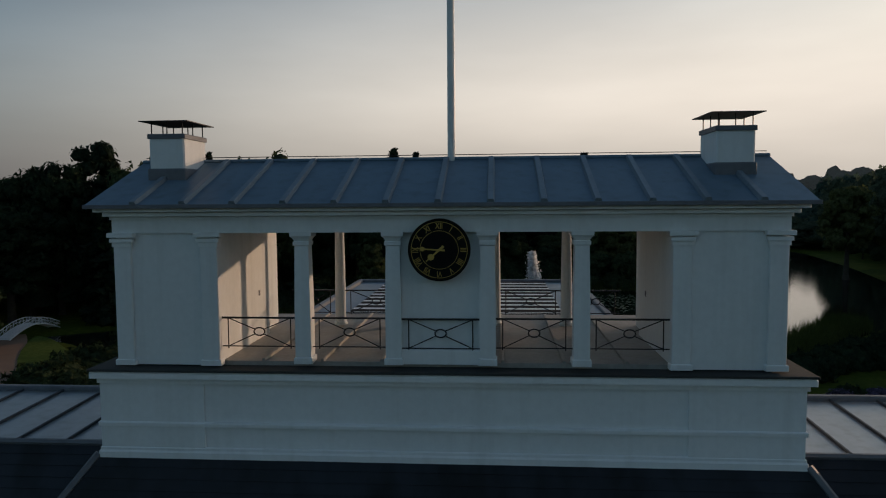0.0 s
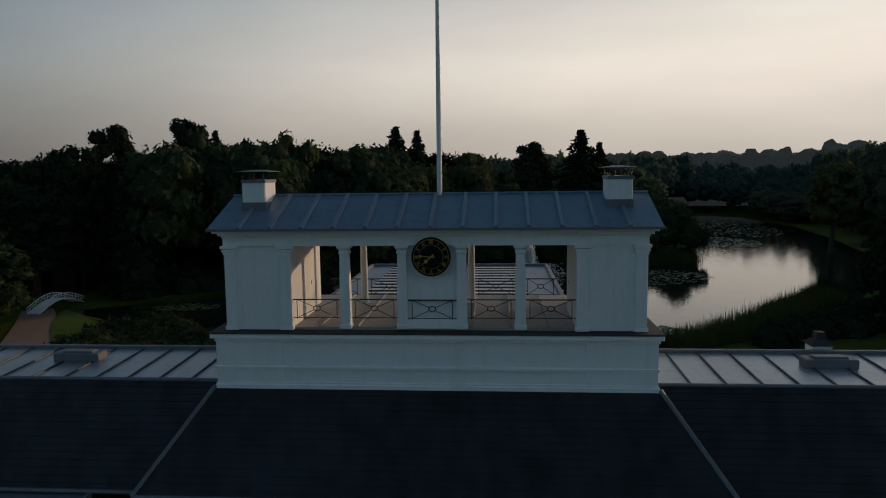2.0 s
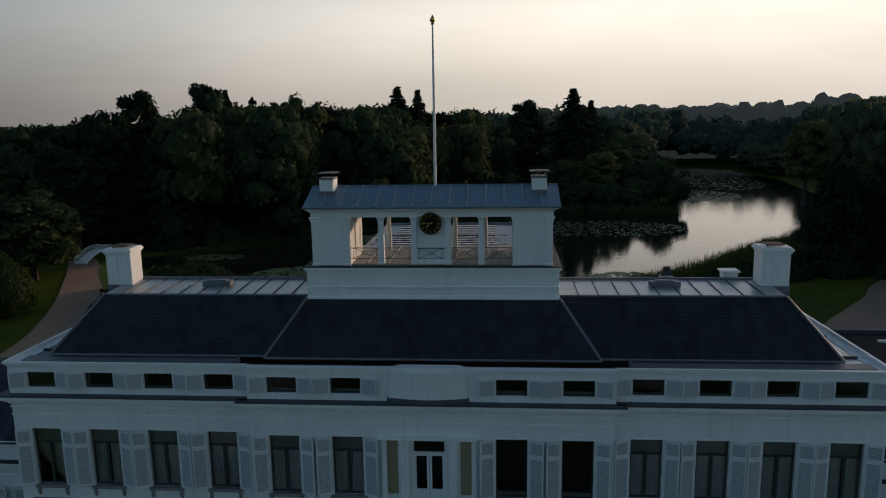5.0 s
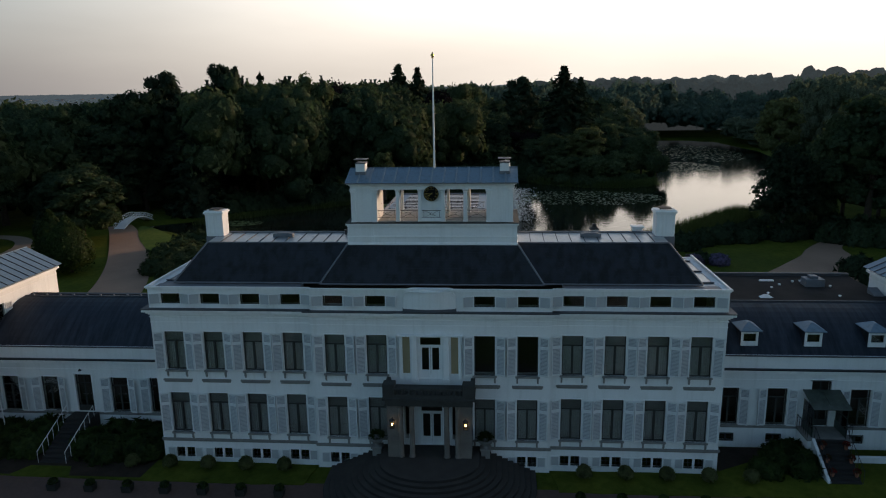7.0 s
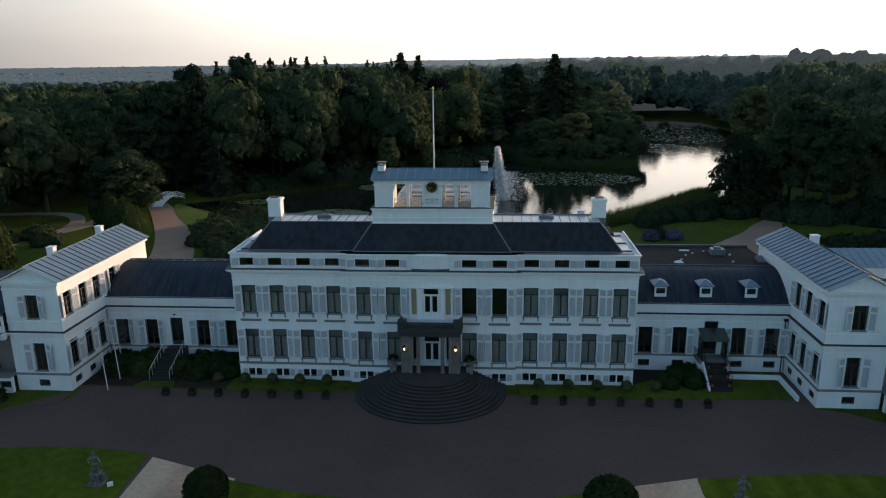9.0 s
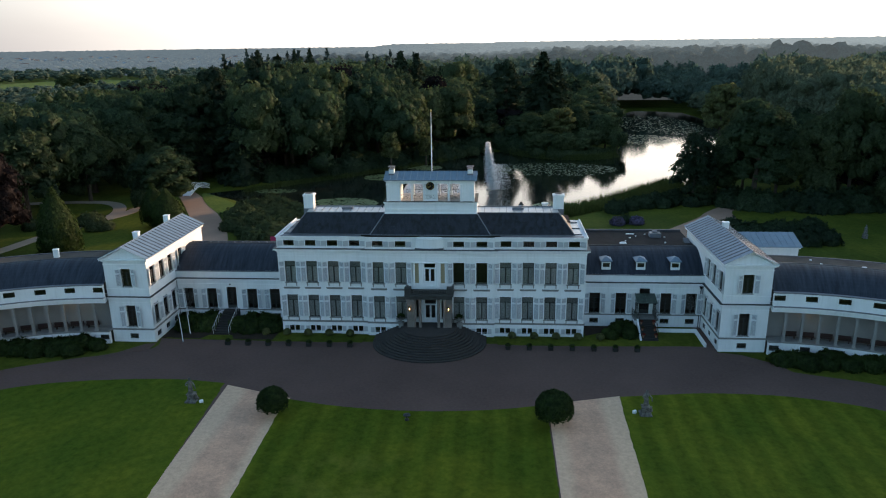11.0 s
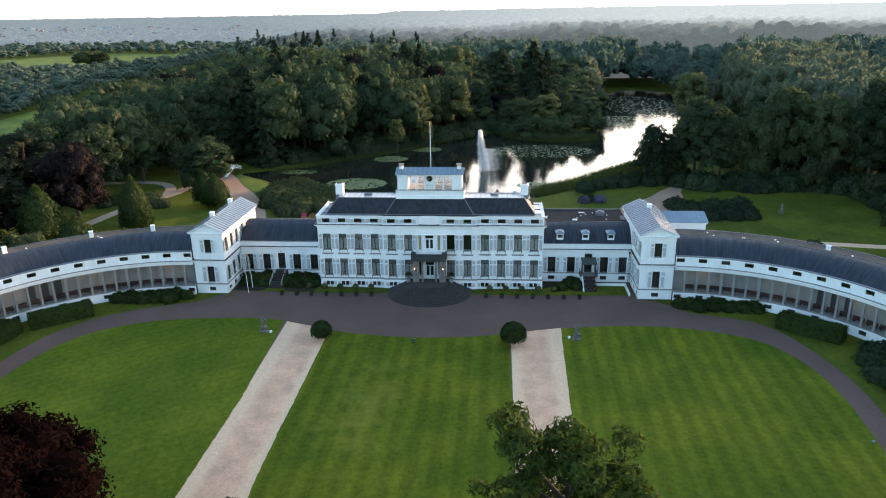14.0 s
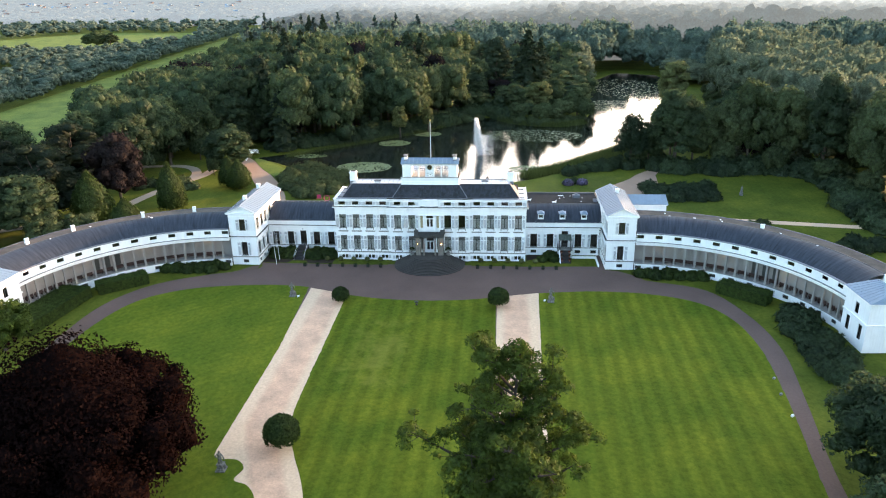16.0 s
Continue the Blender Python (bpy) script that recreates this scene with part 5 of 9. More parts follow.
def railing(x0, x1, y, z0):
    """Iron railing bay: rails, uprights, crossed bars and a ring."""
    zt, zb, mid = z0 + 0.8, z0 + 0.27, (x0 + x1) / 2
    g = Geo().box(x0, x1, y - 0.022, y + 0.022, zt - 0.03, zt).tube((x0, y, zb), (x1, y, zb), 0.011)
    for x in (x0 + 0.12, x1 - 0.12):
        g.tube((x, y, zb - 0.04), (x, y, zt), 0.011)
    zc = (zt + zb) / 2
    rx, rz = 0.1, 0.07
    a, b = x0 + 0.12, x1 - 0.12
    for sx in (-1, 1):
        for sz in (-1, 1):
            g.tube((mid + sx * rx * 0.8, y, zc + sz * rz * 0.6), (a if sx < 0 else b, y, zt - 0.02 if sz > 0 else zb), 0.01, 5)
    for k in range(14):
        p, q = 2 * math.pi * k / 14, 2 * math.pi * (k + 1) / 14
        g.tube((mid + rx * math.cos(p), y, zc + rz * math.sin(p)), (mid + rx * math.cos(q), y, zc + rz * math.sin(q)), 0.014, 5)
    part("railing", g, IRON, tower, "thin black iron railing with crossed bars")


for x0, x1 in ((-3.95, -2.57), (-2.29, -0.96), (0.96, 2.29), (2.57, 3.95)):
    railing(x0, x1, YF + 0.12, 18.05)
railing(-0.68, 0.68, YF + 0.04, 18.05)
for x0, x1 in ((-3.75, -2.74), (-2.5, -1.07), (1.07, 2.43), (2.67, 3.75)):
    railing(x0, x1, YB, 18.05)

clock = thing("tower_clock", "round black clock with gilt numerals on the white belvedere panel", "clock")
CY, CZ = YF - 0.09, 20.06


def disc(r0, r1, y0, y1, n=48):
    g = Geo()
    ring = [(math.cos(2 * math.pi * k / n), math.sin(2 * math.pi * k / n)) for k in range(n)]
    if r0 == 0:
        g.rings([[(r1 * c, y, CZ + r1 * q) for c, q in ring] for y in (y1, y0)])
    else:
        g.rings([[(r * c, y, CZ + r * q) for c, q in ring] for r, y in ((r1, y1), (r1, y0), (r0, y0), (r0, y1), (r1, y1))], cap=False)
    return g


part("face", disc(0, 0.52, CY - 0.05, YF + 0.12), CLOCKFACE, clock)
part("rim", disc(0.50, 0.535, CY - 0.07, CY + 0.04), CLOCKFACE, clock, "black rim")
part("minute_ring", disc(0.475, 0.485, CY - 0.056, CY - 0.045), GOLD, clock)
part("inner_ring", disc(0.325, 0.332, CY - 0.056, CY - 0.045), GOLD, clock)
for k, word in enumerate(("XII", "I", "II", "III", "IIII", "V", "VI", "VII", "VIII", "IX", "X", "XI")):
    cu = bpy.data.curves.new("numeral", "FONT")
    cu.body, cu.size, cu.align_x, cu.align_y, cu.extrude = word, 0.15, "CENTER", "CENTER", 0.004
    tmp = bpy.data.objects.new("numeral", cu)
    scene.collection.objects.link(tmp)
    me = bpy.data.meshes.new_from_object(tmp)
    bpy.data.objects.remove(tmp)
    me.materials.clear()
    me.materials.append(GOLD)
    ob = share("numeral", me, clock, Matrix.Translation((0, CY - 0.055, CZ)) @ Matrix.Rotation(radians(30 * k), 4, "Y") @ Matrix.Translation((0, 0, 0.405)) @ pose(0, 0, 0, 90) @ Matrix.Diagonal((0.72, 1.0, 1.0, 1.0)))


def pointer(name, length, wide, angle, y):
    g = Geo().rings([[(-wide, y, -0.1), (wide, y, -0.1), (wide * 0.35, y, length), (-wide * 0.35, y, length)], [(-wide, y - 0.012, -0.1), (wide, y - 0.012, -0.1), (wide * 0.35, y - 0.012, length), (-wide * 0.35, y - 0.012, length)]])
    g.rings([[(wide * 2.6 * math.cos(a), yy, length * 0.62 + wide * 2.6 * math.sin(a)) for a in np.linspace(0, 2 * math.pi, 9)[:-1]] for yy in (y, y - 0.01)])
    ob = part(name, g, GOLD, clock)
    ob.matrix_basis = Matrix.Translation((0, 0, CZ)) @ Matrix.Rotation(radians(angle), 4, "Y")


pointer("minute_pointer", 0.46, 0.016, 274, CY - 0.075)
pointer("hour_pointer", 0.3, 0.022, 229, CY - 0.065)

pole = thing("flagpole", "tall white tapering flagpole with a gilt crown finial, no flag", "flagpole")
part("shaft", Geo().rings([[(0.1 + r * math.cos(2 * math.pi * k / 12), RY + r * math.sin(2 * math.pi * k / 12), z) for k in range(12)] for r, z in ((0.075, 21.6), (0.072, 24.5), (0.055, 27.5), (0.04, 29.45))]), POLE, pole)
part("finial", Geo().lathe([(0.05, 0), (0.1, 0.03), (0.06, 0.08), (0.14, 0.2), (0.13, 0.28), (0.05, 0.36), (0.06, 0.4), (0.01, 0.46)], 0.1, RY, 10, 29.43), GOLD, pole)

# ---------------------------------------------------------------- links, pavilions and curved galleries
def belly(d0, z0, d1, z1, n=9):
    """Profile of a bellied mansard, steep at the foot and easing towards the top."""
    return [(d0 + (d1 - d0) * t, z0 + (z1 - z0) * (1 - (1 - t) ** 1.9)) for t in (k / n for k in range(n + 1))]


def link_block(s):
    """Single-storey link between main house and pavilion; s: side."""
    L = thing("palace_link_wing", "low white link wing with grey shutters" + (" and three slate dormers" if s > 0 else " and plain slate mansard"), "building", group="linking wings")
    Y = 4.2
    P = straight(20.4 if s > 0 else -36.8, Y, 1, 0)
    off = 20.4 if s > 0 else -36.8
    cols = (22.3, 25.85, 31.9, 35.3) if s > 0 else (-35.2, -31.8, -25.9, -22.6)
    dc, DT = (29.0, 5.55) if s > 0 else (-28.9, 5.15)
    holes = [(c - off - 0.725, c - off + 0.725, 1.92, 4.92) for c in cols] + [(dc - off - 0.7, dc - off + 0.7, 1.9, DT)]
    holes += [(c - off - 0.6, c - off + 0.6, 0.45, 1.2) for c in cols]
    part("front_wall", holed(Geo(), P, 0, 16.4, -1.0, 7.45, 0.45, holes), WHITE, L)
    a, b = (20.5, 36.7) if s > 0 else (-36.7, -20.5)
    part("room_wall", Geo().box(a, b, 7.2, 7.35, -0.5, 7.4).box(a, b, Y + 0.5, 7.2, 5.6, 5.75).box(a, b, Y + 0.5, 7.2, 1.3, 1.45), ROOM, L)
    back = 18.0 if s > 0 else 10.6
    part("rear_wall", Geo().box(a, b, back - 0.4, back, -0.3, 10.0), WHITE, L)
    part("plinth_band", moulding(Geo(), P, 0, 16.4, [(1.66, 1.84, 0.06)], ends=False), STONE_GREY, L)
    part("cornice", moulding(Geo(), P, 0, 16.4, [(5.55, 5.63, 0.04), (6.12, 6.25, 0.12), (6.25, 6.42, 0.28)], ends=False), WHITE_TRIM, L)
    part("cornice_lead", moulding(Geo(), P, 0, 16.4, [(6.42, 6.5, 0.32)], ends=False), SLATE, L)
    part("coping", moulding(Geo(), P, 0, 16.4, [(7.45, 7.55, 0.07)], ends=False), LEAD_DARK, L)
    for c in cols:
        window("link", L, pose(c, Y, 1.92))
        window("low", L, pose(c, Y, 0.45))
    d = part("entrance_door", Geo().box(dc - 0.7, dc - 0.62, Y + 0.12, Y + 0.2, 1.9, DT).box(dc + 0.62, dc + 0.7, Y + 0.12, Y + 0.2, 1.9, DT).box(dc - 0.05, dc + 0.05, Y + 0.12, Y + 0.2, 1.9, DT).box(dc - 0.62, dc + 0.62, Y + 0.12, Y + 0.2, 4.3, 4.38).box(dc - 0.62, dc + 0.62, Y + 0.12, Y + 0.2, 1.9, 2.4), SASH, L, "dark glazed double door")
    part("pane", Geo().box(dc - 0.62, dc + 0.62, Y + 0.155, Y + 0.165, 2.4, DT - 0.05), GLASS, d).visible_shadow = False
    part("door_architrave", Geo().box(dc - 0.84, dc - 0.7, Y - 0.04, Y + 0.06, 1.9, DT + 0.12).box(dc + 0.7, dc + 0.84, Y - 0.04, Y + 0.06, 1.9, DT + 0.12).box(dc - 0.7, dc + 0.7, Y - 0.04, Y + 0.06, DT, DT + 0.12), WHITE_TRIM, L)
    # slate mansard, slightly bellied, and the flat gravelled roof
    prof = belly(Y + 0.35, 7.45, Y + 5.4, 10.1)
    g = Geo()
    for (y0, z0), (y1, z1) in zip(prof, prof[1:]):
        g.poly([(a - 0.1, y0, z0), (b + 0.1, y0, z0), (b + 0.1, y1, z1), (a - 0.1, y1, z1)])
    part("slate_slope", g, SLATE_LINK, L, smooth=True)
    part("roof_edge", Geo().cbox(a, b, Y + 5.3, Y + 5.5, 10.0, 10.2, 0.03).cbox(a, b, back - 0.3, back + 0.05, 10.0, 10.35 if s > 0 else 10.16, 0.03), LEAD_DARK, L)
    part("flat_roof", Geo().box(a, b, Y + 5.5, back - 0.3, 9.95, 10.08), BITUMEN, L)
    for k in range(0 if s > 0 else 13):
        part("ridge_cap", Geo().lathe([(0.06, 0), (0.11, 0.06), (0.09, 0.16), (0.02, 0.2)], a + 0.8 + 1.22 * k, Y + 5.4, 8, 10.15), LEAD, L)
    if s > 0:
        rng = random.Random(5)
        for k in range(9):
            x, y = rng.uniform(a + 1.0, b - 2.5), rng.uniform(Y + 6.3, 16)
            part("roof_vent", Geo().lathe([(0.07, 0), (0.07, 0.1), (0.13, 0.11), (0.13, 0.16), (0.03, 0.2)], x, y, 8, 10.05), WHITE_TRIM, L)
        part("roof_light", Geo().rings([[(26.4, 10.6, 10.05), (27.5, 10.6, 10.05), (27.5, 11.2, 10.05), (26.4, 11.2, 10.05)], [(26.75, 10.8, 10.3), (27.15, 10.8, 10.3), (27.15, 11.0, 10.3), (26.75, 11.0, 10.3)]]), WHITE_TRIM, L)
        part("roof_light", Geo().cbox(21.0, 21.8, 12.2, 12.7, 10.05, 10.25, 0.08), WHITE_TRIM, L)
        part("roof_unit", Geo().cbox(31.4, 33.0, 14.0, 15.2, 10.05, 10.75, 0.05).cbox(31.8, 32.5, 14.2, 14.9, 10.75, 11.0, 0.05), LEAD, L)
        part("roof_light", Geo().cbox(28.2, 29.4, 15.8, 16.1, 10.05, 10.2, 0.04), WHITE_TRIM, L)
        part("sloped_rooflight", Geo().rings([[(35.7, 11.2, 10.05), (36.5, 11.2, 10.05), (36.5, 12.4, 10.05), (35.7, 12.4, 10.05)], [(35.7, 11.2, 10.15), (36.5, 11.2, 10.15), (36.5, 12.4, 10.55), (35.7, 12.4, 10.55)]]), LEAD, L)
        for c in (23.75, 28.4, 33.0):
            dm = part("dormer", holed(Geo(), straight(c - 0.62, Y + 0.75, 1, 0), 0, 1.24, 8.0, 9.2, 0.12, [(0.16, 1.08, 8.35, 8.95)]), WHITE_TRIM, L, "small white dormer with pyramid hood")
            part("pane", Geo().box(c - 0.46, c + 0.46, Y + 0.8, Y + 0.82, 8.35, 8.95), GLASS, dm).visible_shadow = False
            part("cheek", Geo().box(c - 0.62, c - 0.54, Y + 0.87, Y + 2.5, 8.0, 9.2).box(c + 0.54, c + 0.62, Y + 0.87, Y + 2.5, 8.0, 9.2), SLATE, dm)
            part("backing", Geo().box(c - 0.53, c + 0.53, Y + 1.3, Y + 1.4, 8.0, 9.2), ROOM, dm)
            part("hood", Geo().rings([[(c - 0.8, Y + 0.45, 9.2), (c + 0.8, Y + 0.45, 9.2), (c + 0.8, Y + 2.6, 9.2), (c - 0.8, Y + 2.6, 9.2)], [(c - 0.8, Y + 0.45, 9.27), (c + 0.8, Y + 0.45, 9.27), (c + 0.8, Y + 2.6, 9.27), (c - 0.8, Y + 2.6, 9.27)], [(c - 0.1, Y + 1.25, 9.72), (c + 0.1, Y + 1.25, 9.72), (c + 0.1, Y + 1.75, 9.72), (c - 0.1, Y + 1.75, 9.72)]]), ZINC, dm)
    else:
        part("wall_lamp", Geo().tube((dc, Y, 5.5), (dc, Y - 0.3, 5.7), 0.03).lathe([(0.05, 0), (0.14, 0.02), (0.04, 0.18)], dc, Y - 0.3, 8, 5.55), IRON, L)
    # outside stairs up to the door
    st = thing("garden_stairs", "dark stone steps up to a " + ("green glazed porch" if s > 0 else "side door"), "stairs", group="link wing stairs")
    n = 10
    land, tread = (2.1, 0.30) if s > 0 else (0.9, 0.42)
    for k in range(n):
        z = 0.19 * (k + 1)
        # takes the riser colour, darkened for the shade on these stairs
        part("step", Geo().cbox(dc - 1.05, dc + 1.05, Y - land - (n - k) * tread, Y - 0.06, z - 0.19 if k else -0.2, z, 0.02), STEP_STONE, st)
    reach = [(x, Y - land - q * n * tread / 6, 1.9 - 1.9 * q / 6) for x in (-1.1, 1.1) for q in range(7)]
    for x in (-1.1, 1.1):
        g = Geo()
        for _, y, zb in reach[:7]:
            g.tube((dc + x, y, max(0.1, zb)), (dc + x, y, max(0.1, zb) + 0.95), 0.018, 5)
        g.tube((dc + x, Y - land, 2.85), (dc + x, Y - land - n * tread, 1.04), 0.025, 6)
        part("stair_rail", g, IRON if s > 0 else POLE, st)
    if s > 0:
        well = thing("area_wall", "low white rendered wall round the basement area", "garden wall")
        part("long_side", Geo().cbox(30.6, 35.75, 2.05, 2.3, -0.1, 0.55, 0.03), WHITE, well)
        part("return", Geo().cbox(35.5, 35.75, -2.6, 2.046, -0.1, 0.55, 0.03), WHITE, well)
        part("landing", Geo().cbox(dc - 1.6, dc + 1.6, Y - land - 0.02, Y - 0.05, 1.72, 1.915, 0.02), STONE_GREY, st, "grey stone landing")
        part("landing_base", Geo().box(dc - 1.5, dc + 1.5, Y - land + 0.1, Y - 0.05, -0.2, 1.716), WHITE, st, "white rendered base")
        part("stair_string", Geo().rings([[(dc - 1.28, Y - land, -0.2), (dc - 1.06, Y - land, -0.2), (dc - 1.06, Y - land, 1.95), (dc - 1.28, Y - land, 1.95)], [(dc - 1.28, Y - land - 3.0, -0.2), (dc - 1.06, Y - land - 3.0, -0.2), (dc - 1.06, Y - land - 3.0, 0.2), (dc - 1.28, Y - land - 3.0, 0.2)]]), WHITE_TRIM, st, "white sloping string wall")
        yf, green = Y - 1.85, material("green_porch_paint", (0.022, 0.036, 0.031), rough=0.4, vary=0.1)
        for x0, x1 in ((-1.36, -0.02), (0.02, 1.36)):
            sheet = part("canopy_sheet", Geo().rings([[(dc + x0, yf - 0.25, 4.18 + dz), (dc + x1, yf - 0.25, 4.18 + dz), (dc + x1, Y - 0.05, 4.86 + dz), (dc + x0, Y - 0.05, 4.86 + dz)] for dz in (0, 0.03)]), material("mossy_canopy_glass", (0.055, 0.075, 0.062), rough=0.25, vary=0.3, scale=2.0), st, "dull green canopy glass")
            part("edge_bar", Geo().tube((dc + x0, yf - 0.25, 4.2), (dc + x1, yf - 0.25, 4.2), 0.03, 6), green, sheet)
        for x in (-1.2, 0.0, 1.2):
            part("canopy_rafter", Geo().tube((dc + x, yf - 0.22, 4.17), (dc + x, Y - 0.05, 4.84), 0.028, 6), green, st)
        for x in (-1.2, 1.2):
            part("canopy_post", Geo().tube((dc + x, yf, 1.91), (dc + x, yf, 4.27), 0.04), green, st)
            screen = part("side_screen", Geo().box(dc + x - 0.025, dc + x + 0.025, yf + 0.05, Y - 0.05, 1.915, 2.5).box(dc + x - 0.02, dc + x + 0.02, yf + 0.05, Y - 0.05, 3.35, 3.4).box(dc + x - 0.02, dc + x + 0.02, (yf + Y) / 2 - 0.02, (yf + Y) / 2 + 0.02, 2.5, 4.3), green, st, "green framed porch screen")
            part("pane", Geo().box(dc + x - 0.004, dc + x + 0.004, yf + 0.05, Y - 0.05, 2.5, 4.2), GLASS, screen).visible_shadow = False
            g = Geo()
            e = math.copysign(1.56, x)
            for q in range(6):
                y = Y - 0.15 - q * (land - 0.25) / 5
                g.tube((dc + e, y, 1.9), (dc + e, y, 2.85), 0.02, 5)
            g.tube((dc + e, Y - 0.1, 2.85), (dc + e, Y - land + 0.08, 2.85), 0.028, 6).tube((dc + e, Y - land + 0.08, 2.85), (dc + x * 0.92, Y - land + 0.08, 2.85), 0.028, 6)
            part("landing_rail", g, IRON, st)
        pipe = part("downpipe", Geo().tube((36.45, Y - 0.1, 0.0), (36.45, Y - 0.1, 5.75), 0.06, 8), IRON, L, "dark cast downpipe")
        part("hopper", Geo().rings([[(36.32, Y - 0.2, 5.7), (36.58, Y - 0.2, 5.7), (36.58, Y - 0.01, 5.7), (36.32, Y - 0.01, 5.7)], [(36.22, Y - 0.3, 6.0), (36.66, Y - 0.3, 6.0), (36.66, Y - 0.01, 6.0), (36.22, Y - 0.01, 6.0)]]), IRON, pipe)


def pavilion(s):
    """Two-storey gabled corner pavilion."""
    V = thing("palace_corner_pavilion", "two-storey white gabled pavilion with grey shutters and zinc roof", "building", group="corner pavilions")
    x0, x1 = (36.8, 42.55) if s > 0 else (-42.55, -36.8)
    cx, Y0, Y1, E = (x0 + x1) / 2, -3.75, 14.4, 11.55
    inner = x0 if s > 0 else x1
    fr = straight(x0, Y0, 1, 0)
    w = x1 - x0
    fh = [(w / 2 - 0.65, w / 2 + 0.65, 7.85, 10.3), (w / 2 - 0.65, w / 2 + 0.65, 2.2, 5.2), (w / 2 - 0.6, w / 2 + 0.6, 0.45, 1.2)]
    part("front_wall", holed(Geo(), fr, 0, w, -0.3, E, 0.4, fh), WHITE, V)
    ys = (-2.35, 0.35, 2.95, 6.3) if s < 0 else (-2.5, 0.3, 2.75)
    if s > 0:
        sd = straight(inner, Y1, 0, -1)
        us = [Y1 - y for y in ys]
        rot = -90
    else:
        sd = straight(inner, Y0, 0, 1)
        us = [y - Y0 for y in ys]
        rot = 90
    length = Y1 - Y0
    sh = [(u - 0.65, u + 0.65, 7.85, 10.3) for u in us] + [(u - 0.65, u + 0.65, 2.2, 5.2) for y, u in zip(ys, us) if y < 3.3] + [(u - 0.6, u + 0.6, 0.45, 1.2) for y, u in zip(ys, us) if y < 3.3]
    part("court_wall", holed(Geo(), sd, 0.4 if s < 0 else 0, length if s < 0 else length - 0.4, -0.3, E, 0.4, sh), WHITE, V)
    outer = x1 if s > 0 else x0
    part("outer_wall", Geo().box(min(outer, outer - s * 0.4), max(outer, outer - s * 0.4), Y0 + 0.4, Y1, -0.3, E).box(x0 + 0.4, x1 - 0.4, Y1 - 0.4, Y1, -0.3, E), WHITE, V)
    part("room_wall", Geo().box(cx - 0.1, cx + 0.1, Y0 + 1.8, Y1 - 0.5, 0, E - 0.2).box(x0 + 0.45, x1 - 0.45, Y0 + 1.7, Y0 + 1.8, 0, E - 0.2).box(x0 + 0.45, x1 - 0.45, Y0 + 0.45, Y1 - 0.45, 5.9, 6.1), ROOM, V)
    for nm, mat, rows in (("plinth_band", STONE_GREY, [(1.72, 1.94, 0.07)]), ("storey_cornice", WHITE_TRIM, [(5.6, 5.68, 0.03), (6.12, 6.25, 0.14), (6.25, 6.42, 0.3)]), ("cornice_lead", SLATE, [(6.42, 6.49, 0.34)]), ("sill_band", WHITE_TRIM, [(7.45, 7.55, 0.05)]), ("eave_cornice", WHITE_TRIM, [(10.85, 10.93, 0.05), (11.28, 11.42, 0.16), (11.42, 11.6, 0.36)])):
        for z0, z1, o in rows:
            part(nm, moulding(Geo(), fr, -o, w + o, [(z0, z1, o)], ends=False), mat, V)
            part(nm, moulding(Geo(), sd, 0, length, [(z0, z1, o)], ends=False), mat, V)
            if z0 > 10:
                so = straight(outer, Y0, 0, 1) if s > 0 else straight(outer, Y1, 0, -1)
                part(nm, moulding(Geo(), so, 0, length, [(z0, z1, o)], ends=False), mat, V)
    window("side", V, pose(cx, Y0, 7.85))
    window("link", V, pose(cx, Y0, 2.2))
    window("low", V, pose(cx, Y0, 0.45))
    for y in ys:
        window("side", V, pose(inner, y, 7.85, 0, 0, rot))
        if y < 3.3:
            window("side", V, pose(inner, y, 2.5, 0, 0, rot))
            window("low", V, pose(inner, y, 0.45, 0, 0, rot))
    RZ2 = 13.2
    o = 0.42
    part("pediment", Geo().rings([[(x0 - 0.1, y, 11.6), (x1 + 0.1, y, 11.6), (cx, y, RZ2 - 0.12)] for y in (Y0 + 0.02, Y1)]), WHITE, V)
    for sx in (-1, 1):
        e = cx + sx * (w / 2 + o)
        part("raking_cornice", Geo().rings([[(e, Y0 - o, 11.6), (e, Y0 + 0.05, 11.6), (cx, Y0 + 0.05, RZ2 - 0.02), (cx, Y0 - o, RZ2 - 0.02)], [(e, Y0 - o, 11.72), (e, Y0 + 0.05, 11.72), (cx, Y0 + 0.05, RZ2 + 0.1), (cx, Y0 - o, RZ2 + 0.1)]]), WHITE_TRIM, V)
        ea, eb = (e, Y0 - o - 0.03, 11.72), (e, Y1 + o, 11.72)
        ra, rb = (cx, Y0 - o - 0.03, RZ2 + 0.1), (cx, Y1 + o, RZ2 + 0.1)
        sheet_roof(V, ea, eb, rb, ra, 20, "zinc_sheet", 0.07, 0.08, ZINC_DARK)
    part("ridge_roll", Geo().tube((cx, Y0 - o, RZ2 + 0.15), (cx, Y1 + o, RZ2 + 0.15), 0.06), ZINC, V)
    if s < 0:
        chimney(V, cx - 1.25, cx - 0.5, 1.6, 2.3, 12.2, 13.75, "chimney", "flat")
        chimney(V, cx - 1.25, cx - 0.5, 10.9, 11.6, 12.2, 13.85, "chimney", "flat")
    else:
        chimney(V, cx + 0.2, cx + 1.0, 8.2, 8.9, 12.4, 13.85, "chimney", "flat")
    part("downpipe", Geo().tube((inner - s * 0.12, 4.0, 0.2), (inner - s * 0.12, 4.0, 6.2), 0.05), LEAD, V)


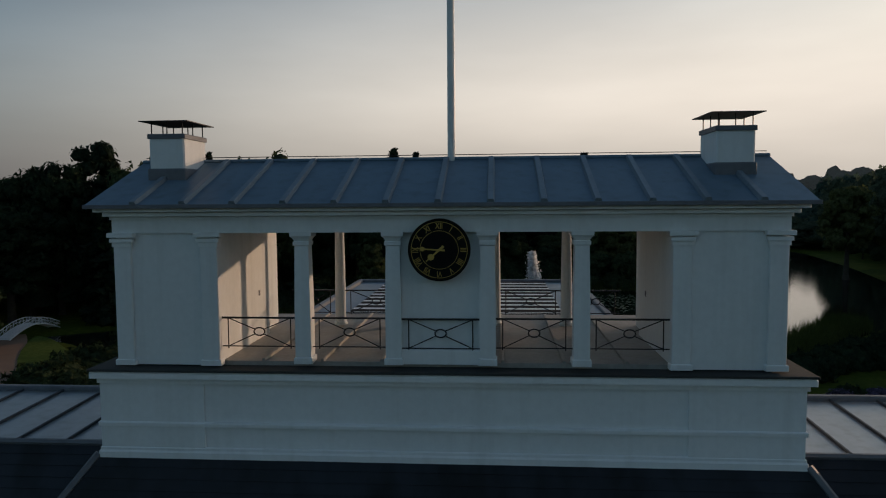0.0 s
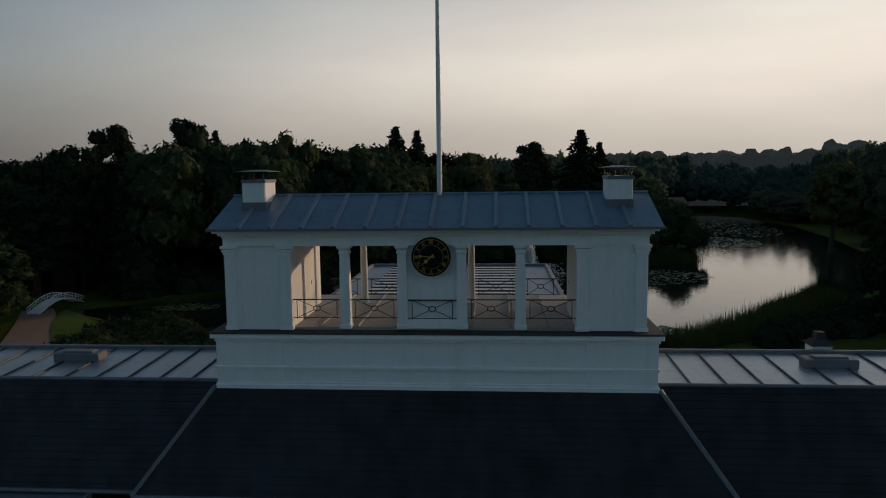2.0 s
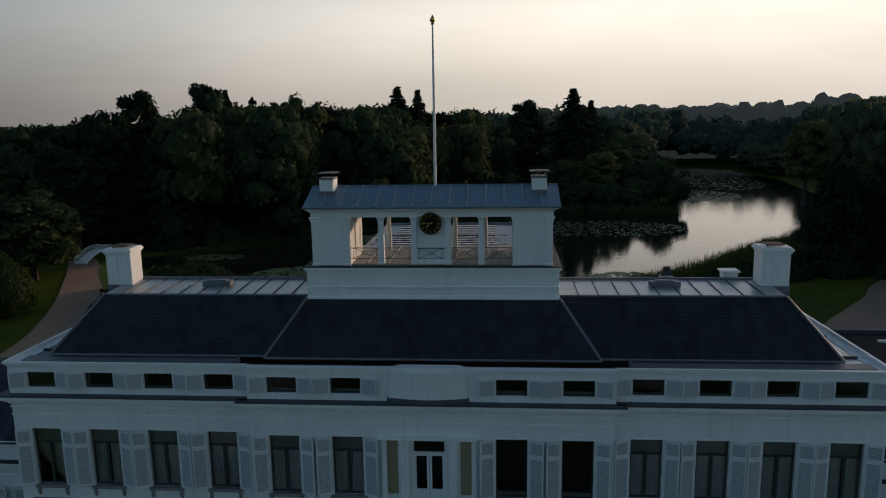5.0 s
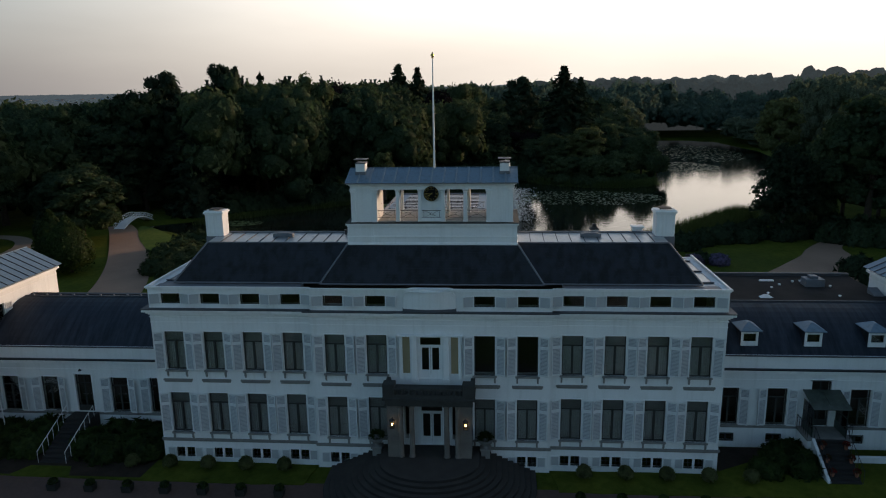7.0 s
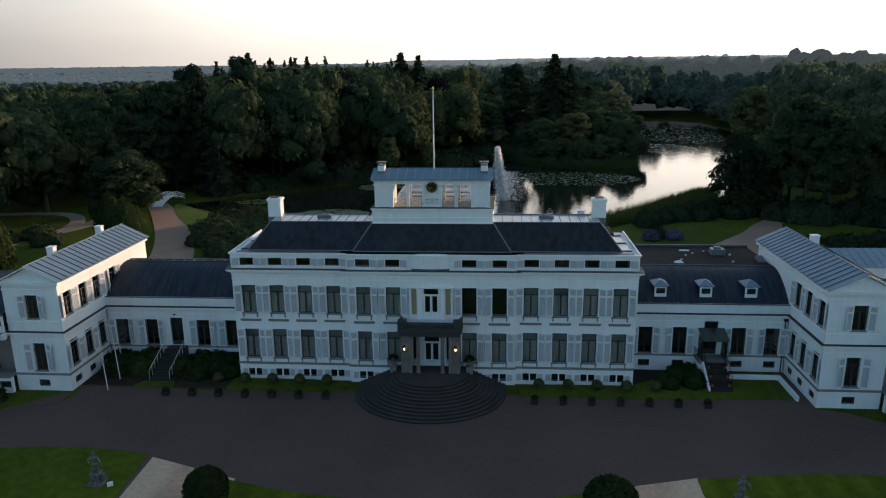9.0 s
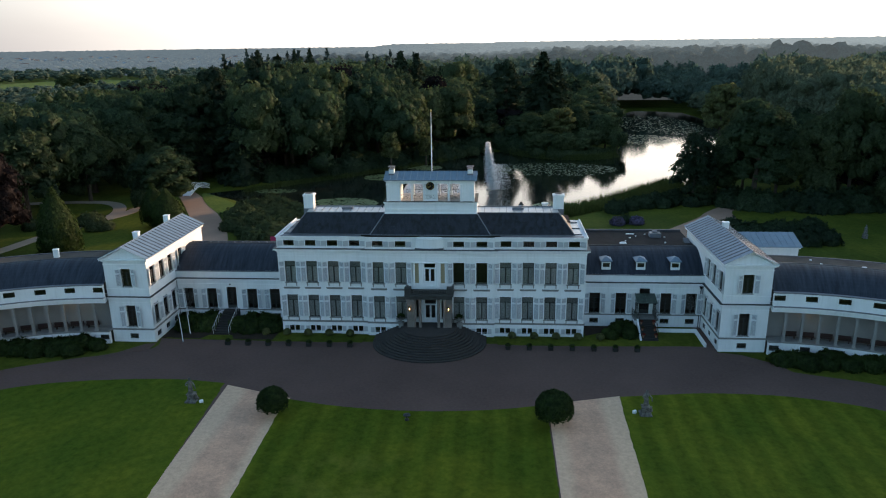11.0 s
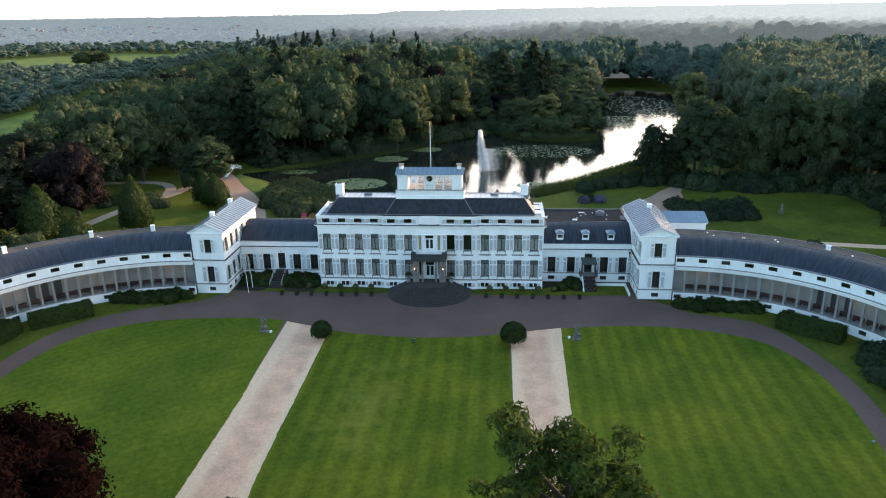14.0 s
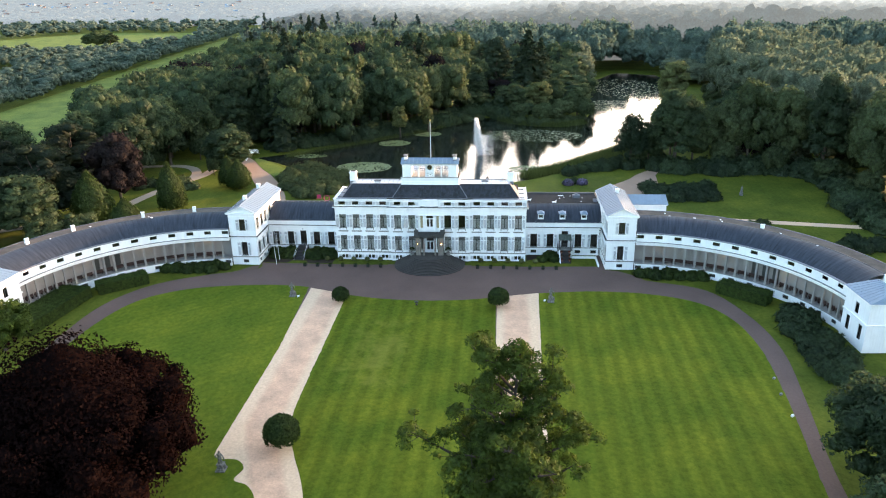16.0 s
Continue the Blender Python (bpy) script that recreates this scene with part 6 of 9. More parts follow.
def gallery(s):
    """Quarter-circle colonnaded wing from the pavilion to the end house."""
    G = thing("palace_curved_gallery", "curved white colonnaded gallery wing with dark slate roof", "building", group="curved galleries")
    cx, cy, R = s * 42.0, -35.5, 31.0

    def P(u, d, z):
        a = radians(u)
        return (cx + s * (R + d) * math.sin(a), cy + (R + d) * math.cos(a), z)

    A0, A1 = 1.2, 81.0
    grid = np.linspace(A0, A1, 45)

    def band(g, z0, z1, d0, d1):
        return g.rings([[P(u, d0, z0), P(u, d1, z0), P(u, d1, z1), P(u, d0, z1)] for u in grid])

    ang = [2.5 + 6.7 * k for k in range(12)]
    cuts = [A0] + [(p + q) / 2 for p, q in zip(ang, ang[1:])] + [A1]
    hb, g = math.degrees(0.6 / R), Geo()
    for u0, u1 in zip(cuts, cuts[1:]):
        mids = [a for a in ang if u0 < a - hb and a + hb < u1]
        edges = [u0, u1] if mids else list(np.linspace(u0, u1, 4))
        for v0, v1 in zip(edges, edges[1:]):
            holed(g, P, v0, v1, -0.3, 1.66, 0.4, [(a - hb, a + hb, 0.55, 1.3) for a in mids])
    part("plinth_wall", g, WHITE, G)
    part("plinth_inner", band(Geo(), -0.3, 1.6, 1.2, 1.3), ROOM, G)
    for a in ang:
        if a - hb > A0:
            window("low", G, pose(*P(a, 0, 0.55), 0, 0, -s * a))
    part("plinth_band", band(Geo(), 1.66, 1.84, -0.07, 0.5), STONE_GREY, G)
    part("gallery_floor", band(Geo(), 1.62, 1.78, 0.5, 2.4), STONE_GREY, G)
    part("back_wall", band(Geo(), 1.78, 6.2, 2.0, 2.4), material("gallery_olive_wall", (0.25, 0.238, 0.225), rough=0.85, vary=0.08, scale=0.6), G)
    part("gallery_ceiling", band(Geo(), 5.9, 6.0, 0.5, 2.0), WHITE, G)
    part("entablature", band(Geo(), 5.75, 6.2, 0.0, 0.5), WHITE, G)
    part("cornice", band(band(Geo(), 6.2, 6.32, -0.16, 0.5), 6.32, 6.48, -0.32, 0.5), WHITE_TRIM, G)
    part("cornice_lead", band(Geo(), 6.48, 6.54, -0.36, 0.5), LEAD, G)
    hw = math.degrees(0.68 / R)
    g = Geo()
    for u0, u1 in zip(cuts, cuts[1:]):
        mids = [a for a in ang if u0 < a - hw and a + hw < u1]
        edges = [u0, u1] if mids else list(np.linspace(u0, u1, 4))
        for v0, v1 in zip(edges, edges[1:]):
            holed(g, P, v0, v1, 6.54, 8.2, 0.4, [(a - hw, a + hw, 7.2, 7.92) for a in mids])
    part("attic_wall", g, WHITE, G)
    part("attic_coping", band(Geo(), 8.2, 8.32, -0.08, 0.45), LEAD, G)
    part("attic_inner", band(Geo(), 6.6, 8.2, 1.6, 1.7), ROOM, G)
    for a in ang:
        if a - hw > A0:
            window("wing_attic", G, pose(*P(a, 0, 7.2), 0, 0, -s * a))
    prof = belly(0.45, 8.3, 5.5, 10.45)
    g = Geo()
    for u, v in zip(grid, grid[1:]):
        for (d0, z0), (d1, z1) in zip(prof, prof[1:]):
            g.poly([P(u, d0, z0), P(v, d0, z0), P(v, d1, z1), P(u, d1, z1)])
    part("slate_slope", g, SLATE_GALLERY, G, smooth=True)
    part("roof_edge", band(Geo(), 10.35, 10.5, 5.45, 5.6), LEAD_DARK, G)
    part("rear_roof_edge", band(Geo(), 10.2, 10.48, 8.6, 8.9), LEAD_DARK, G)
    part("flat_roof", band(Geo(), 10.25, 10.4, 5.6, 8.6), GRAVEL_ROOF, G)
    part("rear_wall", band(Geo(), -0.3, 10.2, 8.4, 8.8), WHITE, G)
    pil = Geo().rings([[(x * w, y * w, z) for x, y in ((-1, -1), (1, -1), (1, 1), (-1, 1))] for w, z in ((0.22, 0), (0.22, 0.15), (0.16, 0.2), (0.16, 3.62), (0.22, 3.67), (0.22, 3.91))])
    pil_mesh = pil.mesh("pillar", material("gallery_pillar_stone", (0.24, 0.235, 0.225), rough=0.8, vary=0.1))
    bench = Geo().box(-0.85, 0.85, -0.05, 0.05, 0.3, 0.95).box(-0.85, 0.85, -0.25, 0.2, 0.45, 0.52).box(-0.66, -0.6, -0.2, 0.2, 0, 0.45).box(0.6, 0.66, -0.2, 0.2, 0, 0.45).mesh("bench", material("dark_red_bench_wood", (0.045, 0.022, 0.018), rough=0.6, vary=0.2))
    door = Geo().box(-0.5, 0.5, -0.03, 0.03, 0, 3.6).box(-0.6, -0.5, -0.06, 0.06, 0, 3.7).box(0.5, 0.6, -0.06, 0.06, 0, 3.7).mesh("dark_doorway", SASH)
    lamp = Geo().lathe([(0.02, 0.0), (0.13, 0.03), (0.13, 0.12), (0.02, 0.2)], 0, 0, 8).mesh("ceiling_lamp", glow_material("gallery_lamp_glow", (1.0, 0.62, 0.3), 7.0))
    for k in range(22):
        a = 4.4 + 3.62 * k
        share("pillar", pil_mesh, G, pose(*P(a, 0.26, 1.84), 0, 0, -s * a))
        if k < 21:
            m = a + 1.81
            share("bench", bench, G, pose(*P(m, 1.45, 1.78), 0, 0, -s * m))
            if k % 6 == 1:
                share("ceiling_lamp", lamp, G, pose(*P(m, 1.1, 5.69)))
            if k in (10, 11, 12):
                share("dark_doorway", door, G, pose(*P(m, 1.94, 1.78), 0, 0, -s * m))
    for a in (15.0, 31.0, 52.0, 66.0) if s < 0 else (40.0,):
        x, y, z = P(a, 6.6, 10.2)
        ob = chimney(G, -0.34, 0.34, -0.26, 0.26, 0.0, 1.3 if s < 0 else 0.9, "chimney", "flat")
        ob.matrix_basis = pose(x, y, z, 0, 0, -s * a)
    for a in (11.0, 12.4, 20.0, 27.5, 28.3, 46.0, 58.0) if s > 0 else (28.6, 29.4, 47.0, 60.0):
        x, y, z = P(a, 6.2 + 1.1 * math.sin(a * 3), 10.28)
        part("roof_vent", Geo().cbox(x - 0.28, x + 0.28, y - 0.18, y + 0.18, z, z + 0.22, 0.05) if a in (20.0, 28.6) else Geo().lathe([(0.1, 0), (0.1, 0.15), (0.17, 0.16), (0.17, 0.22), (0.04, 0.28)], x, y, 8, z), WHITE_TRIM, G)
    # end house
    H = thing("gallery_end_house", "small white two-storey house with hipped zinc roof", "building", group="gallery end houses")
    M = pose(*P(87.0, -0.6, 0), 0, 0, -s * 87.0)
    H.matrix_basis = M
    wl = straight(-3.6, 0, 1, 0)
    part("front_wall", holed(Geo(), wl, 0, 7.2, -0.3, 8.6, 0.4, [(1.2, 2.3, 1.6, 4.2), (4.9, 6.0, 1.6, 4.2), (3.05, 4.15, 5.4, 7.3)]), WHITE, H)
    part("wall", Geo().box(-3.6, -3.2, 0.4, 8.0, -0.3, 8.6).box(3.2, 3.6, 0.4, 8.0, -0.3, 8.6).box(-3.2, 3.2, 7.6, 8.0, -0.3, 8.6), WHITE, H)
    part("room_wall", Geo().box(-3.1, 3.1, 1.8, 1.9, 0, 8.4), ROOM, H)
    part("cornice", Geo().cbox(-3.75, 3.75, -0.18, 8.15, 4.75, 4.95, 0.03).cbox(-3.95, 3.95, -0.35, 8.3, 8.45, 8.7, 0.04), WHITE_TRIM, H)
    for x, z, hh in ((-1.85, 1.6, 2.6), (1.85, 1.6, 2.6), (0, 5.4, 1.9)):
        wob = part("window", Geo().box(x - 0.55, x - 0.48, 0.12, 0.2, z, z + hh).box(x + 0.48, x + 0.55, 0.12, 0.2, z, z + hh).box(x - 0.04, x + 0.04, 0.12, 0.2, z, z + hh).box(x - 0.48, x + 0.48, 0.12, 0.2, z + hh - 0.08, z + hh), SASH, H)
        part("pane", Geo().box(x - 0.48, x + 0.48, 0.15, 0.16, z, z + hh), GLASS, wob).visible_shadow = False
    sheet_roof(H, (-4.0, -0.4, 8.7), (4.0, -0.4, 8.7), (2.6, 4.0, 10.2), (-2.6, 4.0, 10.2), 9)
    sheet_roof(H, (4.0, 8.4, 8.7), (-4.0, 8.4, 8.7), (-2.6, 4.0, 10.2), (2.6, 4.0, 10.2), 9)
    for q in (-1, 1):
        part("hip_sheet", Geo().poly([(q * 4.0, -0.4, 8.72), (q * 4.0, 8.4, 8.72), (q * 2.6, 4.0, 10.22)]), ZINC, H)
    chimney(H, -2.2, -1.4, 4.6, 5.3, 9.2, 11.2, "chimney", "flat")


for side in (-1, 1):
    link_block(side)
    pavilion(side)
    gallery(side)

annex = thing("rear_annex", "low white annex with a blue-grey zinc roof", "building")
part("wall", Geo().box(42.6, 51.8, 11.6, 18.6, -0.3, 9.45), WHITE, annex)
part("cornice", Geo().cbox(42.5, 52.0, 11.4, 18.8, 9.25, 9.5, 0.03), WHITE_TRIM, annex)
sheet_roof(annex, (42.3, 11.2, 9.5), (52.2, 11.2, 9.5), (52.2, 15.1, 10.75), (42.3, 15.1, 10.75), 11)
sheet_roof(annex, (52.2, 19.0, 9.5), (42.3, 19.0, 9.5), (42.3, 15.1, 10.75), (52.2, 15.1, 10.75), 11)
part("gable", Geo().rings([[(x, 11.4, 9.5), (x, 18.8, 9.5), (x, 15.1, 10.7)] for x in (42.6, 51.8)]), WHITE, annex)

# ---------------------------------------------------------------- land and water
LAKE = [(-71, 96), (-58, 104), (-45, 113), (-30, 127), (-18, 140), (-5, 157), (3, 172), (12, 173), (16, 167), (26, 156), (40, 153), (50, 160), (57, 185), (59, 205), (62, 240), (72, 295), (88, 330), (112, 322), (115, 262), (106, 209), (97, 172), (86, 141), (64, 109), (45, 90), (33, 78), (23, 69), (8, 62), (-12, 60), (-30, 64), (-42, 72), (-53, 83), (-62, 91)]


def inside(poly, x, y):
    """Signed distance to a polygon, negative within; x and y are arrays."""
    p = np.array(poly, float)
    d = np.full(x.shape, 1e9)
    ins = np.zeros(x.shape, bool)
    for (x0, y0), (x1, y1) in zip(p, np.roll(p, -1, 0)):
        ex, ey = x1 - x0, y1 - y0
        t = np.clip(((x - x0) * ex + (y - y0) * ey) / (ex * ex + ey * ey), 0, 1)
        d = np.minimum(d, np.hypot(x - x0 - t * ex, y - y0 - t * ey))
        c = ((y0 > y) != (y1 > y)) & (x < ex * (y - y0) / (ey if ey else 1e-9) + x0)
        ins ^= c
    return np.where(ins, -d, d)


def axis(near0, near1, step, far0, far1):
    a = list(np.arange(near0, near1 + step, step))
    v, q = near1, step
    while v < far1:
        q *= 1.25
        v += q
        a.append(min(v, far1))
    v, q = near0, step
    while v > far0:
        q *= 1.25
        v -= q
        a.insert(0, max(v, far0))
    return np.array(a)


gx, gy = axis(-110, 130, 2.5, -6000, 6000), axis(-110, 300, 2.5, -2500, 7000)
X, Y = np.meshgrid(gx, gy)
sd = inside(LAKE, X, Y)
Z = np.where(sd < 3, -2.2 * np.clip((3 - sd) / 9, 0, 1), 0.0)
Z += 0.25 * np.sin(X * 0.031) * np.cos(Y * 0.027) * np.clip((Y - 120) / 60, 0, 1) * (sd > 6)
Z += np.clip((np.hypot(X, Y) - 1500) / 5000, 0, 1) * 22
ny, nx = X.shape
idx = np.arange(nx * ny).reshape(ny, nx)
faces = np.stack([idx[:-1, :-1], idx[:-1, 1:], idx[1:, 1:], idx[1:, :-1]], -1).reshape(-1, 4)


def array_mesh(name, verts, faces, mat, smooth=False):
    """A mesh from arrays of vertices and of faces with equal corner counts."""
    me = bpy.data.meshes.new(name)
    k = faces.shape[1]
    me.vertices.add(len(verts))
    me.vertices.foreach_set("co", np.asarray(verts, np.float32).ravel())
    me.loops.add(faces.size)
    me.loops.foreach_set("vertex_index", np.asarray(faces, np.int32).ravel())
    me.polygons.add(len(faces))
    me.polygons.foreach_set("loop_start", np.arange(0, faces.size, k, dtype=np.int32))
    me.update(calc_edges=True)
    me.materials.append(mat)
    if smooth:
        me.shade_smooth()
    return me


ground = tagged(new("ground", array_mesh("ground", np.stack([X, Y, Z], -1).reshape(-1, 3), faces, GRASS, True)), "park grass ground reaching to the horizon", "ground", kind="structure")
water = plain("pond_water", Geo().poly([(-120, 40, -0.6), (150, 40, -0.6), (150, 350, -0.6), (-120, 350, -0.6)]), WATER, "still dark pond reflecting the evening sky", "water", kind="structure")


def smooth_line(pts, n=8, closed=False):
    """Catmull-Rom through the points."""
    p = [Vector((*q, 0)) for q in pts]
    out = []
    m = len(p)
    for i in range(m if closed else m - 1):
        a, b, c, d = (p[(i + k) % m] if closed else p[min(max(i + k, 0), m - 1)] for k in (-1, 0, 1, 2))
        for k in range(n):
            t = k / n
            q = 0.5 * (2 * b + (c - a) * t + (2 * a - 5 * b + 4 * c - d) * t * t + (3 * b - a - 3 * c + d) * t ** 3)
            out.append((q.x, q.y))
    if not closed:
        out.append((p[-1].x, p[-1].y))
    return out


def slab(name, pts, z, mat, label, category, thick=0.12, bevel=0.06):
    """A flat sheet with a low edge, filled from its outline; lawns have a slightly ragged cut edge."""
    if category == "lawn":
        rg, fine = random.Random(len(pts)), []
        for (ax, ay), (bx, by) in zip(pts, pts[1:] + pts[:1]):
            d = math.hypot(bx - ax, by - ay)
            n = max(1, min(120, int(d / 0.6)))
            fine += [(ax + (bx - ax) * k / n + (rg.gauss(0, 0.035) if k else 0), ay + (by - ay) * k / n + (rg.gauss(0, 0.03) if k else 0)) for k in range(n)]
        pts = fine
    bm = bmesh.new()
    vs = [bm.verts.new((x, y, z)) for x, y in pts]
    es = [bm.edges.new((a, b)) for a, b in zip(vs, vs[1:] + vs[:1])]
    bmesh.ops.triangle_fill(bm, edges=es, use_beauty=True)
    low = [bm.verts.new((x, y, z - thick)) for x, y in pts]
    n = len(pts)
    for k in range(n):
        bm.faces.new((vs[k], vs[(k + 1) % n], low[(k + 1) % n], low[k]))
    bmesh.ops.recalc_face_normals(bm, faces=bm.faces)
    me = bpy.data.meshes.new(name)
    bm.to_mesh(me)
    bm.free()
    me.materials.append(mat)
    return tagged(new(name, me), label, category, kind="structure")


def ribbon(name, pts, width, z, mat, label, category, n=8):
    """A path of even or changing width along a smooth line."""
    line = smooth_line(pts, n)
    g = Geo()
    w = width if callable(width) else (lambda t: width)
    sides = []
    for i, (x, y) in enumerate(line):
        a, b = line[max(i - 1, 0)], line[min(i + 1, len(line) - 1)]
        d = Vector((b[0] - a[0], b[1] - a[1], 0)).normalized()
        h = w(i / (len(line) - 1)) / 2
        sides.append(((x - d.y * h, y + d.x * h), (x + d.y * h, y - d.x * h)))
    pts2 = [a for a, b in sides] + [b for a, b in reversed(sides)]
    return slab(name, pts2, z, mat, label, category)


left_edge = [(-57.6, -172), (-58.0, -100), (-58.2, -74), (-58.6, -60), (-58.3, -43.5), (-57.2, -30.5), (-54.2, -22.6), (-48.0, -17.7), (-40, -15.4), (-30, -14.5), (-23.0, -15.2)]
court = smooth_line([(-62.5, -172), (-62.4, -100), (-62.2, -74), (-62.0, -60), (-61.4, -44), (-61.0, -28), (-58.0, -19.2), (-53.0, -13.6), (-45.0, -9.4), (-36.6, -6.2), (-36.6, -2.5)], 6) + [(-32.5, -2.4), (-20.5, -2.6), (20.5, -2.6), (27.5, -2.4), (36.5, -2.4)] + smooth_line([(36.6, -2.5), (36.8, -6.2), (44.0, -9.4), (54.7, -13.9), (59.3, -25.0), (60.5, -37.2), (58.4, -52), (55.9, -66), (54.9, -76), (54.2, -95), (53.6, -172)], 6)
slab("forecourt_drive", court, 0.035, ASPHALT, "dark brown paved forecourt and curved drive", "drive")
lw = smooth_line(left_edge, 6)
slab("lawn_west", lw + [(-21.7, -40), (-21.8, -66.5)] + smooth_line([(-21.8, -68.6), (-20.4, -69.3), (-18.4, -69.4), (-17.0, -71.0), (-17.5, -73.2), (-15.4, -74.2), (-13.6, -77), (-13.0, -82), (-12.8, -92)], 5) + [(-12.5, -172)], 0.075, LAWN_WEST, "mown green lawn beside the gravel walk", "lawn")
rw = smooth_line([(22.4, -16.5), (33, -15.2), (43.5, -16.1), (51.9, -19.8), (56.0, -26.8), (57.2, -36.2), (56.5, -46.5), (55.3, -56.5), (53.5, -68.2), (52.4, -78), (51.7, -96), (51.0, -172)], 6)
slab("lawn_east", rw + [(21.3, -172), (21.3, -60), (21.5, -46)], 0.075, LAWN_SIDE, "striped mown green lawn in front of the palace", "lawn")
mid = smooth_line([(-14.7, -18.6), (-8, -20.1), (0, -20.7), (8, -20.1), (14.2, -18.7)], 6) + [(14.3, -60), (14.3, -172)] + smooth_line([(-5.0, -172), (-5.3, -120), (-5.6, -96), (-6.0, -84), (-8.6, -74.5), (-11.6, -67.5), (-14.0, -60), (-14.45, -40)], 5)
slab("lawn_middle", mid, 0.075, LAWN, "striped mown green lawn between two gravel walks", "lawn")
slab("gravel_walk_west", [(-22.5, -15.6), (-14.3, -18.4), (-14.2, -40), (-13.8, -60), (-11.3, -67.5), (-8.3, -74.5), (-5.7, -84), (-5.3, -96), (-5.0, -120), (-4.7, -172), (-12.7, -172), (-13.2, -82), (-13.8, -77), (-15.6, -74.4), (-17.8, -73.6), (-17.2, -71.0), (-18.6, -69.6), (-21.6, -69.4), (-22.0, -66), (-21.9, -40)], 0.055, GRAVEL_WEST, "pale pinkish gravel walk", "path")
slab("gravel_walk_east", [(14.4, -18.5), (22.5, -16.3), (21.7, -46), (21.5, -60), (21.5, -172), (14.3, -172), (14.3, -60)], 0.055, GRAVEL_EAST, "pale pinkish gravel walk", "path")
slab("bed_grass_west", [(-36.0, -2.6), (-20.6, -2.9), (-9.0, -2.9), (-8.6, -0.2), (-20.3, 0.2), (-20.6, 4.0), (-36.6, 4.0)], 0.07, GRASS, "narrow grass border along the house front", "lawn")
slab("bed_grass_east", [(35.3, -2.3), (20.6, -2.9), (9.0, -2.9), (8.6, -0.2), (20.3, 0.2), (20.6, 4.0), (35.3, 4.0)], 0.07, GRASS, "narrow grass border along the house front", "lawn")
SOIL = material("dark_bed_soil", (0.040, 0.031, 0.024), rough=0.95, spec=0.1, vary=0.25, scale=0.8, fine=8.0, bump=0.6)
slab("bed_soil_west", [(-36.6, -2.3), (-31.2, -2.5), (-30.4, -1.2), (-27.2, -1.2), (-26.6, -2.5), (-21.2, -2.5), (-20.7, 4.0), (-36.6, 4.0)], 0.085, SOIL, "dark planted soil below the link wing", "flower bed")
slab("bed_soil_east", [(27.4, 2.6), (24.0, 2.2), (20.7, 0.4), (20.7, 4.0), (27.4, 4.0)], 0.085, SOIL, "dark planted soil below the link wing", "flower bed")
slab("area_paving_east", [(35.8, -2.6), (36.6, -6.35), (44.0, -9.45), (42.6, -7.2), (39.4, -4.75), (37.6, -4.3), (36.75, -4.2), (36.75, 4.1), (35.8, 4.1)], 0.042, ASPHALT, "dark paving round the pavilion corner", "paving")
slab("area_paving_west", [(-36.6, -2.6), (-36.7, -4.25), (-37.9, -4.5), (-40.2, -7.2), (-43.0, -9.0), (-36.6, -6.3)], 0.042, ASPHALT, "dark paving round the pavilion corner", "paving")
ribbon("sand_path_west", [(-48, 40), (-50.5, 49), (-56.5, 62.5), (-65, 78), (-71, 88), (-75, 94)], lambda t: 8.0 - 3.4 * t, 0.06, PATHSAND, "winding pinkish sand path to the footbridge", "path")
ribbon("park_path_west", [(-79, 77), (-79.5, 70), (-82, 63), (-85, 55), (-87, 46), (-89, 36), (-95, 26), (-110, 16)], 3.2, 0.05, PATHGREY, "winding pale park path", "path")
ribbon("park_path_turn", [(-81, 65.5), (-83, 74), (-88, 80.5), (-96, 82.5), (-112, 80)], 3.0, 0.055, PATHGREY, "pale park path bending below the trees", "path")
slab("park_path_east", smooth_line([(36, 40), (41.4, 52.8), (48.3, 61.5), (53.8, 68.1), (57.5, 74), (66, 84)], 6) + smooth_line([(71, 84), (63.5, 75), (62, 68), (60.5, 60), (55, 50), (50, 40)], 6), 0.045, PATHSAND, "pale sand path widening towards the trees", "path")
ribbon("park_path_far_east", [(58, 31), (77, 28.8), (106, 24.2), (150, 18)], 2.6, 0.04, GRAVEL, "pale path across the side lawn", "path")
ribbon("shore_grass", [(-75, 110.5), (-66, 116), (-53, 124.5)], 4.5, 0.12, GRASS, "strip of grass on the far bank", "lawn")
# takes the brighter meadow grass: sunlight put into its colour
slab("knoll_grass", smooth_line([(-70, 93), (-66.5, 91.5), (-61, 86), (-55.5, 79.5), (-53, 73), (-55, 68.5), (-60.5, 75.5), (-65.5, 83.5)], 5, True), 0.10, FIELD, "grass slope by the footbridge, coloured as if sunlit", "lawn")
meadow = smooth_line([(-120, 20), (-160, 30), (-215, 120), (-229, 192), (-248, 331), (-270, 468), (-304, 773), (-330, 900)], 5) + smooth_line([(-290, 900), (-262, 760), (-212, 560), (-164, 330), (-140, 172), (-143, 120), (-128, 81), (-118, 60)], 5)
slab("meadow_strip", meadow, 0.3, FIELD, "long strip of meadow between the woods", "meadow")
FIELDS = [[(-590, 620), (-520, 790), (-370, 770), (-325, 610), (-335, 490), (-430, 475)], [(-345, 365), (-395, 345), (-345, 310), (-312, 318)], [(-640, 990), (-603, 1050), (-492, 1150), (-415, 965)], [(-520, 1340), (-500, 1540), (-400, 1500), (-440, 1340)]]
for q in FIELDS:
    slab("meadow_far", q, 0.4, FIELD, "distant bright meadow framed by trees", "meadow")

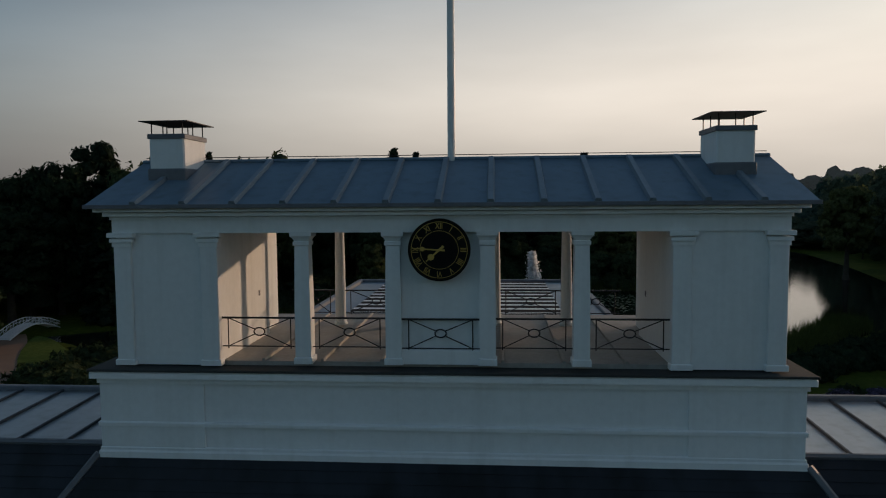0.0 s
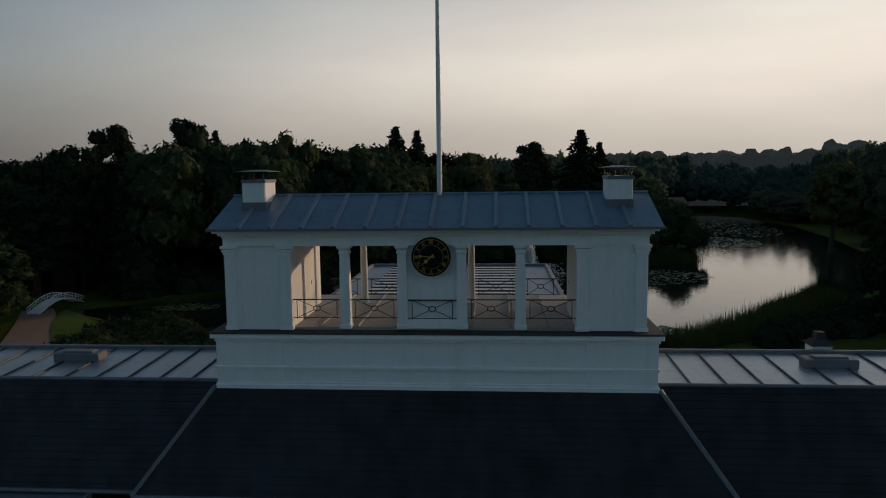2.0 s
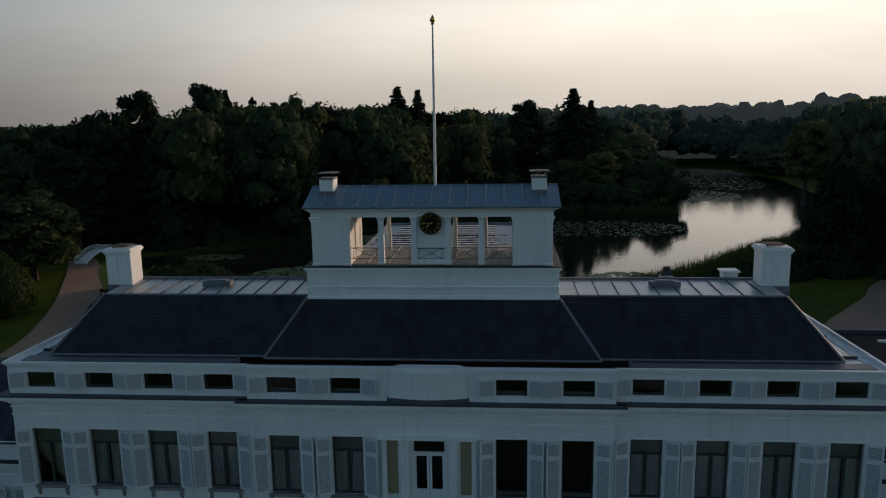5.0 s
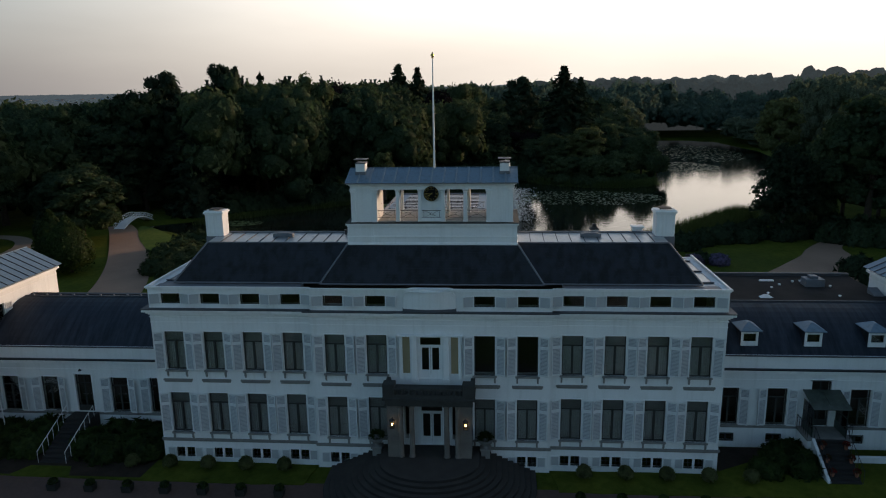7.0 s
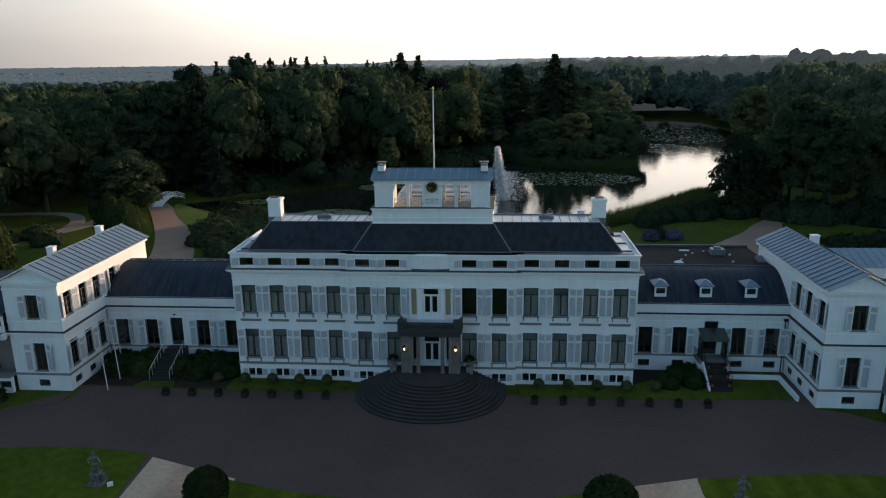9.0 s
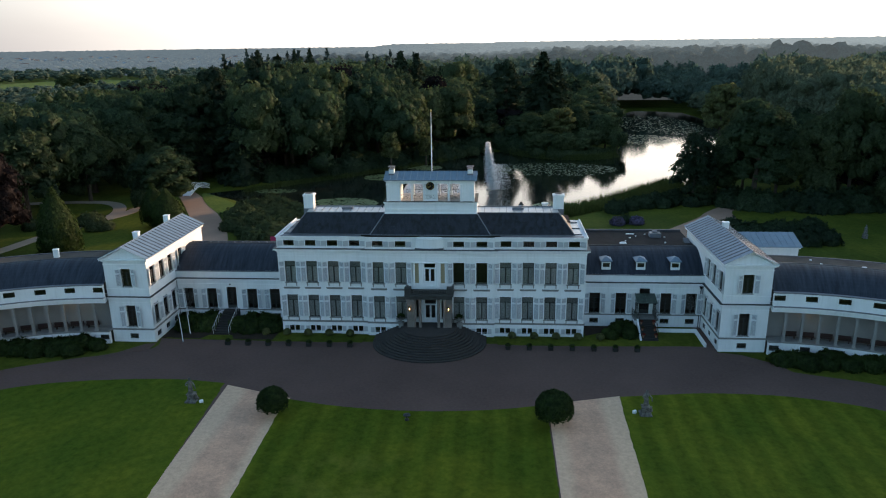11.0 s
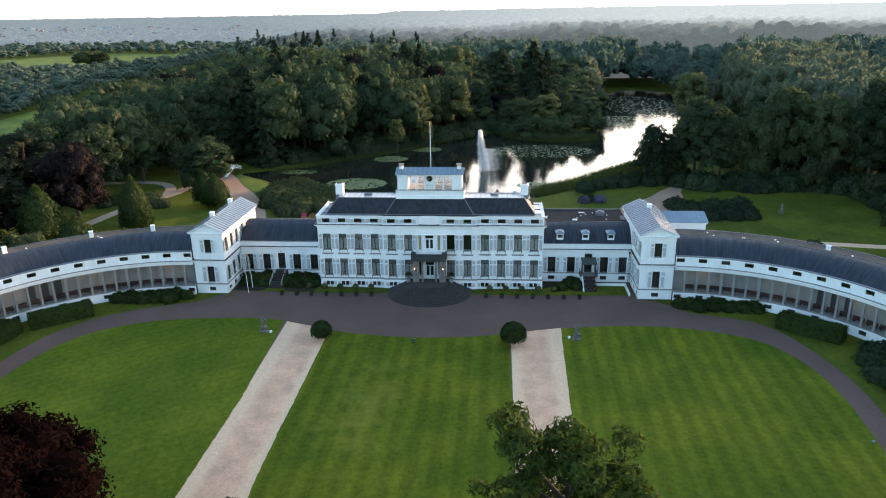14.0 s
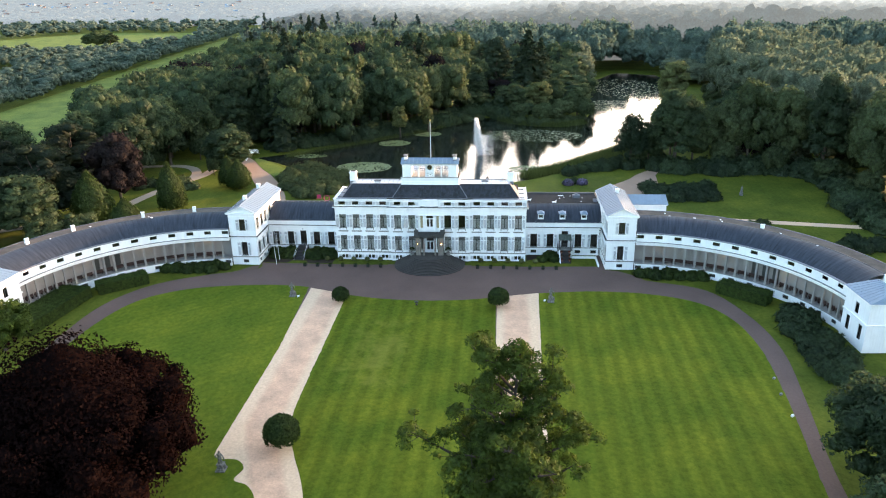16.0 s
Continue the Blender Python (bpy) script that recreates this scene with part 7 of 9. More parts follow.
# ---------------------------------------------------------------- foliage
def sprays(rng, p, nrm, size):
    """Three narrow leaf blades for each point: vertices and triangles."""
    n = len(p)
    t = np.cross(nrm, rng.normal(size=(n, 3)))
    t /= np.linalg.norm(t, axis=1)[:, None]
    b = np.cross(nrm, t)
    s = size * (0.55 + 0.9 * rng.random(n))[:, None]
    out = []
    for k in range(3):
        a = 2.1 * k + rng.random((n, 1)) * 1.2
        along, side = t * np.cos(a) + b * np.sin(a), b * np.cos(a) - t * np.sin(a)
        tip = p + along * s * (0.6 + 0.3 * rng.random((n, 1))) + nrm * s * rng.uniform(-0.15, 0.35, (n, 1))
        out.append(np.stack([p + side * s * 0.24 - along * s * 0.15, p - side * s * 0.24 - along * s * 0.15, tip], 1))
    v = np.stack(out, 1).reshape(-1, 3)
    return v, np.arange(9 * n).reshape(-1, 3)


def clump_tris(rng, centres, radii, n, size, fill=0.75, squash=0.85):
    """Open leaf masses: n leaf sprays shared among the blobs."""
    c, r = np.asarray(centres, float), np.asarray(radii, float)
    pick = rng.choice(len(r), n, p=r ** 2 / (r ** 2).sum())
    d = rng.normal(size=(n, 3))
    d /= np.linalg.norm(d, axis=1)[:, None]
    d[:, 2] = np.where(d[:, 2] < -0.45, -d[:, 2], d[:, 2])
    rad = r[pick] * (fill + (1.1 - fill) * rng.random(n) ** 0.5)
    p = c[pick] + d * rad[:, None] * np.array([1, 1, squash])
    nrm = d + rng.normal(size=(n, 3)) * 0.35 + np.array([0, 0, 0.1])
    nrm /= np.linalg.norm(nrm, axis=1)[:, None]
    return sprays(rng, p, nrm, size)


def dome_crown(rng, h, w, cards, size, low=0.03, lobes=26, depth=0.36):
    """A lobed crown: a coarse inner mass under a shell of many small leaf cards; also the lobes' middles."""
    k = rng.normal(size=(lobes, 3))
    k /= np.linalg.norm(k, axis=1)[:, None]
    k[:, 2] = np.where(k[:, 2] < -0.9, -k[:, 2], k[:, 2])
    strength = rng.uniform(0.5, 1.0, lobes)
    mid, rz = h * (0.5 + low / 2), h * (0.5 - low / 2)
    shape, centre = np.array([w / 2, w / 2, rz]), np.array([0, 0, mid])

    def full(d):
        """Lets the underside hang full instead of narrowing like a ball."""
        q = np.clip(np.abs(d[:, 2]), 0, 0.98)
        k2 = np.where(d[:, 2] < 0, np.minimum((1 - q ** 4) ** 0.25 / np.sqrt(1 - q ** 2), 2.4), 1.0)
        return d * np.stack([k2, k2, np.ones_like(k2)], 1)

    def reach(d):
        c = np.clip(d @ k.T, -1, 1)
        lobe = (np.clip(1 - (np.arccos(c) / 0.55) ** 2, 0, 1) * strength).max(1)
        return 1 - depth + depth * 1.2 * lobe

    nu, nv = 12, 8
    th = np.linspace(0.02, np.pi - 0.2, nv)
    T, P = np.meshgrid(th, np.arange(nu) / nu * 2 * np.pi, indexing="ij")
    P = P + (np.arange(nv) % 2)[:, None] * np.pi / nu
    d = np.stack([np.sin(T) * np.cos(P), np.sin(T) * np.sin(P), np.cos(T)], -1).reshape(-1, 3)
    v = full(d) * reach(d)[:, None] * 0.9 * shape + centre
    a = np.arange(nu * nv).reshape(nv, nu)
    b = np.roll(a, -1, 1)
    f = np.concatenate([np.stack([a[:-1], a[1:], b[:-1]], -1).reshape(-1, 3), np.stack([b[:-1], a[1:], b[1:]], -1).reshape(-1, 3)])
    q = rng.normal(size=(cards, 3))
    q /= np.linalg.norm(q, axis=1)[:, None]
    q[:, 2] = np.where(q[:, 2] < -0.85, -q[:, 2], q[:, 2])
    deep = 0.86 + 0.22 * rng.random(cards)
    p = full(q) * (reach(q) * deep)[:, None] * shape + centre
    nr = q + rng.normal(size=(cards, 3)) * 0.42
    nr /= np.linalg.norm(nr, axis=1)[:, None]
    t = np.cross(nr, rng.normal(size=(cards, 3)))
    t /= np.linalg.norm(t, axis=1)[:, None]
    u = np.cross(nr, t)
    s = size * (0.6 + 0.8 * rng.random((cards, 1)))
    sv = np.stack([p + t * s, p - t * s * 0.5 + u * s * 0.7, p - t * s * 0.5 - u * s * 0.7], 1).reshape(-1, 3)
    cs = [tuple(o * shape * 0.7 + centre) for o in k]
    return np.concatenate([v, sv]), np.concatenate([f, np.arange(3 * cards).reshape(-1, 3) + len(v)]), cs


def ico_ball():
    """A unit icosahedron."""
    q = (1 + 5 ** 0.5) / 2
    v = np.array([(-1, q, 0), (1, q, 0), (-1, -q, 0), (1, -q, 0), (0, -1, q), (0, 1, q), (0, -1, -q), (0, 1, -q), (q, 0, -1), (q, 0, 1), (-q, 0, -1), (-q, 0, 1)], float)
    f = np.array([(0, 11, 5), (0, 5, 1), (0, 1, 7), (0, 7, 10), (0, 10, 11), (1, 5, 9), (5, 11, 4), (11, 10, 2), (10, 7, 6), (7, 1, 8), (3, 9, 4), (3, 4, 2), (3, 2, 6), (3, 6, 8), (3, 8, 9), (4, 9, 5), (2, 4, 11), (6, 2, 10), (8, 6, 7), (9, 8, 1)])
    return v / np.linalg.norm(v[0]), f


ICO_V, ICO_F = ico_ball()


def leaf_cards(rng, p, nr, size):
    """One small leaf-spray triangle at each point, facing about nr."""
    n = len(p)
    t = np.cross(nr, rng.normal(size=(n, 3)))
    t /= np.linalg.norm(t, axis=1)[:, None]
    u = np.cross(nr, t)
    s = size * (0.55 + 0.9 * rng.random((n, 1)))
    return np.stack([p + t * s, p - t * s * 0.5 + u * s * 0.62, p - t * s * 0.5 - u * s * 0.62], 1).reshape(-1, 3)


def boughs(rng, cs, rs, cards, size, squash=0.8, out=None, solid=0.8):
    """Leaf masses round the bough ends: a dark inner ball each, under a loose shell of leaf sprays."""
    cs, rs = np.asarray(cs, float), np.asarray(rs, float)
    k = len(rs)
    flat = np.array([1, 1, squash])
    wob = 1 + 0.22 * rng.normal(size=(k, 12, 1)).clip(-1.5, 1.5)
    v0 = (cs[:, None] + ICO_V[None] * wob * rs[:, None, None] * solid * flat).reshape(-1, 3)
    f0 = (ICO_F[None] + 12 * np.arange(k)[:, None, None]).reshape(-1, 3)
    pick = rng.choice(k, cards, p=rs ** 2 / (rs ** 2).sum())
    q = rng.normal(size=(cards, 3))
    q /= np.linalg.norm(q, axis=1)[:, None]
    if out is not None:
        o = out[pick]
        d = (q * o).sum(1)
        q = np.where((d < -0.15)[:, None], q - 2 * d[:, None] * o, q)
    q[:, 2] = np.where(q[:, 2] < -0.55, -q[:, 2], q[:, 2])
    p = cs[pick] + q * flat * (rs[pick] * (0.80 + 0.30 * rng.random(cards) ** 1.5))[:, None]
    nr = q + rng.normal(size=(cards, 3)) * 0.55 + np.array([0, 0, 0.25])
    nr /= np.linalg.norm(nr, axis=1)[:, None]
    return np.concatenate([v0, leaf_cards(rng, p, nr, size)]), np.concatenate([f0, np.arange(3 * cards).reshape(-1, 3) + len(v0)])


def bough_crown(rng, h, w, cards, size, low=0.08, lobes=34, girth=0.17, gaps=0.0, solid=0.8):
    """A broadleaf crown built of many rounded boughs, fullest a little below the middle; also the bough ends."""
    i = np.arange(lobes)
    cz = np.clip(0.96 - 1.62 * (i + 0.5) / lobes + rng.normal(size=lobes) * 0.05, -0.75, 1.0)
    az = i * 2.39996 + rng.uniform(-0.4, 0.4, lobes)
    sr = np.sqrt(1 - cz ** 2)
    d = np.stack([sr * np.cos(az), sr * np.sin(az), cz], 1)
    rs = w * girth * rng.uniform(0.62, 1.25, lobes)
    half = h * (1 - low) / 2
    shape = np.array([w / 2, w / 2, half])
    reach = rng.uniform(0.80, 1.06, lobes)
    wide = np.where(cz < 0, 1.0 + 0.10 * (-cz), 1.0)[:, None] * np.array([1, 1, 0]) + np.array([0, 0, 1])
    cs = d * wide * np.maximum(shape[None] * reach[:, None] - rs[:, None], shape * 0.3) + np.array([0, 0, h * low + half])
    k = max(4, lobes // 5)
    inner = rng.normal(size=(k, 3)) * np.array([w * 0.12, w * 0.12, half * 0.3]) + np.array([0, 0, h * low + half * 0.9])
    cs2, rs2, o2 = np.concatenate([cs, inner]), np.concatenate([rs, np.full(k, w * 0.2)]), np.concatenate([d, np.tile([0, 0, 1.0], (k, 1))])
    v, f = boughs(rng, cs2, rs2, cards, size, 0.82, None if gaps else o2, solid if not gaps else 0.5)
    return v, f, [tuple(c) for c in cs]


def fir_crown(rng, h, w, cards, size):
    """Tiers of drooping boughs, ragged in length, round a bare leader."""
    nb = max(24, cards // 30)
    u = (np.arange(nb) + rng.random(nb)) / nb
    z0 = h * (0.10 + 0.89 * u ** 0.9)
    az = np.arange(nb) * 2.39996 + rng.uniform(-0.3, 0.3, nb)
    length = np.minimum(w / 2 * (1.05 - 0.35 * z0 / h), (h - z0) * 0.62) * rng.uniform(0.66, 1.12, nb) + 0.35
    pick = rng.choice(nb, cards, p=(length + 0.8) / (length + 0.8).sum())
    t = rng.random(cards) ** 0.7
    a, L = az[pick], length[pick]
    side = rng.normal(size=cards) * (0.10 * L * (1.15 - t) + 0.18)
    droop = -0.34 * L * t ** 1.6 + 0.10 * L * t
    p = np.stack([np.cos(a) * L * t - np.sin(a) * side, np.sin(a) * L * t + np.cos(a) * side, z0[pick] + droop + rng.normal(size=cards) * 0.14], 1)
    nr = np.stack([np.cos(a) * 0.5, np.sin(a) * 0.5, np.full(cards, 0.8)], 1) + rng.normal(size=(cards, 3)) * 0.45
    nr /= np.linalg.norm(nr, axis=1)[:, None]
    p[:max(6, cards // 60)] = np.array([0, 0, h]) + rng.normal(size=(max(6, cards // 60), 3)) * np.array([0.2, 0.2, 0.5]) - np.array([0, 0, 0.5])
    v = leaf_cards(rng, p, nr, size)
    n = 9
    ring = [[(w * 0.30 * q * math.cos(2 * math.pi * k / n), w * 0.30 * q * math.sin(2 * math.pi * k / n), z * h) for k in range(n)] for q, z in ((0.9, 0.08), (0.75, 0.35), (0.4, 0.7), (0.03, 0.95))]
    cv = np.array(ring).reshape(-1, 3)
    i = np.arange(4 * n).reshape(4, n)
    j = np.roll(i, -1, 1)
    cf = np.concatenate([np.stack([i[:-1], j[:-1], j[1:]], -1).reshape(-1, 3), np.stack([i[:-1], j[1:], i[1:]], -1).reshape(-1, 3)])
    return np.concatenate([cv, v]), np.concatenate([cf, np.arange(3 * cards).reshape(-1, 3) + len(cv)])


def pine_crown(rng, h, w, cards, size):
    """An old pine: flattened needle plates on bare boughs, thickest near the top, ragged outline."""
    k = 38
    u = (np.arange(k) + 0.5) / k
    z = h * (0.30 + 0.68 * u ** 0.85)
    az = np.arange(k) * 2.39996 + rng.uniform(-0.5, 0.5, k)
    env = np.where(u < 0.6, 0.75 + 0.4 * u, 1.0 - 1.6 * (u - 0.6))
    r = w / 2 * env * rng.uniform(0.45, 1.0, k)
    cs = np.stack([np.cos(az) * r, np.sin(az) * r, z], 1)
    rs = w * rng.uniform(0.13, 0.24, k)
    rs[-2:], cs[-2:, :2] = w * 0.10, cs[-2:, :2] * 0.4
    v, f = boughs(rng, cs, rs, cards, size, 0.72, None, 0.78)
    return v, f, [tuple(c) for c in cs]


def tree_parts(kind, h, w, quads, size, seed, low=0.03):
    rng = np.random.default_rng(seed)
    if kind == "fir":
        v, f = fir_crown(rng, h, w, quads, size)
        return v, f, [], []
    if kind == "pine":
        v, f, cs = pine_crown(rng, h, w, quads, size)
        return v, f, cs, []
    if kind == "airy":
        v, f, cs = bough_crown(rng, h, w, quads, size, 0.02, 64, 0.13, 0.4)
        v[:, :2] *= (1.14 - 0.62 * np.clip(v[:, 2] / h, 0, 1) ** 1.3)[:, None]
        return v, f, cs, []
    if kind == "massed":
        v, f, cs = bough_crown(rng, h, w, quads, size, low, 15 if quads > 400 else 7, 0.24 if quads > 400 else 0.3)
        return v, f, cs, []
    if kind == "bud":
        # clipped or dense ovoid, pointed at the top
        v, f, cs = dome_crown(rng, h, w, quads, size, 0.0, 40, 0.12)
        t = np.clip(v[:, 2] / h, 0, 1)
        v[:, :2] *= (1.12 - 0.75 * t ** 2)[:, None]
        return v, f, cs, []
    v, f, cs = bough_crown(rng, h, w, quads, size, low)
    return v, f, cs, []


def trunk_geo(h, w, cs, rs, rng, limbs=7):
    g = Geo()
    r = 0.018 * h + 0.05
    lean = Vector((rng.uniform(-0.3, 0.3), rng.uniform(-0.3, 0.3), 0))
    p0, p1, p2 = Vector((0, 0, -0.4)), Vector((0, 0, h * 0.3)) + lean * 0.5, Vector((0, 0, h * 0.72)) + lean
    g.taper((0, 0, -0.4), (0, 0, 0.5), r * 1.7, r * 1.15, 9).taper((0, 0, 0.5), p1, r * 1.15, r * 0.85, 9).taper(p1, p2, r * 0.85, r * 0.3, 8)
    for c in cs[:limbs]:
        t = rng.uniform(0.25, 0.75)
        a = p1.lerp(p2, t) if t > 0.4 else p1
        e = Vector(c)
        m = a.lerp(e, 0.5) + Vector((0, 0, -0.04 * h))
        g.taper(a, m, r * 0.4, r * 0.26, 6).taper(m, e, r * 0.26, r * 0.07, 5)
    return g


TREE_KINDS = {}


def tree(kind, m, label="", group=""):
    """A tree of a kind; the first of each is built, the rest share its meshes."""
    if kind in TREE_KINDS:
        ob = copy_thing(TREE_KINDS[kind], m)
        ob.matrix_basis = m
        if label:
            ob["label"] = label
        return ob
    form, h, w, quads, size, mat, seed, lab = {
        "broad": ("broad", 20, 14, 3600, 0.44, LEAF_A, 1, "broad dark green beech tree"),
        "broad_tall": ("broad", 24, 13, 4200, 0.42, LEAF_A, 2, "tall dark green broadleaf tree"),
        "dark": ("broad", 21, 15, 4200, 0.42, LEAF_DARK, 11, "very dark green broadleaf tree"),
        "oakish": ("broad", 18, 15, 3600, 0.44, LEAF_B, 3, "broad olive green oak tree"),
        "copper": ("broad", 18, 14, 4000, 0.40, LEAF_PURPLE, 4, "dark purple copper beech tree"),
        "yellow": ("broad", 15, 8, 2200, 0.34, LEAF_Y, 5, "light green narrow broadleaf tree"),
        "spruce": ("fir", 24, 11, 3000, 0.66, LEAF_C, 6, "dark pointed spruce tree"),
        "pine": ("pine", 30, 13, 3600, 0.50, LEAF_C, 9, "old dark pine with a ragged flat crown"),
        "airy": ("airy", 17, 11.5, 6500, 0.36, LEAF_A, 10, "ragged conical dark waterside tree"),
        "yew": ("bud", 10, 7.5, 3800, 0.26, LEAF_H, 7, "dense pointed dark green yew"),
        "willow": ("broad", 11, 12, 2600, 0.38, LEAF_B, 8, "low spreading waterside tree"),
    }[kind]
    v, f, cs, rs = tree_parts(form, h, w, quads, size, seed, 0.03)
    ob = thing(kind + "_tree" if kind in ("yew", "spruce", "willow", "pine") else "broadleaf_tree", label or lab, "tree", group)
    cr = new("crown", array_mesh("crown", v, f, mat))
    cr.parent = ob
    rng = random.Random(seed)
    if form == "fir":
        part("trunk", Geo().taper((0, 0, -0.3), (0, 0, h * 0.9), h * 0.016 + 0.04, 0.03, 8), BARK, ob)
    else:
        part("trunk", trunk_geo(h, w, cs, rs, rng, 24 if form == "pine" else 7), BARK, ob)
    ob.matrix_basis = m
    TREE_KINDS[kind] = ob
    return ob


def at(x, y, k=1.0, kz=None, rz=0.0, z=0.0):
    return pose(x, y, z, 0, 0, rz) @ Matrix.Diagonal((k, k, kz or k, 1))


# single trees round the palace
for kind, x, y, k, kz in (
    ("broad", -73.2, 77.5, 1.22, 0.77), ("willow", -72.6, 77.2, 0.98, 0.9), ("yew", -62, 55.5, 0.95, 0.9), ("yew", -66, 58, 0.8, 0.95), ("willow", -76, 71, 0.35, 0.6), ("yew", -72.4, 32.8, 0.98, 1.35), ("yew", -87.4, 20.7, 1.35, 1.4), ("copper", -87.5, 35, 1.1, 1.25),
    ("dark", -101, 23, 1.4, 1.0), ("dark", -105, 44, 1.45, 1.08), ("dark", -120, 30, 1.4, 1.1), ("dark", -114, 10, 1.4, 1.0), ("dark", -126, 16, 1.1, 1.0), ("broad", -128, 48, 1.4, 1.15), ("broad", -98, 62, 1.2, 1.1), ("broad_tall", -110, 60, 1.2, 1.0), ("yew", -74, 12, 1.1, 1.0),
    ("broad_tall", -101, 95, 1.4, 0.9), ("broad", -112, 78, 1.2, 1.0), ("oakish", -92, 102, 1.2, 1.15), ("broad_tall", -83, 106, 1.3, 0.92), ("broad", -117, 100, 1.2, 1.0), ("broad_tall", -96, 84, 0.9, 0.85), ("willow", -89, 92, 0.6, 0.8),
    ("airy", 56.5, 83, 1.1, 1.1), ("willow", 58.5, 85, 0.62, 0.7), ("broad", 63, 87, 0.7, 0.72), ("broad_tall", 69.5, 80, 1.28, 1.12), ("oakish", 76, 84, 1.0, 1.15), ("oakish", 71, 92, 1.0, 1.3), ("yellow", 90, 176, 1.75, 1.75), ("oakish", 86, 86, 1.0, 1.25), ("oakish", 93, 84, 1.1, 1.6), ("oakish", 103, 80, 1.1, 1.5),
    ("broad_tall", 110, 70, 1.1, 1.35), ("willow", 126, 88, 0.7, 0.7), ("willow", 129.5, 91, 0.7, 0.7), ("willow", 124, 92, 0.7, 0.6), ("oakish", 128, 92, 1.1, 1.4), ("broad", 121, 99, 1.1, 1.25), ("oakish", 117, 87, 1.0, 1.35), ("broad", 134, 84, 1.2, 1.4), ("oakish", 120, 62, 1.2, 1.6), ("oakish", 116, 50, 1.1, 1.65), ("broad_tall", 124, 40, 1.2, 1.2), ("broad", 132, 52, 1.2, 1.5), ("oakish", 138, 40, 1.2, 1.6), ("broad", 128, 30, 1.1, 1.3), ("broad_tall", 146, 30, 1.2, 1.2), ("copper", 96, 88, 0.8, 1.0), ("willow", 84, 80, 0.7, 0.9), ("willow", 98, 74, 0.7, 0.9), ("willow", 108, 62, 0.7, 0.8), ("willow", 112, 46, 0.7, 0.9),
    ("yellow", -24, 131, 0.85, 0.9), ("yellow", -14, 142, 0.7, 0.7), ("willow", 24, 166, 1.0, 0.75), ("yellow", 32, 174, 1.6, 1.15), ("willow", 42, 168, 1.0, 0.85), ("oakish", 49, 174, 0.8, 0.75), ("oakish", 24, 180, 0.9, 0.75), ("oakish", 38, 184, 0.95, 0.9), ("willow", 52, 166, 0.7, 0.8), ("willow", 33, 160, 0.8, 0.8),
    ("copper", -14, 176, 1.2, 1.6), ("pine", 13.2, 214, 1.0, 1.04), ("spruce", 28.2, 210, 1.75, 1.42), ("spruce", 34.5, 214, 1.2, 1.26), ("spruce", -92, 215, 1.3, 1.5), ("spruce", -64, 108, 1.2, 0.9), ("pine", -75.4, 122, 0.9, 1.08), ("pine", -67, 138, 0.82, 1.15), ("broad_tall", -64.5, 140, 0.9, 1.28), ("spruce", -28.5, 195, 1.6, 1.46), ("spruce", -22.5, 199, 1.25, 1.42), ("broad_tall", -79, 114, 1.05, 1.25), ("broad", -84, 113, 1.05, 1.42), ("broad", -90, 110, 1.0, 1.32), ("oakish", -96, 112, 1.0, 1.38), ("broad_tall", -69, 128, 0.95, 1.14), 
    ("copper", -72, 165, 1.1, 1.5), ("copper", -66, 122, 0.9, 1.25), ("willow", -66, 112, 0.4, 0.4), ("willow", -36, 134, 0.5, 0.55), ("willow", -20, 146, 0.5, 0.5), ("willow", -8, 160, 0.5, 0.5),
    ("willow", 71, 104, 0.6, 0.55), ("willow", 80, 118, 0.65, 0.6), ("willow", 89, 132, 0.7, 0.65), ("willow", 97, 146, 0.7, 0.6), ("willow", 103, 160, 0.75, 0.7), ("willow", 110, 182, 0.8, 0.6), ("willow", 116, 206, 0.8, 0.6), ("willow", 122, 232, 0.9, 0.6), ("broad", 84, 104, 0.9, 0.75), ("broad", 94, 118, 1.0, 0.85), ("broad", 104, 138, 1.0, 0.85), ("broad", 112, 158, 1.0, 0.85),
    # low trees out of view, added to stop sun passing under the crowns
    ("willow", 121, 18, 0.8, 0.8), ("willow", 123, 28, 0.8, 0.8), ("willow", 119, 37, 0.8, 0.9), ("willow", 128, 22, 0.9, 0.9), ("willow", 131, 40, 0.9, 0.9), ("willow", 125, 50, 0.9, 0.9),
    ("broad", -97, 9, 1.2, 0.85), ("oakish", -385, 557, 1.9, 0.95), ("broad", -372, 560, 1.3, 0.75), ("broad", -107, 2, 1.4, 0.95), ("willow", -85, 11, 0.8, 0.65), ("willow", -91, 6, 0.8, 0.7), ("willow", -79, 22, 0.6, 0.4), ("broad", -118, -8, 1.4, 0.95),
    ("spruce", -120, 372, 1.1, 1.48), ("spruce", -132, 368, 1.0, 1.3), ("spruce", -112, 380, 1.2, 1.5), ("spruce", -142, 362, 0.9, 1.2),
):
    tree(kind, at(x, y, k, kz, (x * 37 + y * 11) % 360), group="park trees")
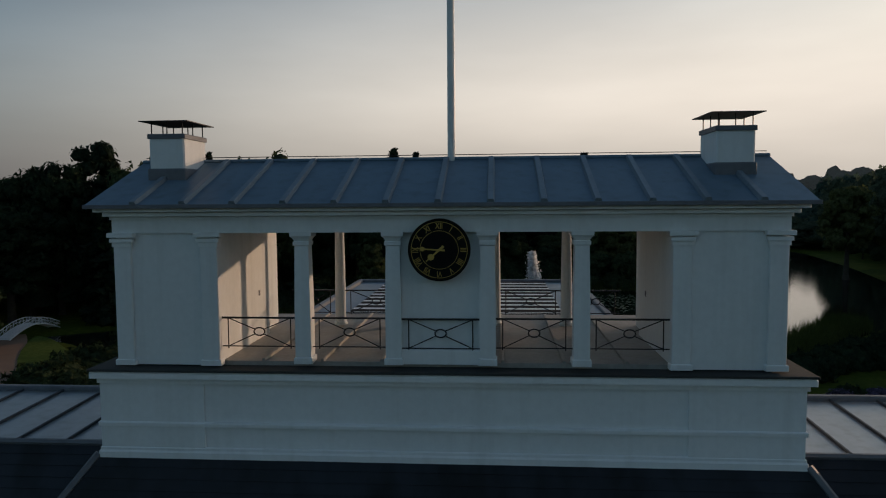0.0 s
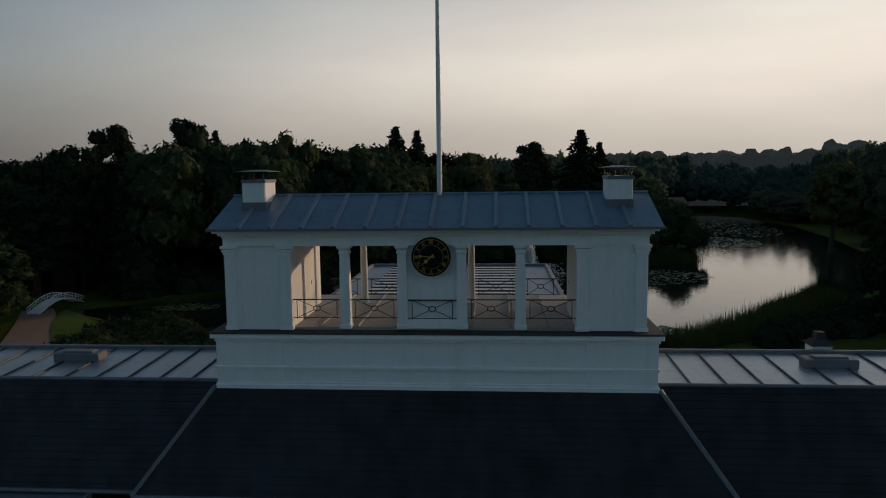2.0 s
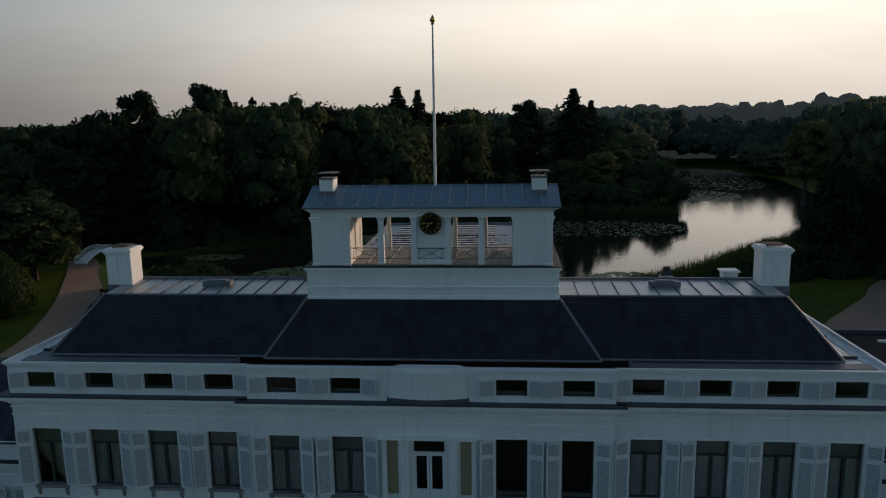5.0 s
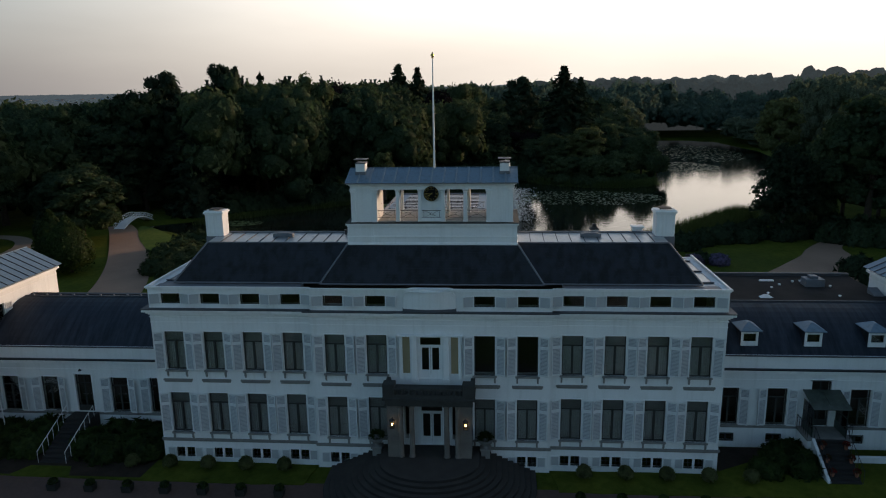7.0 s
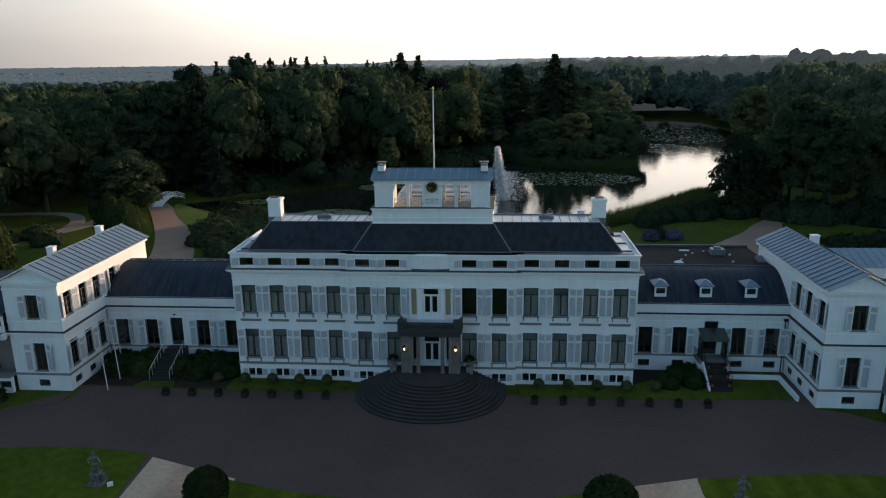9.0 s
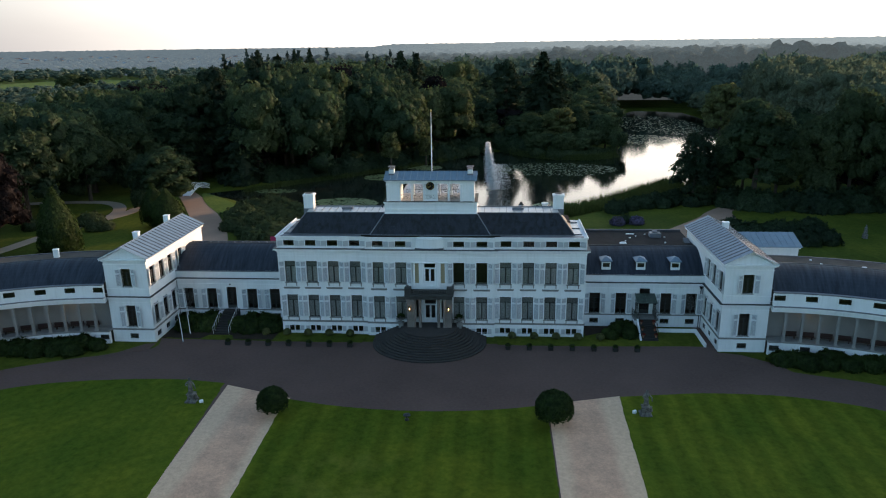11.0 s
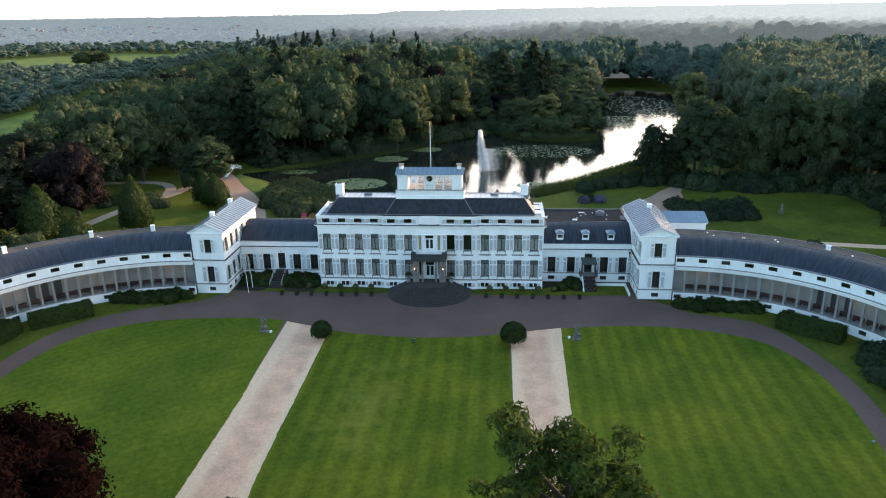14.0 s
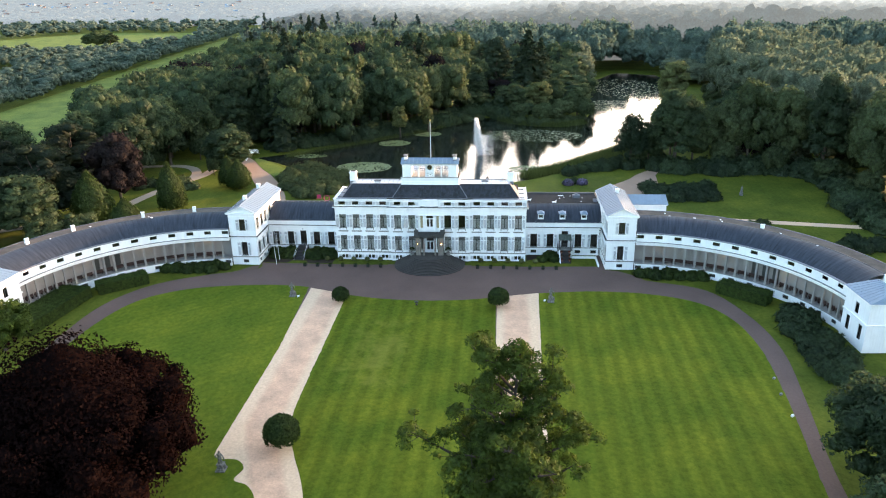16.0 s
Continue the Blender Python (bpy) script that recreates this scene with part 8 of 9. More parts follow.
# front row of the wood round the pond
rng = random.Random(11)
for k in range(34):
    t = k / 33
    x = -76 + 80 * t + rng.uniform(-2, 2)
    y = 112 + 72 * t + rng.uniform(0, 9) + 6
    kind = rng.choice(("broad", "broad_tall", "oakish", "broad"))
    tree(kind, at(x, y + 4, rng.uniform(1.05, 1.4), rng.uniform(1.1, 1.32) * (0.72 if t > 0.7 or t < 0.13 else 1.0), rng.uniform(0, 360)), group="woodland edge trees")
for k in range(26):
    t = k / 25
    x, y = 98 + 30 * t + rng.uniform(-2, 10), 100 + 150 * t + rng.uniform(-4, 4)
    tree(rng.choice(("broad", "oakish", "broad_tall")), at(x + 13, y, rng.uniform(0.9, 1.2), rng.uniform(0.95, 1.25), rng.uniform(0, 360)), group="woodland edge trees")

# the wood behind, one sheet of many trees
def wood(name, spots, kinds, quads, size, mat, label, seed):
    rng = np.random.default_rng(seed)
    base = [tree_parts(k, 20, 15 if k == "massed" else 10, quads, size, seed * 10 + i)[:2] for i, k in enumerate(kinds)]
    vs, fs, o = [], [], 0
    for x, y, s, sz in spots:
        v, f = base[int(rng.integers(len(base)))]
        a = rng.random() * 6.283
        c, q = math.cos(a), math.sin(a)
        w = np.stack([(v[:, 0] * c - v[:, 1] * q) * s + x, (v[:, 0] * q + v[:, 1] * c) * s + y, v[:, 2] * sz * 1.06], 1)
        vs.append(w)
        fs.append(f + o)
        o += len(v)
    return tagged(new(name, array_mesh(name, np.concatenate(vs), np.concatenate(fs), mat)), label, "woodland", kind="stuff")


OPEN = [LAKE, [(28, 60), (40, 96), (60, 108), (86, 141), (97, 172), (106, 209), (115, 256), (122, 256), (116, 205), (106, 165), (98, 130), (88, 100), (80, 75)],
        [(-78, -5), (-78, 40), (-90, 50), (-90, 84), (-74, 108), (30, 70), (60, 75), (88, 78), (103, 71), (112, 58), (113, 42), (120, 26), (170, 15), (170, -60), (-140, -60), (-140, 5)],
        meadow] + FIELDS


def scatter(x0, x1, y0, y1, gap, seed, keep=None):
    rng = np.random.default_rng(seed)
    xs, ys = np.meshgrid(np.arange(x0, x1, gap), np.arange(y0, y1, gap))
    x = (xs + rng.uniform(-0.4, 0.4, xs.shape) * gap).ravel()
    y = (ys + rng.uniform(-0.4, 0.4, ys.shape) * gap).ravel()
    ok = np.ones(x.shape, bool)
    for poly in OPEN:
        ok &= inside(poly, x, y) > 4
    ok &= ~((np.abs(x - (10 + (y - 180) * 0.03)) < 4) & (y < 330) & (y > 170))
    if keep is not None:
        ok &= keep(x, y)
    x, y = x[ok], y[ok]
    out = []
    for a, b in zip(x, y):
        sz = rng.uniform(1.3, 1.65)
        if a < 3 - 0.47 * (b + 33):
            sz = min(sz, 1.22 + 0.16 * rng.random())
        elif a < 3 - 0.40 * (b + 33):
            sz = min(sz, 1.42)
        if -28 < a <= -5 and b < 270:
            sz = min(sz, 1.24)
        if -5 < a < 115 and b < 330:
            sz = min(sz, 0.13 * (b - 108) / 20)
        if 12 + 0.19 * (b + 97) < a < 14 + 0.33 * (b + 97) and b > 150:
            sz = min(sz, 0.12 * (b - 185) / 20)
        out.append((a, b, rng.uniform(0.9, 1.3) if sz > 0.5 else 0.45, max(sz, 0.28)))
    return out


near = scatter(-160, 175, 70, 300, 9.8, 1, lambda x, y: (x < 80 + y * 0.65) & (x > -160 - 0.05 * y))
# unseen rows added east of the lawn to block the low sun
near += [(x, y, 1.1, 1.35 + 0.2 * math.sin(x + y)) for x in range(126, 215, 11) for y in range(4, 70, 11) if y > 14 or x > 150]
random.Random(3).shuffle(near)
n = len(near)
wood("wood_east", [q for q in near if q[0] > 58], ("massed", "massed", "massed", "massed"), 760, 0.66, LEAF_EAST, "broadleaf wood east of the pond, paled as by haze", 29)
near = [q for q in near if q[0] <= 58]
n = len(near)
wood("wood_beech", near[: n // 2], ("massed", "massed", "massed", "massed"), 800, 0.62, LEAF_A, "dark green broadleaf wood behind the pond", 21)
wood("wood_oak", near[n // 2: int(n * 0.95)], ("massed", "massed", "massed", "massed"), 800, 0.62, LEAF_B, "olive green broadleaf wood behind the pond", 22)
wood("wood_conifer", near[int(n * 0.95): int(n * 0.972)], ("fir", "fir"), 700, 0.95, LEAF_C, "dark conifers standing in the wood", 23)
wood("wood_copper", near[int(n * 0.972):], ("massed", "massed"), 800, 0.62, LEAF_PURPLE, "copper beeches standing in the wood", 24)
west = scatter(-430, -232, 160, 560, 11.0, 2, lambda x, y: (x < -236 - (y - 190) * 0.14) & (x > -260 - y * 0.45))
west = [(x, y, 0.62 + 0.25 * q, 0.42 + 0.2 * q) for (x, y, a, b), q in zip(west, np.random.default_rng(8).random(len(west)))]
row = [(-232 - 0.13 * (y - 190) + 1.5 * math.sin(y), y, 0.6, 0.5 + 0.12 * math.sin(y * 1.7)) for y in range(186, 760, 7)]
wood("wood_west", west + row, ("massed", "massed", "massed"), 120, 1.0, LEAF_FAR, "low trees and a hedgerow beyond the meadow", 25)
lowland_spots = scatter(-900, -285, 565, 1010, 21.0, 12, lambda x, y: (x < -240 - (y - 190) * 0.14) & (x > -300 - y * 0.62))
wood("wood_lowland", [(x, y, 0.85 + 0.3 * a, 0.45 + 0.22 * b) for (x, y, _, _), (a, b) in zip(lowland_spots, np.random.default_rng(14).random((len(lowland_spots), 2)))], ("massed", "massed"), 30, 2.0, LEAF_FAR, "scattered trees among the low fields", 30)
plain_spots = scatter(-1500, -300, 1000, 1900, 46.0, 15, lambda x, y: (x < -250 - (y - 190) * 0.14) & (x > -320 - y * 0.66))
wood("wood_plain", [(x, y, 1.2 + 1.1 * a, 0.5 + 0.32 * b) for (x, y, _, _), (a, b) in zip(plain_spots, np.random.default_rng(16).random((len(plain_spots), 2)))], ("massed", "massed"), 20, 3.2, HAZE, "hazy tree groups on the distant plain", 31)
far = scatter(-240, 420, 300, 440, 12.5, 4, lambda x, y: x > -158 - (y - 330) * 0.24)
# unseen trees added behind the camera to keep low sky light off the walls
screen_spots = [(x, y, 1.2, 1.3) for x in range(-210, 240, 13) for y in (-190, -204, -218)]
wood("wood_front", screen_spots, ("massed", "massed"), 60, 2.0, LEAF_A, "unseen broadleaf trees added to screen low sky from the palace", 28)
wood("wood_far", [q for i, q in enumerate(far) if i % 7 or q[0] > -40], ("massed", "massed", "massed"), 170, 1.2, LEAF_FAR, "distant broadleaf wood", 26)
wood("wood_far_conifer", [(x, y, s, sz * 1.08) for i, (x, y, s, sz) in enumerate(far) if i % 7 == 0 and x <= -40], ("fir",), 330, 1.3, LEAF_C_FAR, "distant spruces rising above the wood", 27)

# the woods beyond, to the horizon: a bumpy canopy, its haze a glow of the surface
ys = [405.0]
while ys[-1] < 6400:
    ys.append(ys[-1] + 3.6 + (ys[-1] - 405) * 0.022)
ys = np.array(ys)
us = np.linspace(-0.85, 0.85, 420)
U, YY = np.meshgrid(us, ys)
XX = U * (YY * 0.95 + 150) + 60


def bumps(x, y, s, seed):
    """Rounded crowns: distance to the nearest of jittered cell points."""
    ix, iy = np.floor(x / s), np.floor(y / s)
    best = np.full(x.shape, 9.0)
    hgt = np.zeros(x.shape)
    for dx in (-1, 0, 1):
        for dy in (-1, 0, 1):
            a, b = ix + dx, iy + dy
            h1 = np.modf(np.sin(a * 127.1 + b * 311.7 + seed) * 43758.5)[0] % 1
            h2 = np.modf(np.sin(a * 269.5 + b * 183.3 + seed) * 43758.5)[0] % 1
            d = np.hypot(x / s - a - h1, y / s - b - h2)
            m = d < best
            best = np.where(m, d, best)
            hgt = np.where(m, h1 * h2, hgt)
    return np.clip(1 - best ** 2 * 1.3, 0, 1), hgt


bq, hq = bumps(XX, YY, 10.5, 3.0)
bq = bq * (0.8 + 0.2 * bumps(XX, YY, 4.5, 5.0)[0])
lowland = np.clip((-XX - 0.12 * YY - 110) / 120, 0, 1)
H = (17 + 7 * bq + 7 * hq) * (1 - lowland) + (4.5 + 6 * bq + 5 * hq) * lowland
bq2, hq2 = bumps(XX, YY, 60.0, 9.0)
H += (4 * hq2 + 4.5 * np.clip(XX / 60, 0, 1)) * (1 - lowland) + np.clip((YY - 1500) / 5000, 0, 1) * 24
H += 7 * np.exp(-((XX - 212) / 19) ** 2 - ((YY - 418) / 19) ** 2)
openf = inside(meadow, XX, YY) < 2
for q in FIELDS:
    openf |= inside(q, XX, YY) < 3
H = np.where(openf | ((lowland > 0.35) & (YY < 960)), -1.0, H)
H[0] = -1.0
SPLIT = int(np.searchsorted(ys, 950.0))
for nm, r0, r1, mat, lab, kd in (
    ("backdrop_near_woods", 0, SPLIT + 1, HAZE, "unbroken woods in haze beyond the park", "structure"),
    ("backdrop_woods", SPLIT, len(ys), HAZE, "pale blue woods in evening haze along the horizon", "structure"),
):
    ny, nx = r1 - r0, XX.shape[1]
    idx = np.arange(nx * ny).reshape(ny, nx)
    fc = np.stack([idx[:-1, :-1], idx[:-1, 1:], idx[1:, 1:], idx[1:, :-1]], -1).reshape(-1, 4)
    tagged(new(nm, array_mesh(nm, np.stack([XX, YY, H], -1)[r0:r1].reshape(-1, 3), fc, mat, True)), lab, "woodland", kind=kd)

# ---------------------------------------------------------------- garden things
def dome_leaves(rng, n, rx, ry, rz, size, lumps=0.0, seed=0.0, flat=0.0):
    """Leaf sprays over a lumpy dome."""
    d = rng.normal(size=(n, 3))
    d /= np.linalg.norm(d, axis=1)[:, None]
    d[:, 2] = np.where(d[:, 2] < -0.3, -d[:, 2], d[:, 2])
    k = 1 + lumps * np.sin(d[:, 0] * 7 + seed) * np.sin(d[:, 1] * 8 + seed * 2) * np.cos(d[:, 2] * 6 + seed)
    p = d * np.array([rx, ry, rz]) * ((0.9 + 0.1 * rng.random(n)) * k)[:, None]
    nrm = d / np.array([rx, ry, rz])
    nrm /= np.linalg.norm(nrm, axis=1)[:, None]
    nrm = nrm + rng.normal(size=(n, 3)) * 0.35
    nrm /= np.linalg.norm(nrm, axis=1)[:, None]
    return sprays(rng, p, nrm, size)


def core_dome(rx, ry, rz):
    return Geo().rings([[(rx * c * math.cos(a), ry * c * math.sin(a), rz * q) for a in np.linspace(0, 2 * math.pi, 13)[:-1]] for c, q in ((0.7, -0.3), (0.94, 0.0), (0.88, 0.4), (0.62, 0.74), (0.15, 0.93))])


SHRUBS = {}


def shrub(kind, m, label, category="shrub", group=""):
    """Shrub made of a dark twiggy core and a shell of leaf sprays; built once a kind."""
    if kind in SHRUBS:
        ob = copy_thing(SHRUBS[kind], m)
        ob.matrix_basis = m
        ob["label"] = label
        if group:
            ob["group"] = group
        return ob
    rx, ry, rz, n, size, lumps, mat, seed = {
        "ball": (1.6, 1.6, 1.65, 2600, 0.22, 0.04, LEAF_H, 1.0), "small_ball": (0.55, 0.55, 0.55, 420, 0.16, 0.05, LEAF_Y, 2.0), "bush": (1.7, 1.5, 1.5, 430, 0.46, 0.22, LEAF_H, 3.0),
        "broad_bush": (2.6, 2.2, 2.0, 500, 0.56, 0.3, LEAF_B, 4.0), "mauve": (1.7, 1.7, 1.6, 700, 0.34, 0.2, leaf_material("mauve_blossom", (0.03, 0.04, 0.02), (0.22, 0.18, 0.33), 2.5), 5.0),
        "dark_bush": (2.4, 2.2, 2.2, 430, 0.58, 0.3, LEAF_A, 6.0),
    }[kind]
    v, f = dome_leaves(np.random.default_rng(int(seed * 7)), n, rx, ry, rz, size, lumps, seed)
    ob = thing({"ball": "box_ball", "small_ball": "box_ball_small"}.get(kind, "shrub"), label, category, group)
    cr = new("foliage", array_mesh("foliage", v, f, mat))
    cr.parent = ob
    part("core", core_dome(rx, ry, rz), mat, ob)
    ob.matrix_basis = m
    SHRUBS[kind] = ob
    return ob


for x, y, k in ((-15.1, -22.0, 1.05), (14.7, -22.6, 1.25), (-13.4, -66.2, 1.5)):
    shrub("ball", at(x, y, k, k, x * 9, 1.35 * k), "large round clipped box ball beside the gravel walk", "topiary", "large box balls")

rng = random.Random(31)


def bushes(kind, spots, label, group, k0=0.7, k1=1.1):
    for x, y in spots:
        k = rng.uniform(k0, k1)
        shrub(kind, at(x, y, k, k * rng.uniform(0.85, 1.1), rng.uniform(0, 360), 0.25), label, "shrub", group)


# small balls along the house front and planters in front of them
for s in (-1, 1):
    for k in range(5):
        shrub("small_ball", at(s * (10.9 + 2.9 * k), -1.0, 1.0, 1.05, 40 * k, 0.5), "small clipped green box ball in the house border", "topiary", "small box balls")
    for k in range(7):
        x = s * (10.3 + 2.73 * k)
        pl = thing("square_planter", "dark square planter with a low clipped plant", "planter", "planters along the forecourt", at=pose(x, -4.2, 0.03))
        part("tub", Geo().rings([[(-0.3, -0.3, 0), (0.3, -0.3, 0), (0.3, 0.3, 0), (-0.3, 0.3, 0)], [(-0.34, -0.34, 0.5), (0.34, -0.34, 0.5), (0.34, 0.34, 0.5), (-0.34, 0.34, 0.5)]]), POT, pl)
        v, f = dome_leaves(np.random.default_rng(40 + k), 260, 0.34, 0.34, 0.3, 0.12)
        v[:, 2] += 0.55
        cr = new("plant", array_mesh("plant", v, f, LEAF_H))
        cr.parent = pl
bushes("bush", [(-34.5, 0.5), (-33.2, 1.8), (-31.8, 0.9), (-31.6, 2.6), (-34.8, 2.6)], "dark evergreen shrub beside the link wing steps", "link wing shrubs", 0.9, 1.2)
bushes("bush", [(-26.9, 1.4), (-25.2, 0.6), (-23.6, 1.3), (-22.0, 0.6), (-25.6, 2.6), (-22.6, 2.4), (-24.0, 2.8)], "dark evergreen shrub beside the link wing steps", "link wing shrubs", 0.85, 1.1)
bushes("bush", [(26.6, 0.8), (25.2, 1.6), (26.4, 2.6), (23.9, 0.2)], "loose green shrub beside the link wing steps", "link wing shrubs", 0.6, 0.95)
for x, y, z in [(29.0 + q * 0.82, 2.1 - (10 - k) * 0.30 + 0.15, 0.19 * (k + 1) + 0.22) for q in (-1, 1) for k in (1, 4, 7)]:
    ob = thing("flower_pot", "terracotta pot with red geraniums on the stairs", "flower pot", "pots on the stairs", at=pose(x, y, z))
    part("pot", Geo().lathe([(0.10, -0.22), (0.14, 0.0), (0.16, 0.02), (0.13, 0.04)], 0, 0, 10), TERRACOTTA, ob)
    v, f = dome_leaves(np.random.default_rng(70), 160, 0.26, 0.26, 0.25, 0.10)
    v[:, 2] += 0.16
    cr = new("flowers", array_mesh("flowers", v, f, RED_FLOWER))
    cr.parent = ob


def hedge(x, y, length, width, h, rz, label, group):
    """Clipped hedge: dark core and a shell of leaf sprays with flat top and sides."""
    ob = thing("clipped_hedge", label, "hedge", group, at=pose(x, y, 0, 0, 0, rz))
    r = np.random.default_rng(int(abs(x * 10)))
    n = int((length * width + 2 * h * (length + width)) * 52)
    area = np.array([length * width, length * h, length * h, width * h, width * h])
    pick = r.choice(5, n, p=area / area.sum())
    u, w = r.uniform(-0.5, 0.5, n), r.uniform(-0.5, 0.5, n)
    p = np.zeros((n, 3))
    nr = np.zeros((n, 3))
    top, fr, bk, lf, rt = (pick == k for k in range(5))
    p[top] = np.stack([u[top] * length, w[top] * width, np.full(top.sum(), h)], 1)
    nr[top] = (0, 0, 1)
    for m, sy in ((fr, -1), (bk, 1)):
        p[m] = np.stack([u[m] * length, np.full(m.sum(), sy * width / 2), (w[m] + 0.5) * h], 1)
        nr[m] = (0, sy, 0)
    for m, sx in ((lf, -1), (rt, 1)):
        p[m] = np.stack([np.full(m.sum(), sx * length / 2), u[m] * width, (w[m] + 0.5) * h], 1)
        nr[m] = (sx, 0, 0)
    p += nr * (0.06 * np.sin(p[:, [0]] * 1.7) * np.cos(p[:, [1]] * 2.1 + p[:, [2]])) + r.normal(size=(n, 3)) * 0.03
    nr = nr + r.normal(size=(n, 3)) * 0.5
    nr /= np.linalg.norm(nr, axis=1)[:, None]
    v, f = sprays(r, p, nr, 0.15)
    cr = new("foliage", array_mesh("foliage", v, f, LEAF_HEDGE))
    cr.parent = ob
    part("core", Geo().box(-length / 2 + 0.12, length / 2 - 0.12, -width / 2 + 0.12, width / 2 - 0.12, -0.1, h - 0.08), LEAF_HEDGE, ob)


for s in (-1, 1):
    hedge(s * 60.8, -16.6, 9.6, 3.3, 2.2, -s * 39, "clipped green block hedge beside the curved drive", "clipped hedges")
    bushes("bush", [(s * (43.5 + 1.7 * k + rng.uniform(-0.4, 0.4)), -6.5 - 0.03 * k * k + rng.uniform(-0.5, 0.5)) for k in range(8)] + [(s * (46 + 2.4 * k), -7.9 - 0.1 * k) for k in range(5)], "low dark evergreen shrub along the curved gallery", "gallery shrubs", 0.75, 1.05)
    if s < 0:
        hedge(-68.4, -29.5, 17.0, 6.2, 2.3, 84, "tall rounded clipped hedge beside the curved drive", "clipped hedges")
        continue
    bushes("dark_bush", [(s * (67.8 + 1.5 * math.sin(k * 1.7) - 0.12 * (k - 5) ** 2 * 0.3), -24.0 - 2.1 * k) for k in range(13)] + [(s * (65.0 + 0.5 * math.sin(k * 2.3)), -26.5 - 2.2 * k) for k in range(10)], "dense dark evergreen shrub beside the drive", "drive shrubs", 0.75, 1.1)
bushes("broad_bush", [(x + rng.uniform(-1, 1), y + rng.uniform(-1, 1)) for x in np.arange(-54, -30, 3.4) for y in np.arange(48, 86, 4.2) if inside([(-47, 55), (-50.5, 65), (-51, 74), (-47, 80), (-41, 77), (-31, 71), (-32, 57), (-36, 48), (-42, 47)], np.array(x), np.array(y)) < 0.5], "rounded green garden shrub behind the palace", "garden shrubs", 0.9, 1.35)
bushes("dark_bush", [(57 + 3.2 * (k % 6) + rng.uniform(-1, 1), 47 + 4.4 * (k // 6) + rng.uniform(-1, 1)) for k in range(18)], "dark rhododendron mound on the lawn edge", "rhododendrons", 0.9, 1.3)
bushes("dark_bush", [(43 + 3.0 * k + rng.uniform(-1, 1), 82 + 2.6 * k + rng.uniform(-1, 1)) for k in range(7)] + [(50 + 3 * k, 80 + 2.2 * k) for k in range(6)], "dark green shrub by the water", "waterside shrubs", 0.55, 0.85)
bushes("dark_bush", [(x + rng.uniform(-0.8, 0.8), y + rng.uniform(-0.8, 0.8)) for x, y in ((37, 73.5), (41, 76), (44.5, 79), (48, 79.5), (51.5, 81.5), (55, 80), (58, 82.5), (47, 83), (53, 86))], "rounded green shrub between lawn and water", "waterside shrubs", 0.85, 1.35)
bushes("dark_bush", [(64.5, 80.5), (68, 78), (71, 77), (74.5, 78), (78, 78.5), (72.5, 82), (66.5, 86)], "tall dark shrub under the trees at the lawn edge", "wood edge shrubs", 1.3, 1.9)
far_bank = smooth_line([(-66, 106), (-54, 113), (-40, 123), (-27, 136), (-15, 149), (-3, 165), (3, 176), (12, 178), (20, 168)], 4)
bushes("dark_bush", [(x + rng.uniform(-1.5, 0.5), y + rng.uniform(-0.5, 2)) for x, y in far_bank] + [(x - 4 + rng.uniform(-1, 1), y + 4 + rng.uniform(-1, 1)) for x, y in far_bank[::2]], "dense green shrub along the far bank", "far bank shrubs", 1.2, 2.1)
for x, y in ((35.0, 61.5), (39.2, 62.3)):
    shrub("mauve", at(x, y, 1.0, 0.9, x * 20, 0.3), "mauve flowering hydrangea bush on the lawn", "shrub", "flowering bushes")
bushes("dark_bush", [(37, 63.6)], "dark green shrub between two flowering bushes", "flowering bushes", 0.6, 0.7)
edge = smooth_line([(80, 76), (87, 76), (95, 78), (103, 75), (109.5, 68), (109, 56), (107, 43), (105, 31), (106, 20)], 4)
bushes("dark_bush", [(x + rng.uniform(-1, 1), y + rng.uniform(-1, 1)) for x, y in edge] + [(x + 5 + rng.uniform(-1, 1), y + 2.5 + rng.uniform(-1, 1)) for x, y in edge[1::2]], "tall dark shrub under the trees at the lawn edge", "wood edge shrubs", 1.3, 2.2)
bushes("broad_bush", [(72, 23.0), (75.5, 24.6), (78.5, 25.6)], "low spreading shrub on the side lawn", "side lawn shrubs", 0.6, 0.9)
bushes("dark_bush", [(90.5, 10.0), (94.5, 9.0), (98, 10.5), (94, 13)], "dark shrub group on the side lawn", "side lawn shrubs", 0.9, 1.2)
bushes("broad_bush", [(-93 + 2.8 * k + rng.uniform(-1, 1), 57 + rng.uniform(-3, 3)) for k in range(7)], "rounded dark shrub below the trees", "path shrubs", 0.8, 1.2)
bushes("broad_bush", [(17 + 3.6 * k + rng.uniform(-1, 1), 167 - 11 * math.sin(k / 9 * 3.14) + rng.uniform(-0.5, 0.5)) for k in range(10)], "grey green waterside bush on the island", "island bushes", 0.9, 1.4)
bushes("broad_bush", [(-66 + 5.6 * k + rng.uniform(-1, 1), 107 + 4.7 * k + rng.uniform(-1, 1)) for k in range(14)], "grey green bush on the far bank", "far bank bushes", 0.8, 1.3)

bushes("dark_bush", [(125, 86), (127.5, 86.5), (130, 87.5), (132.5, 89), (128.5, 89.5), (126, 89), (131, 91)], "dense dark shrub inside the wood edge", "wood edge shrubs", 1.5, 2.0)

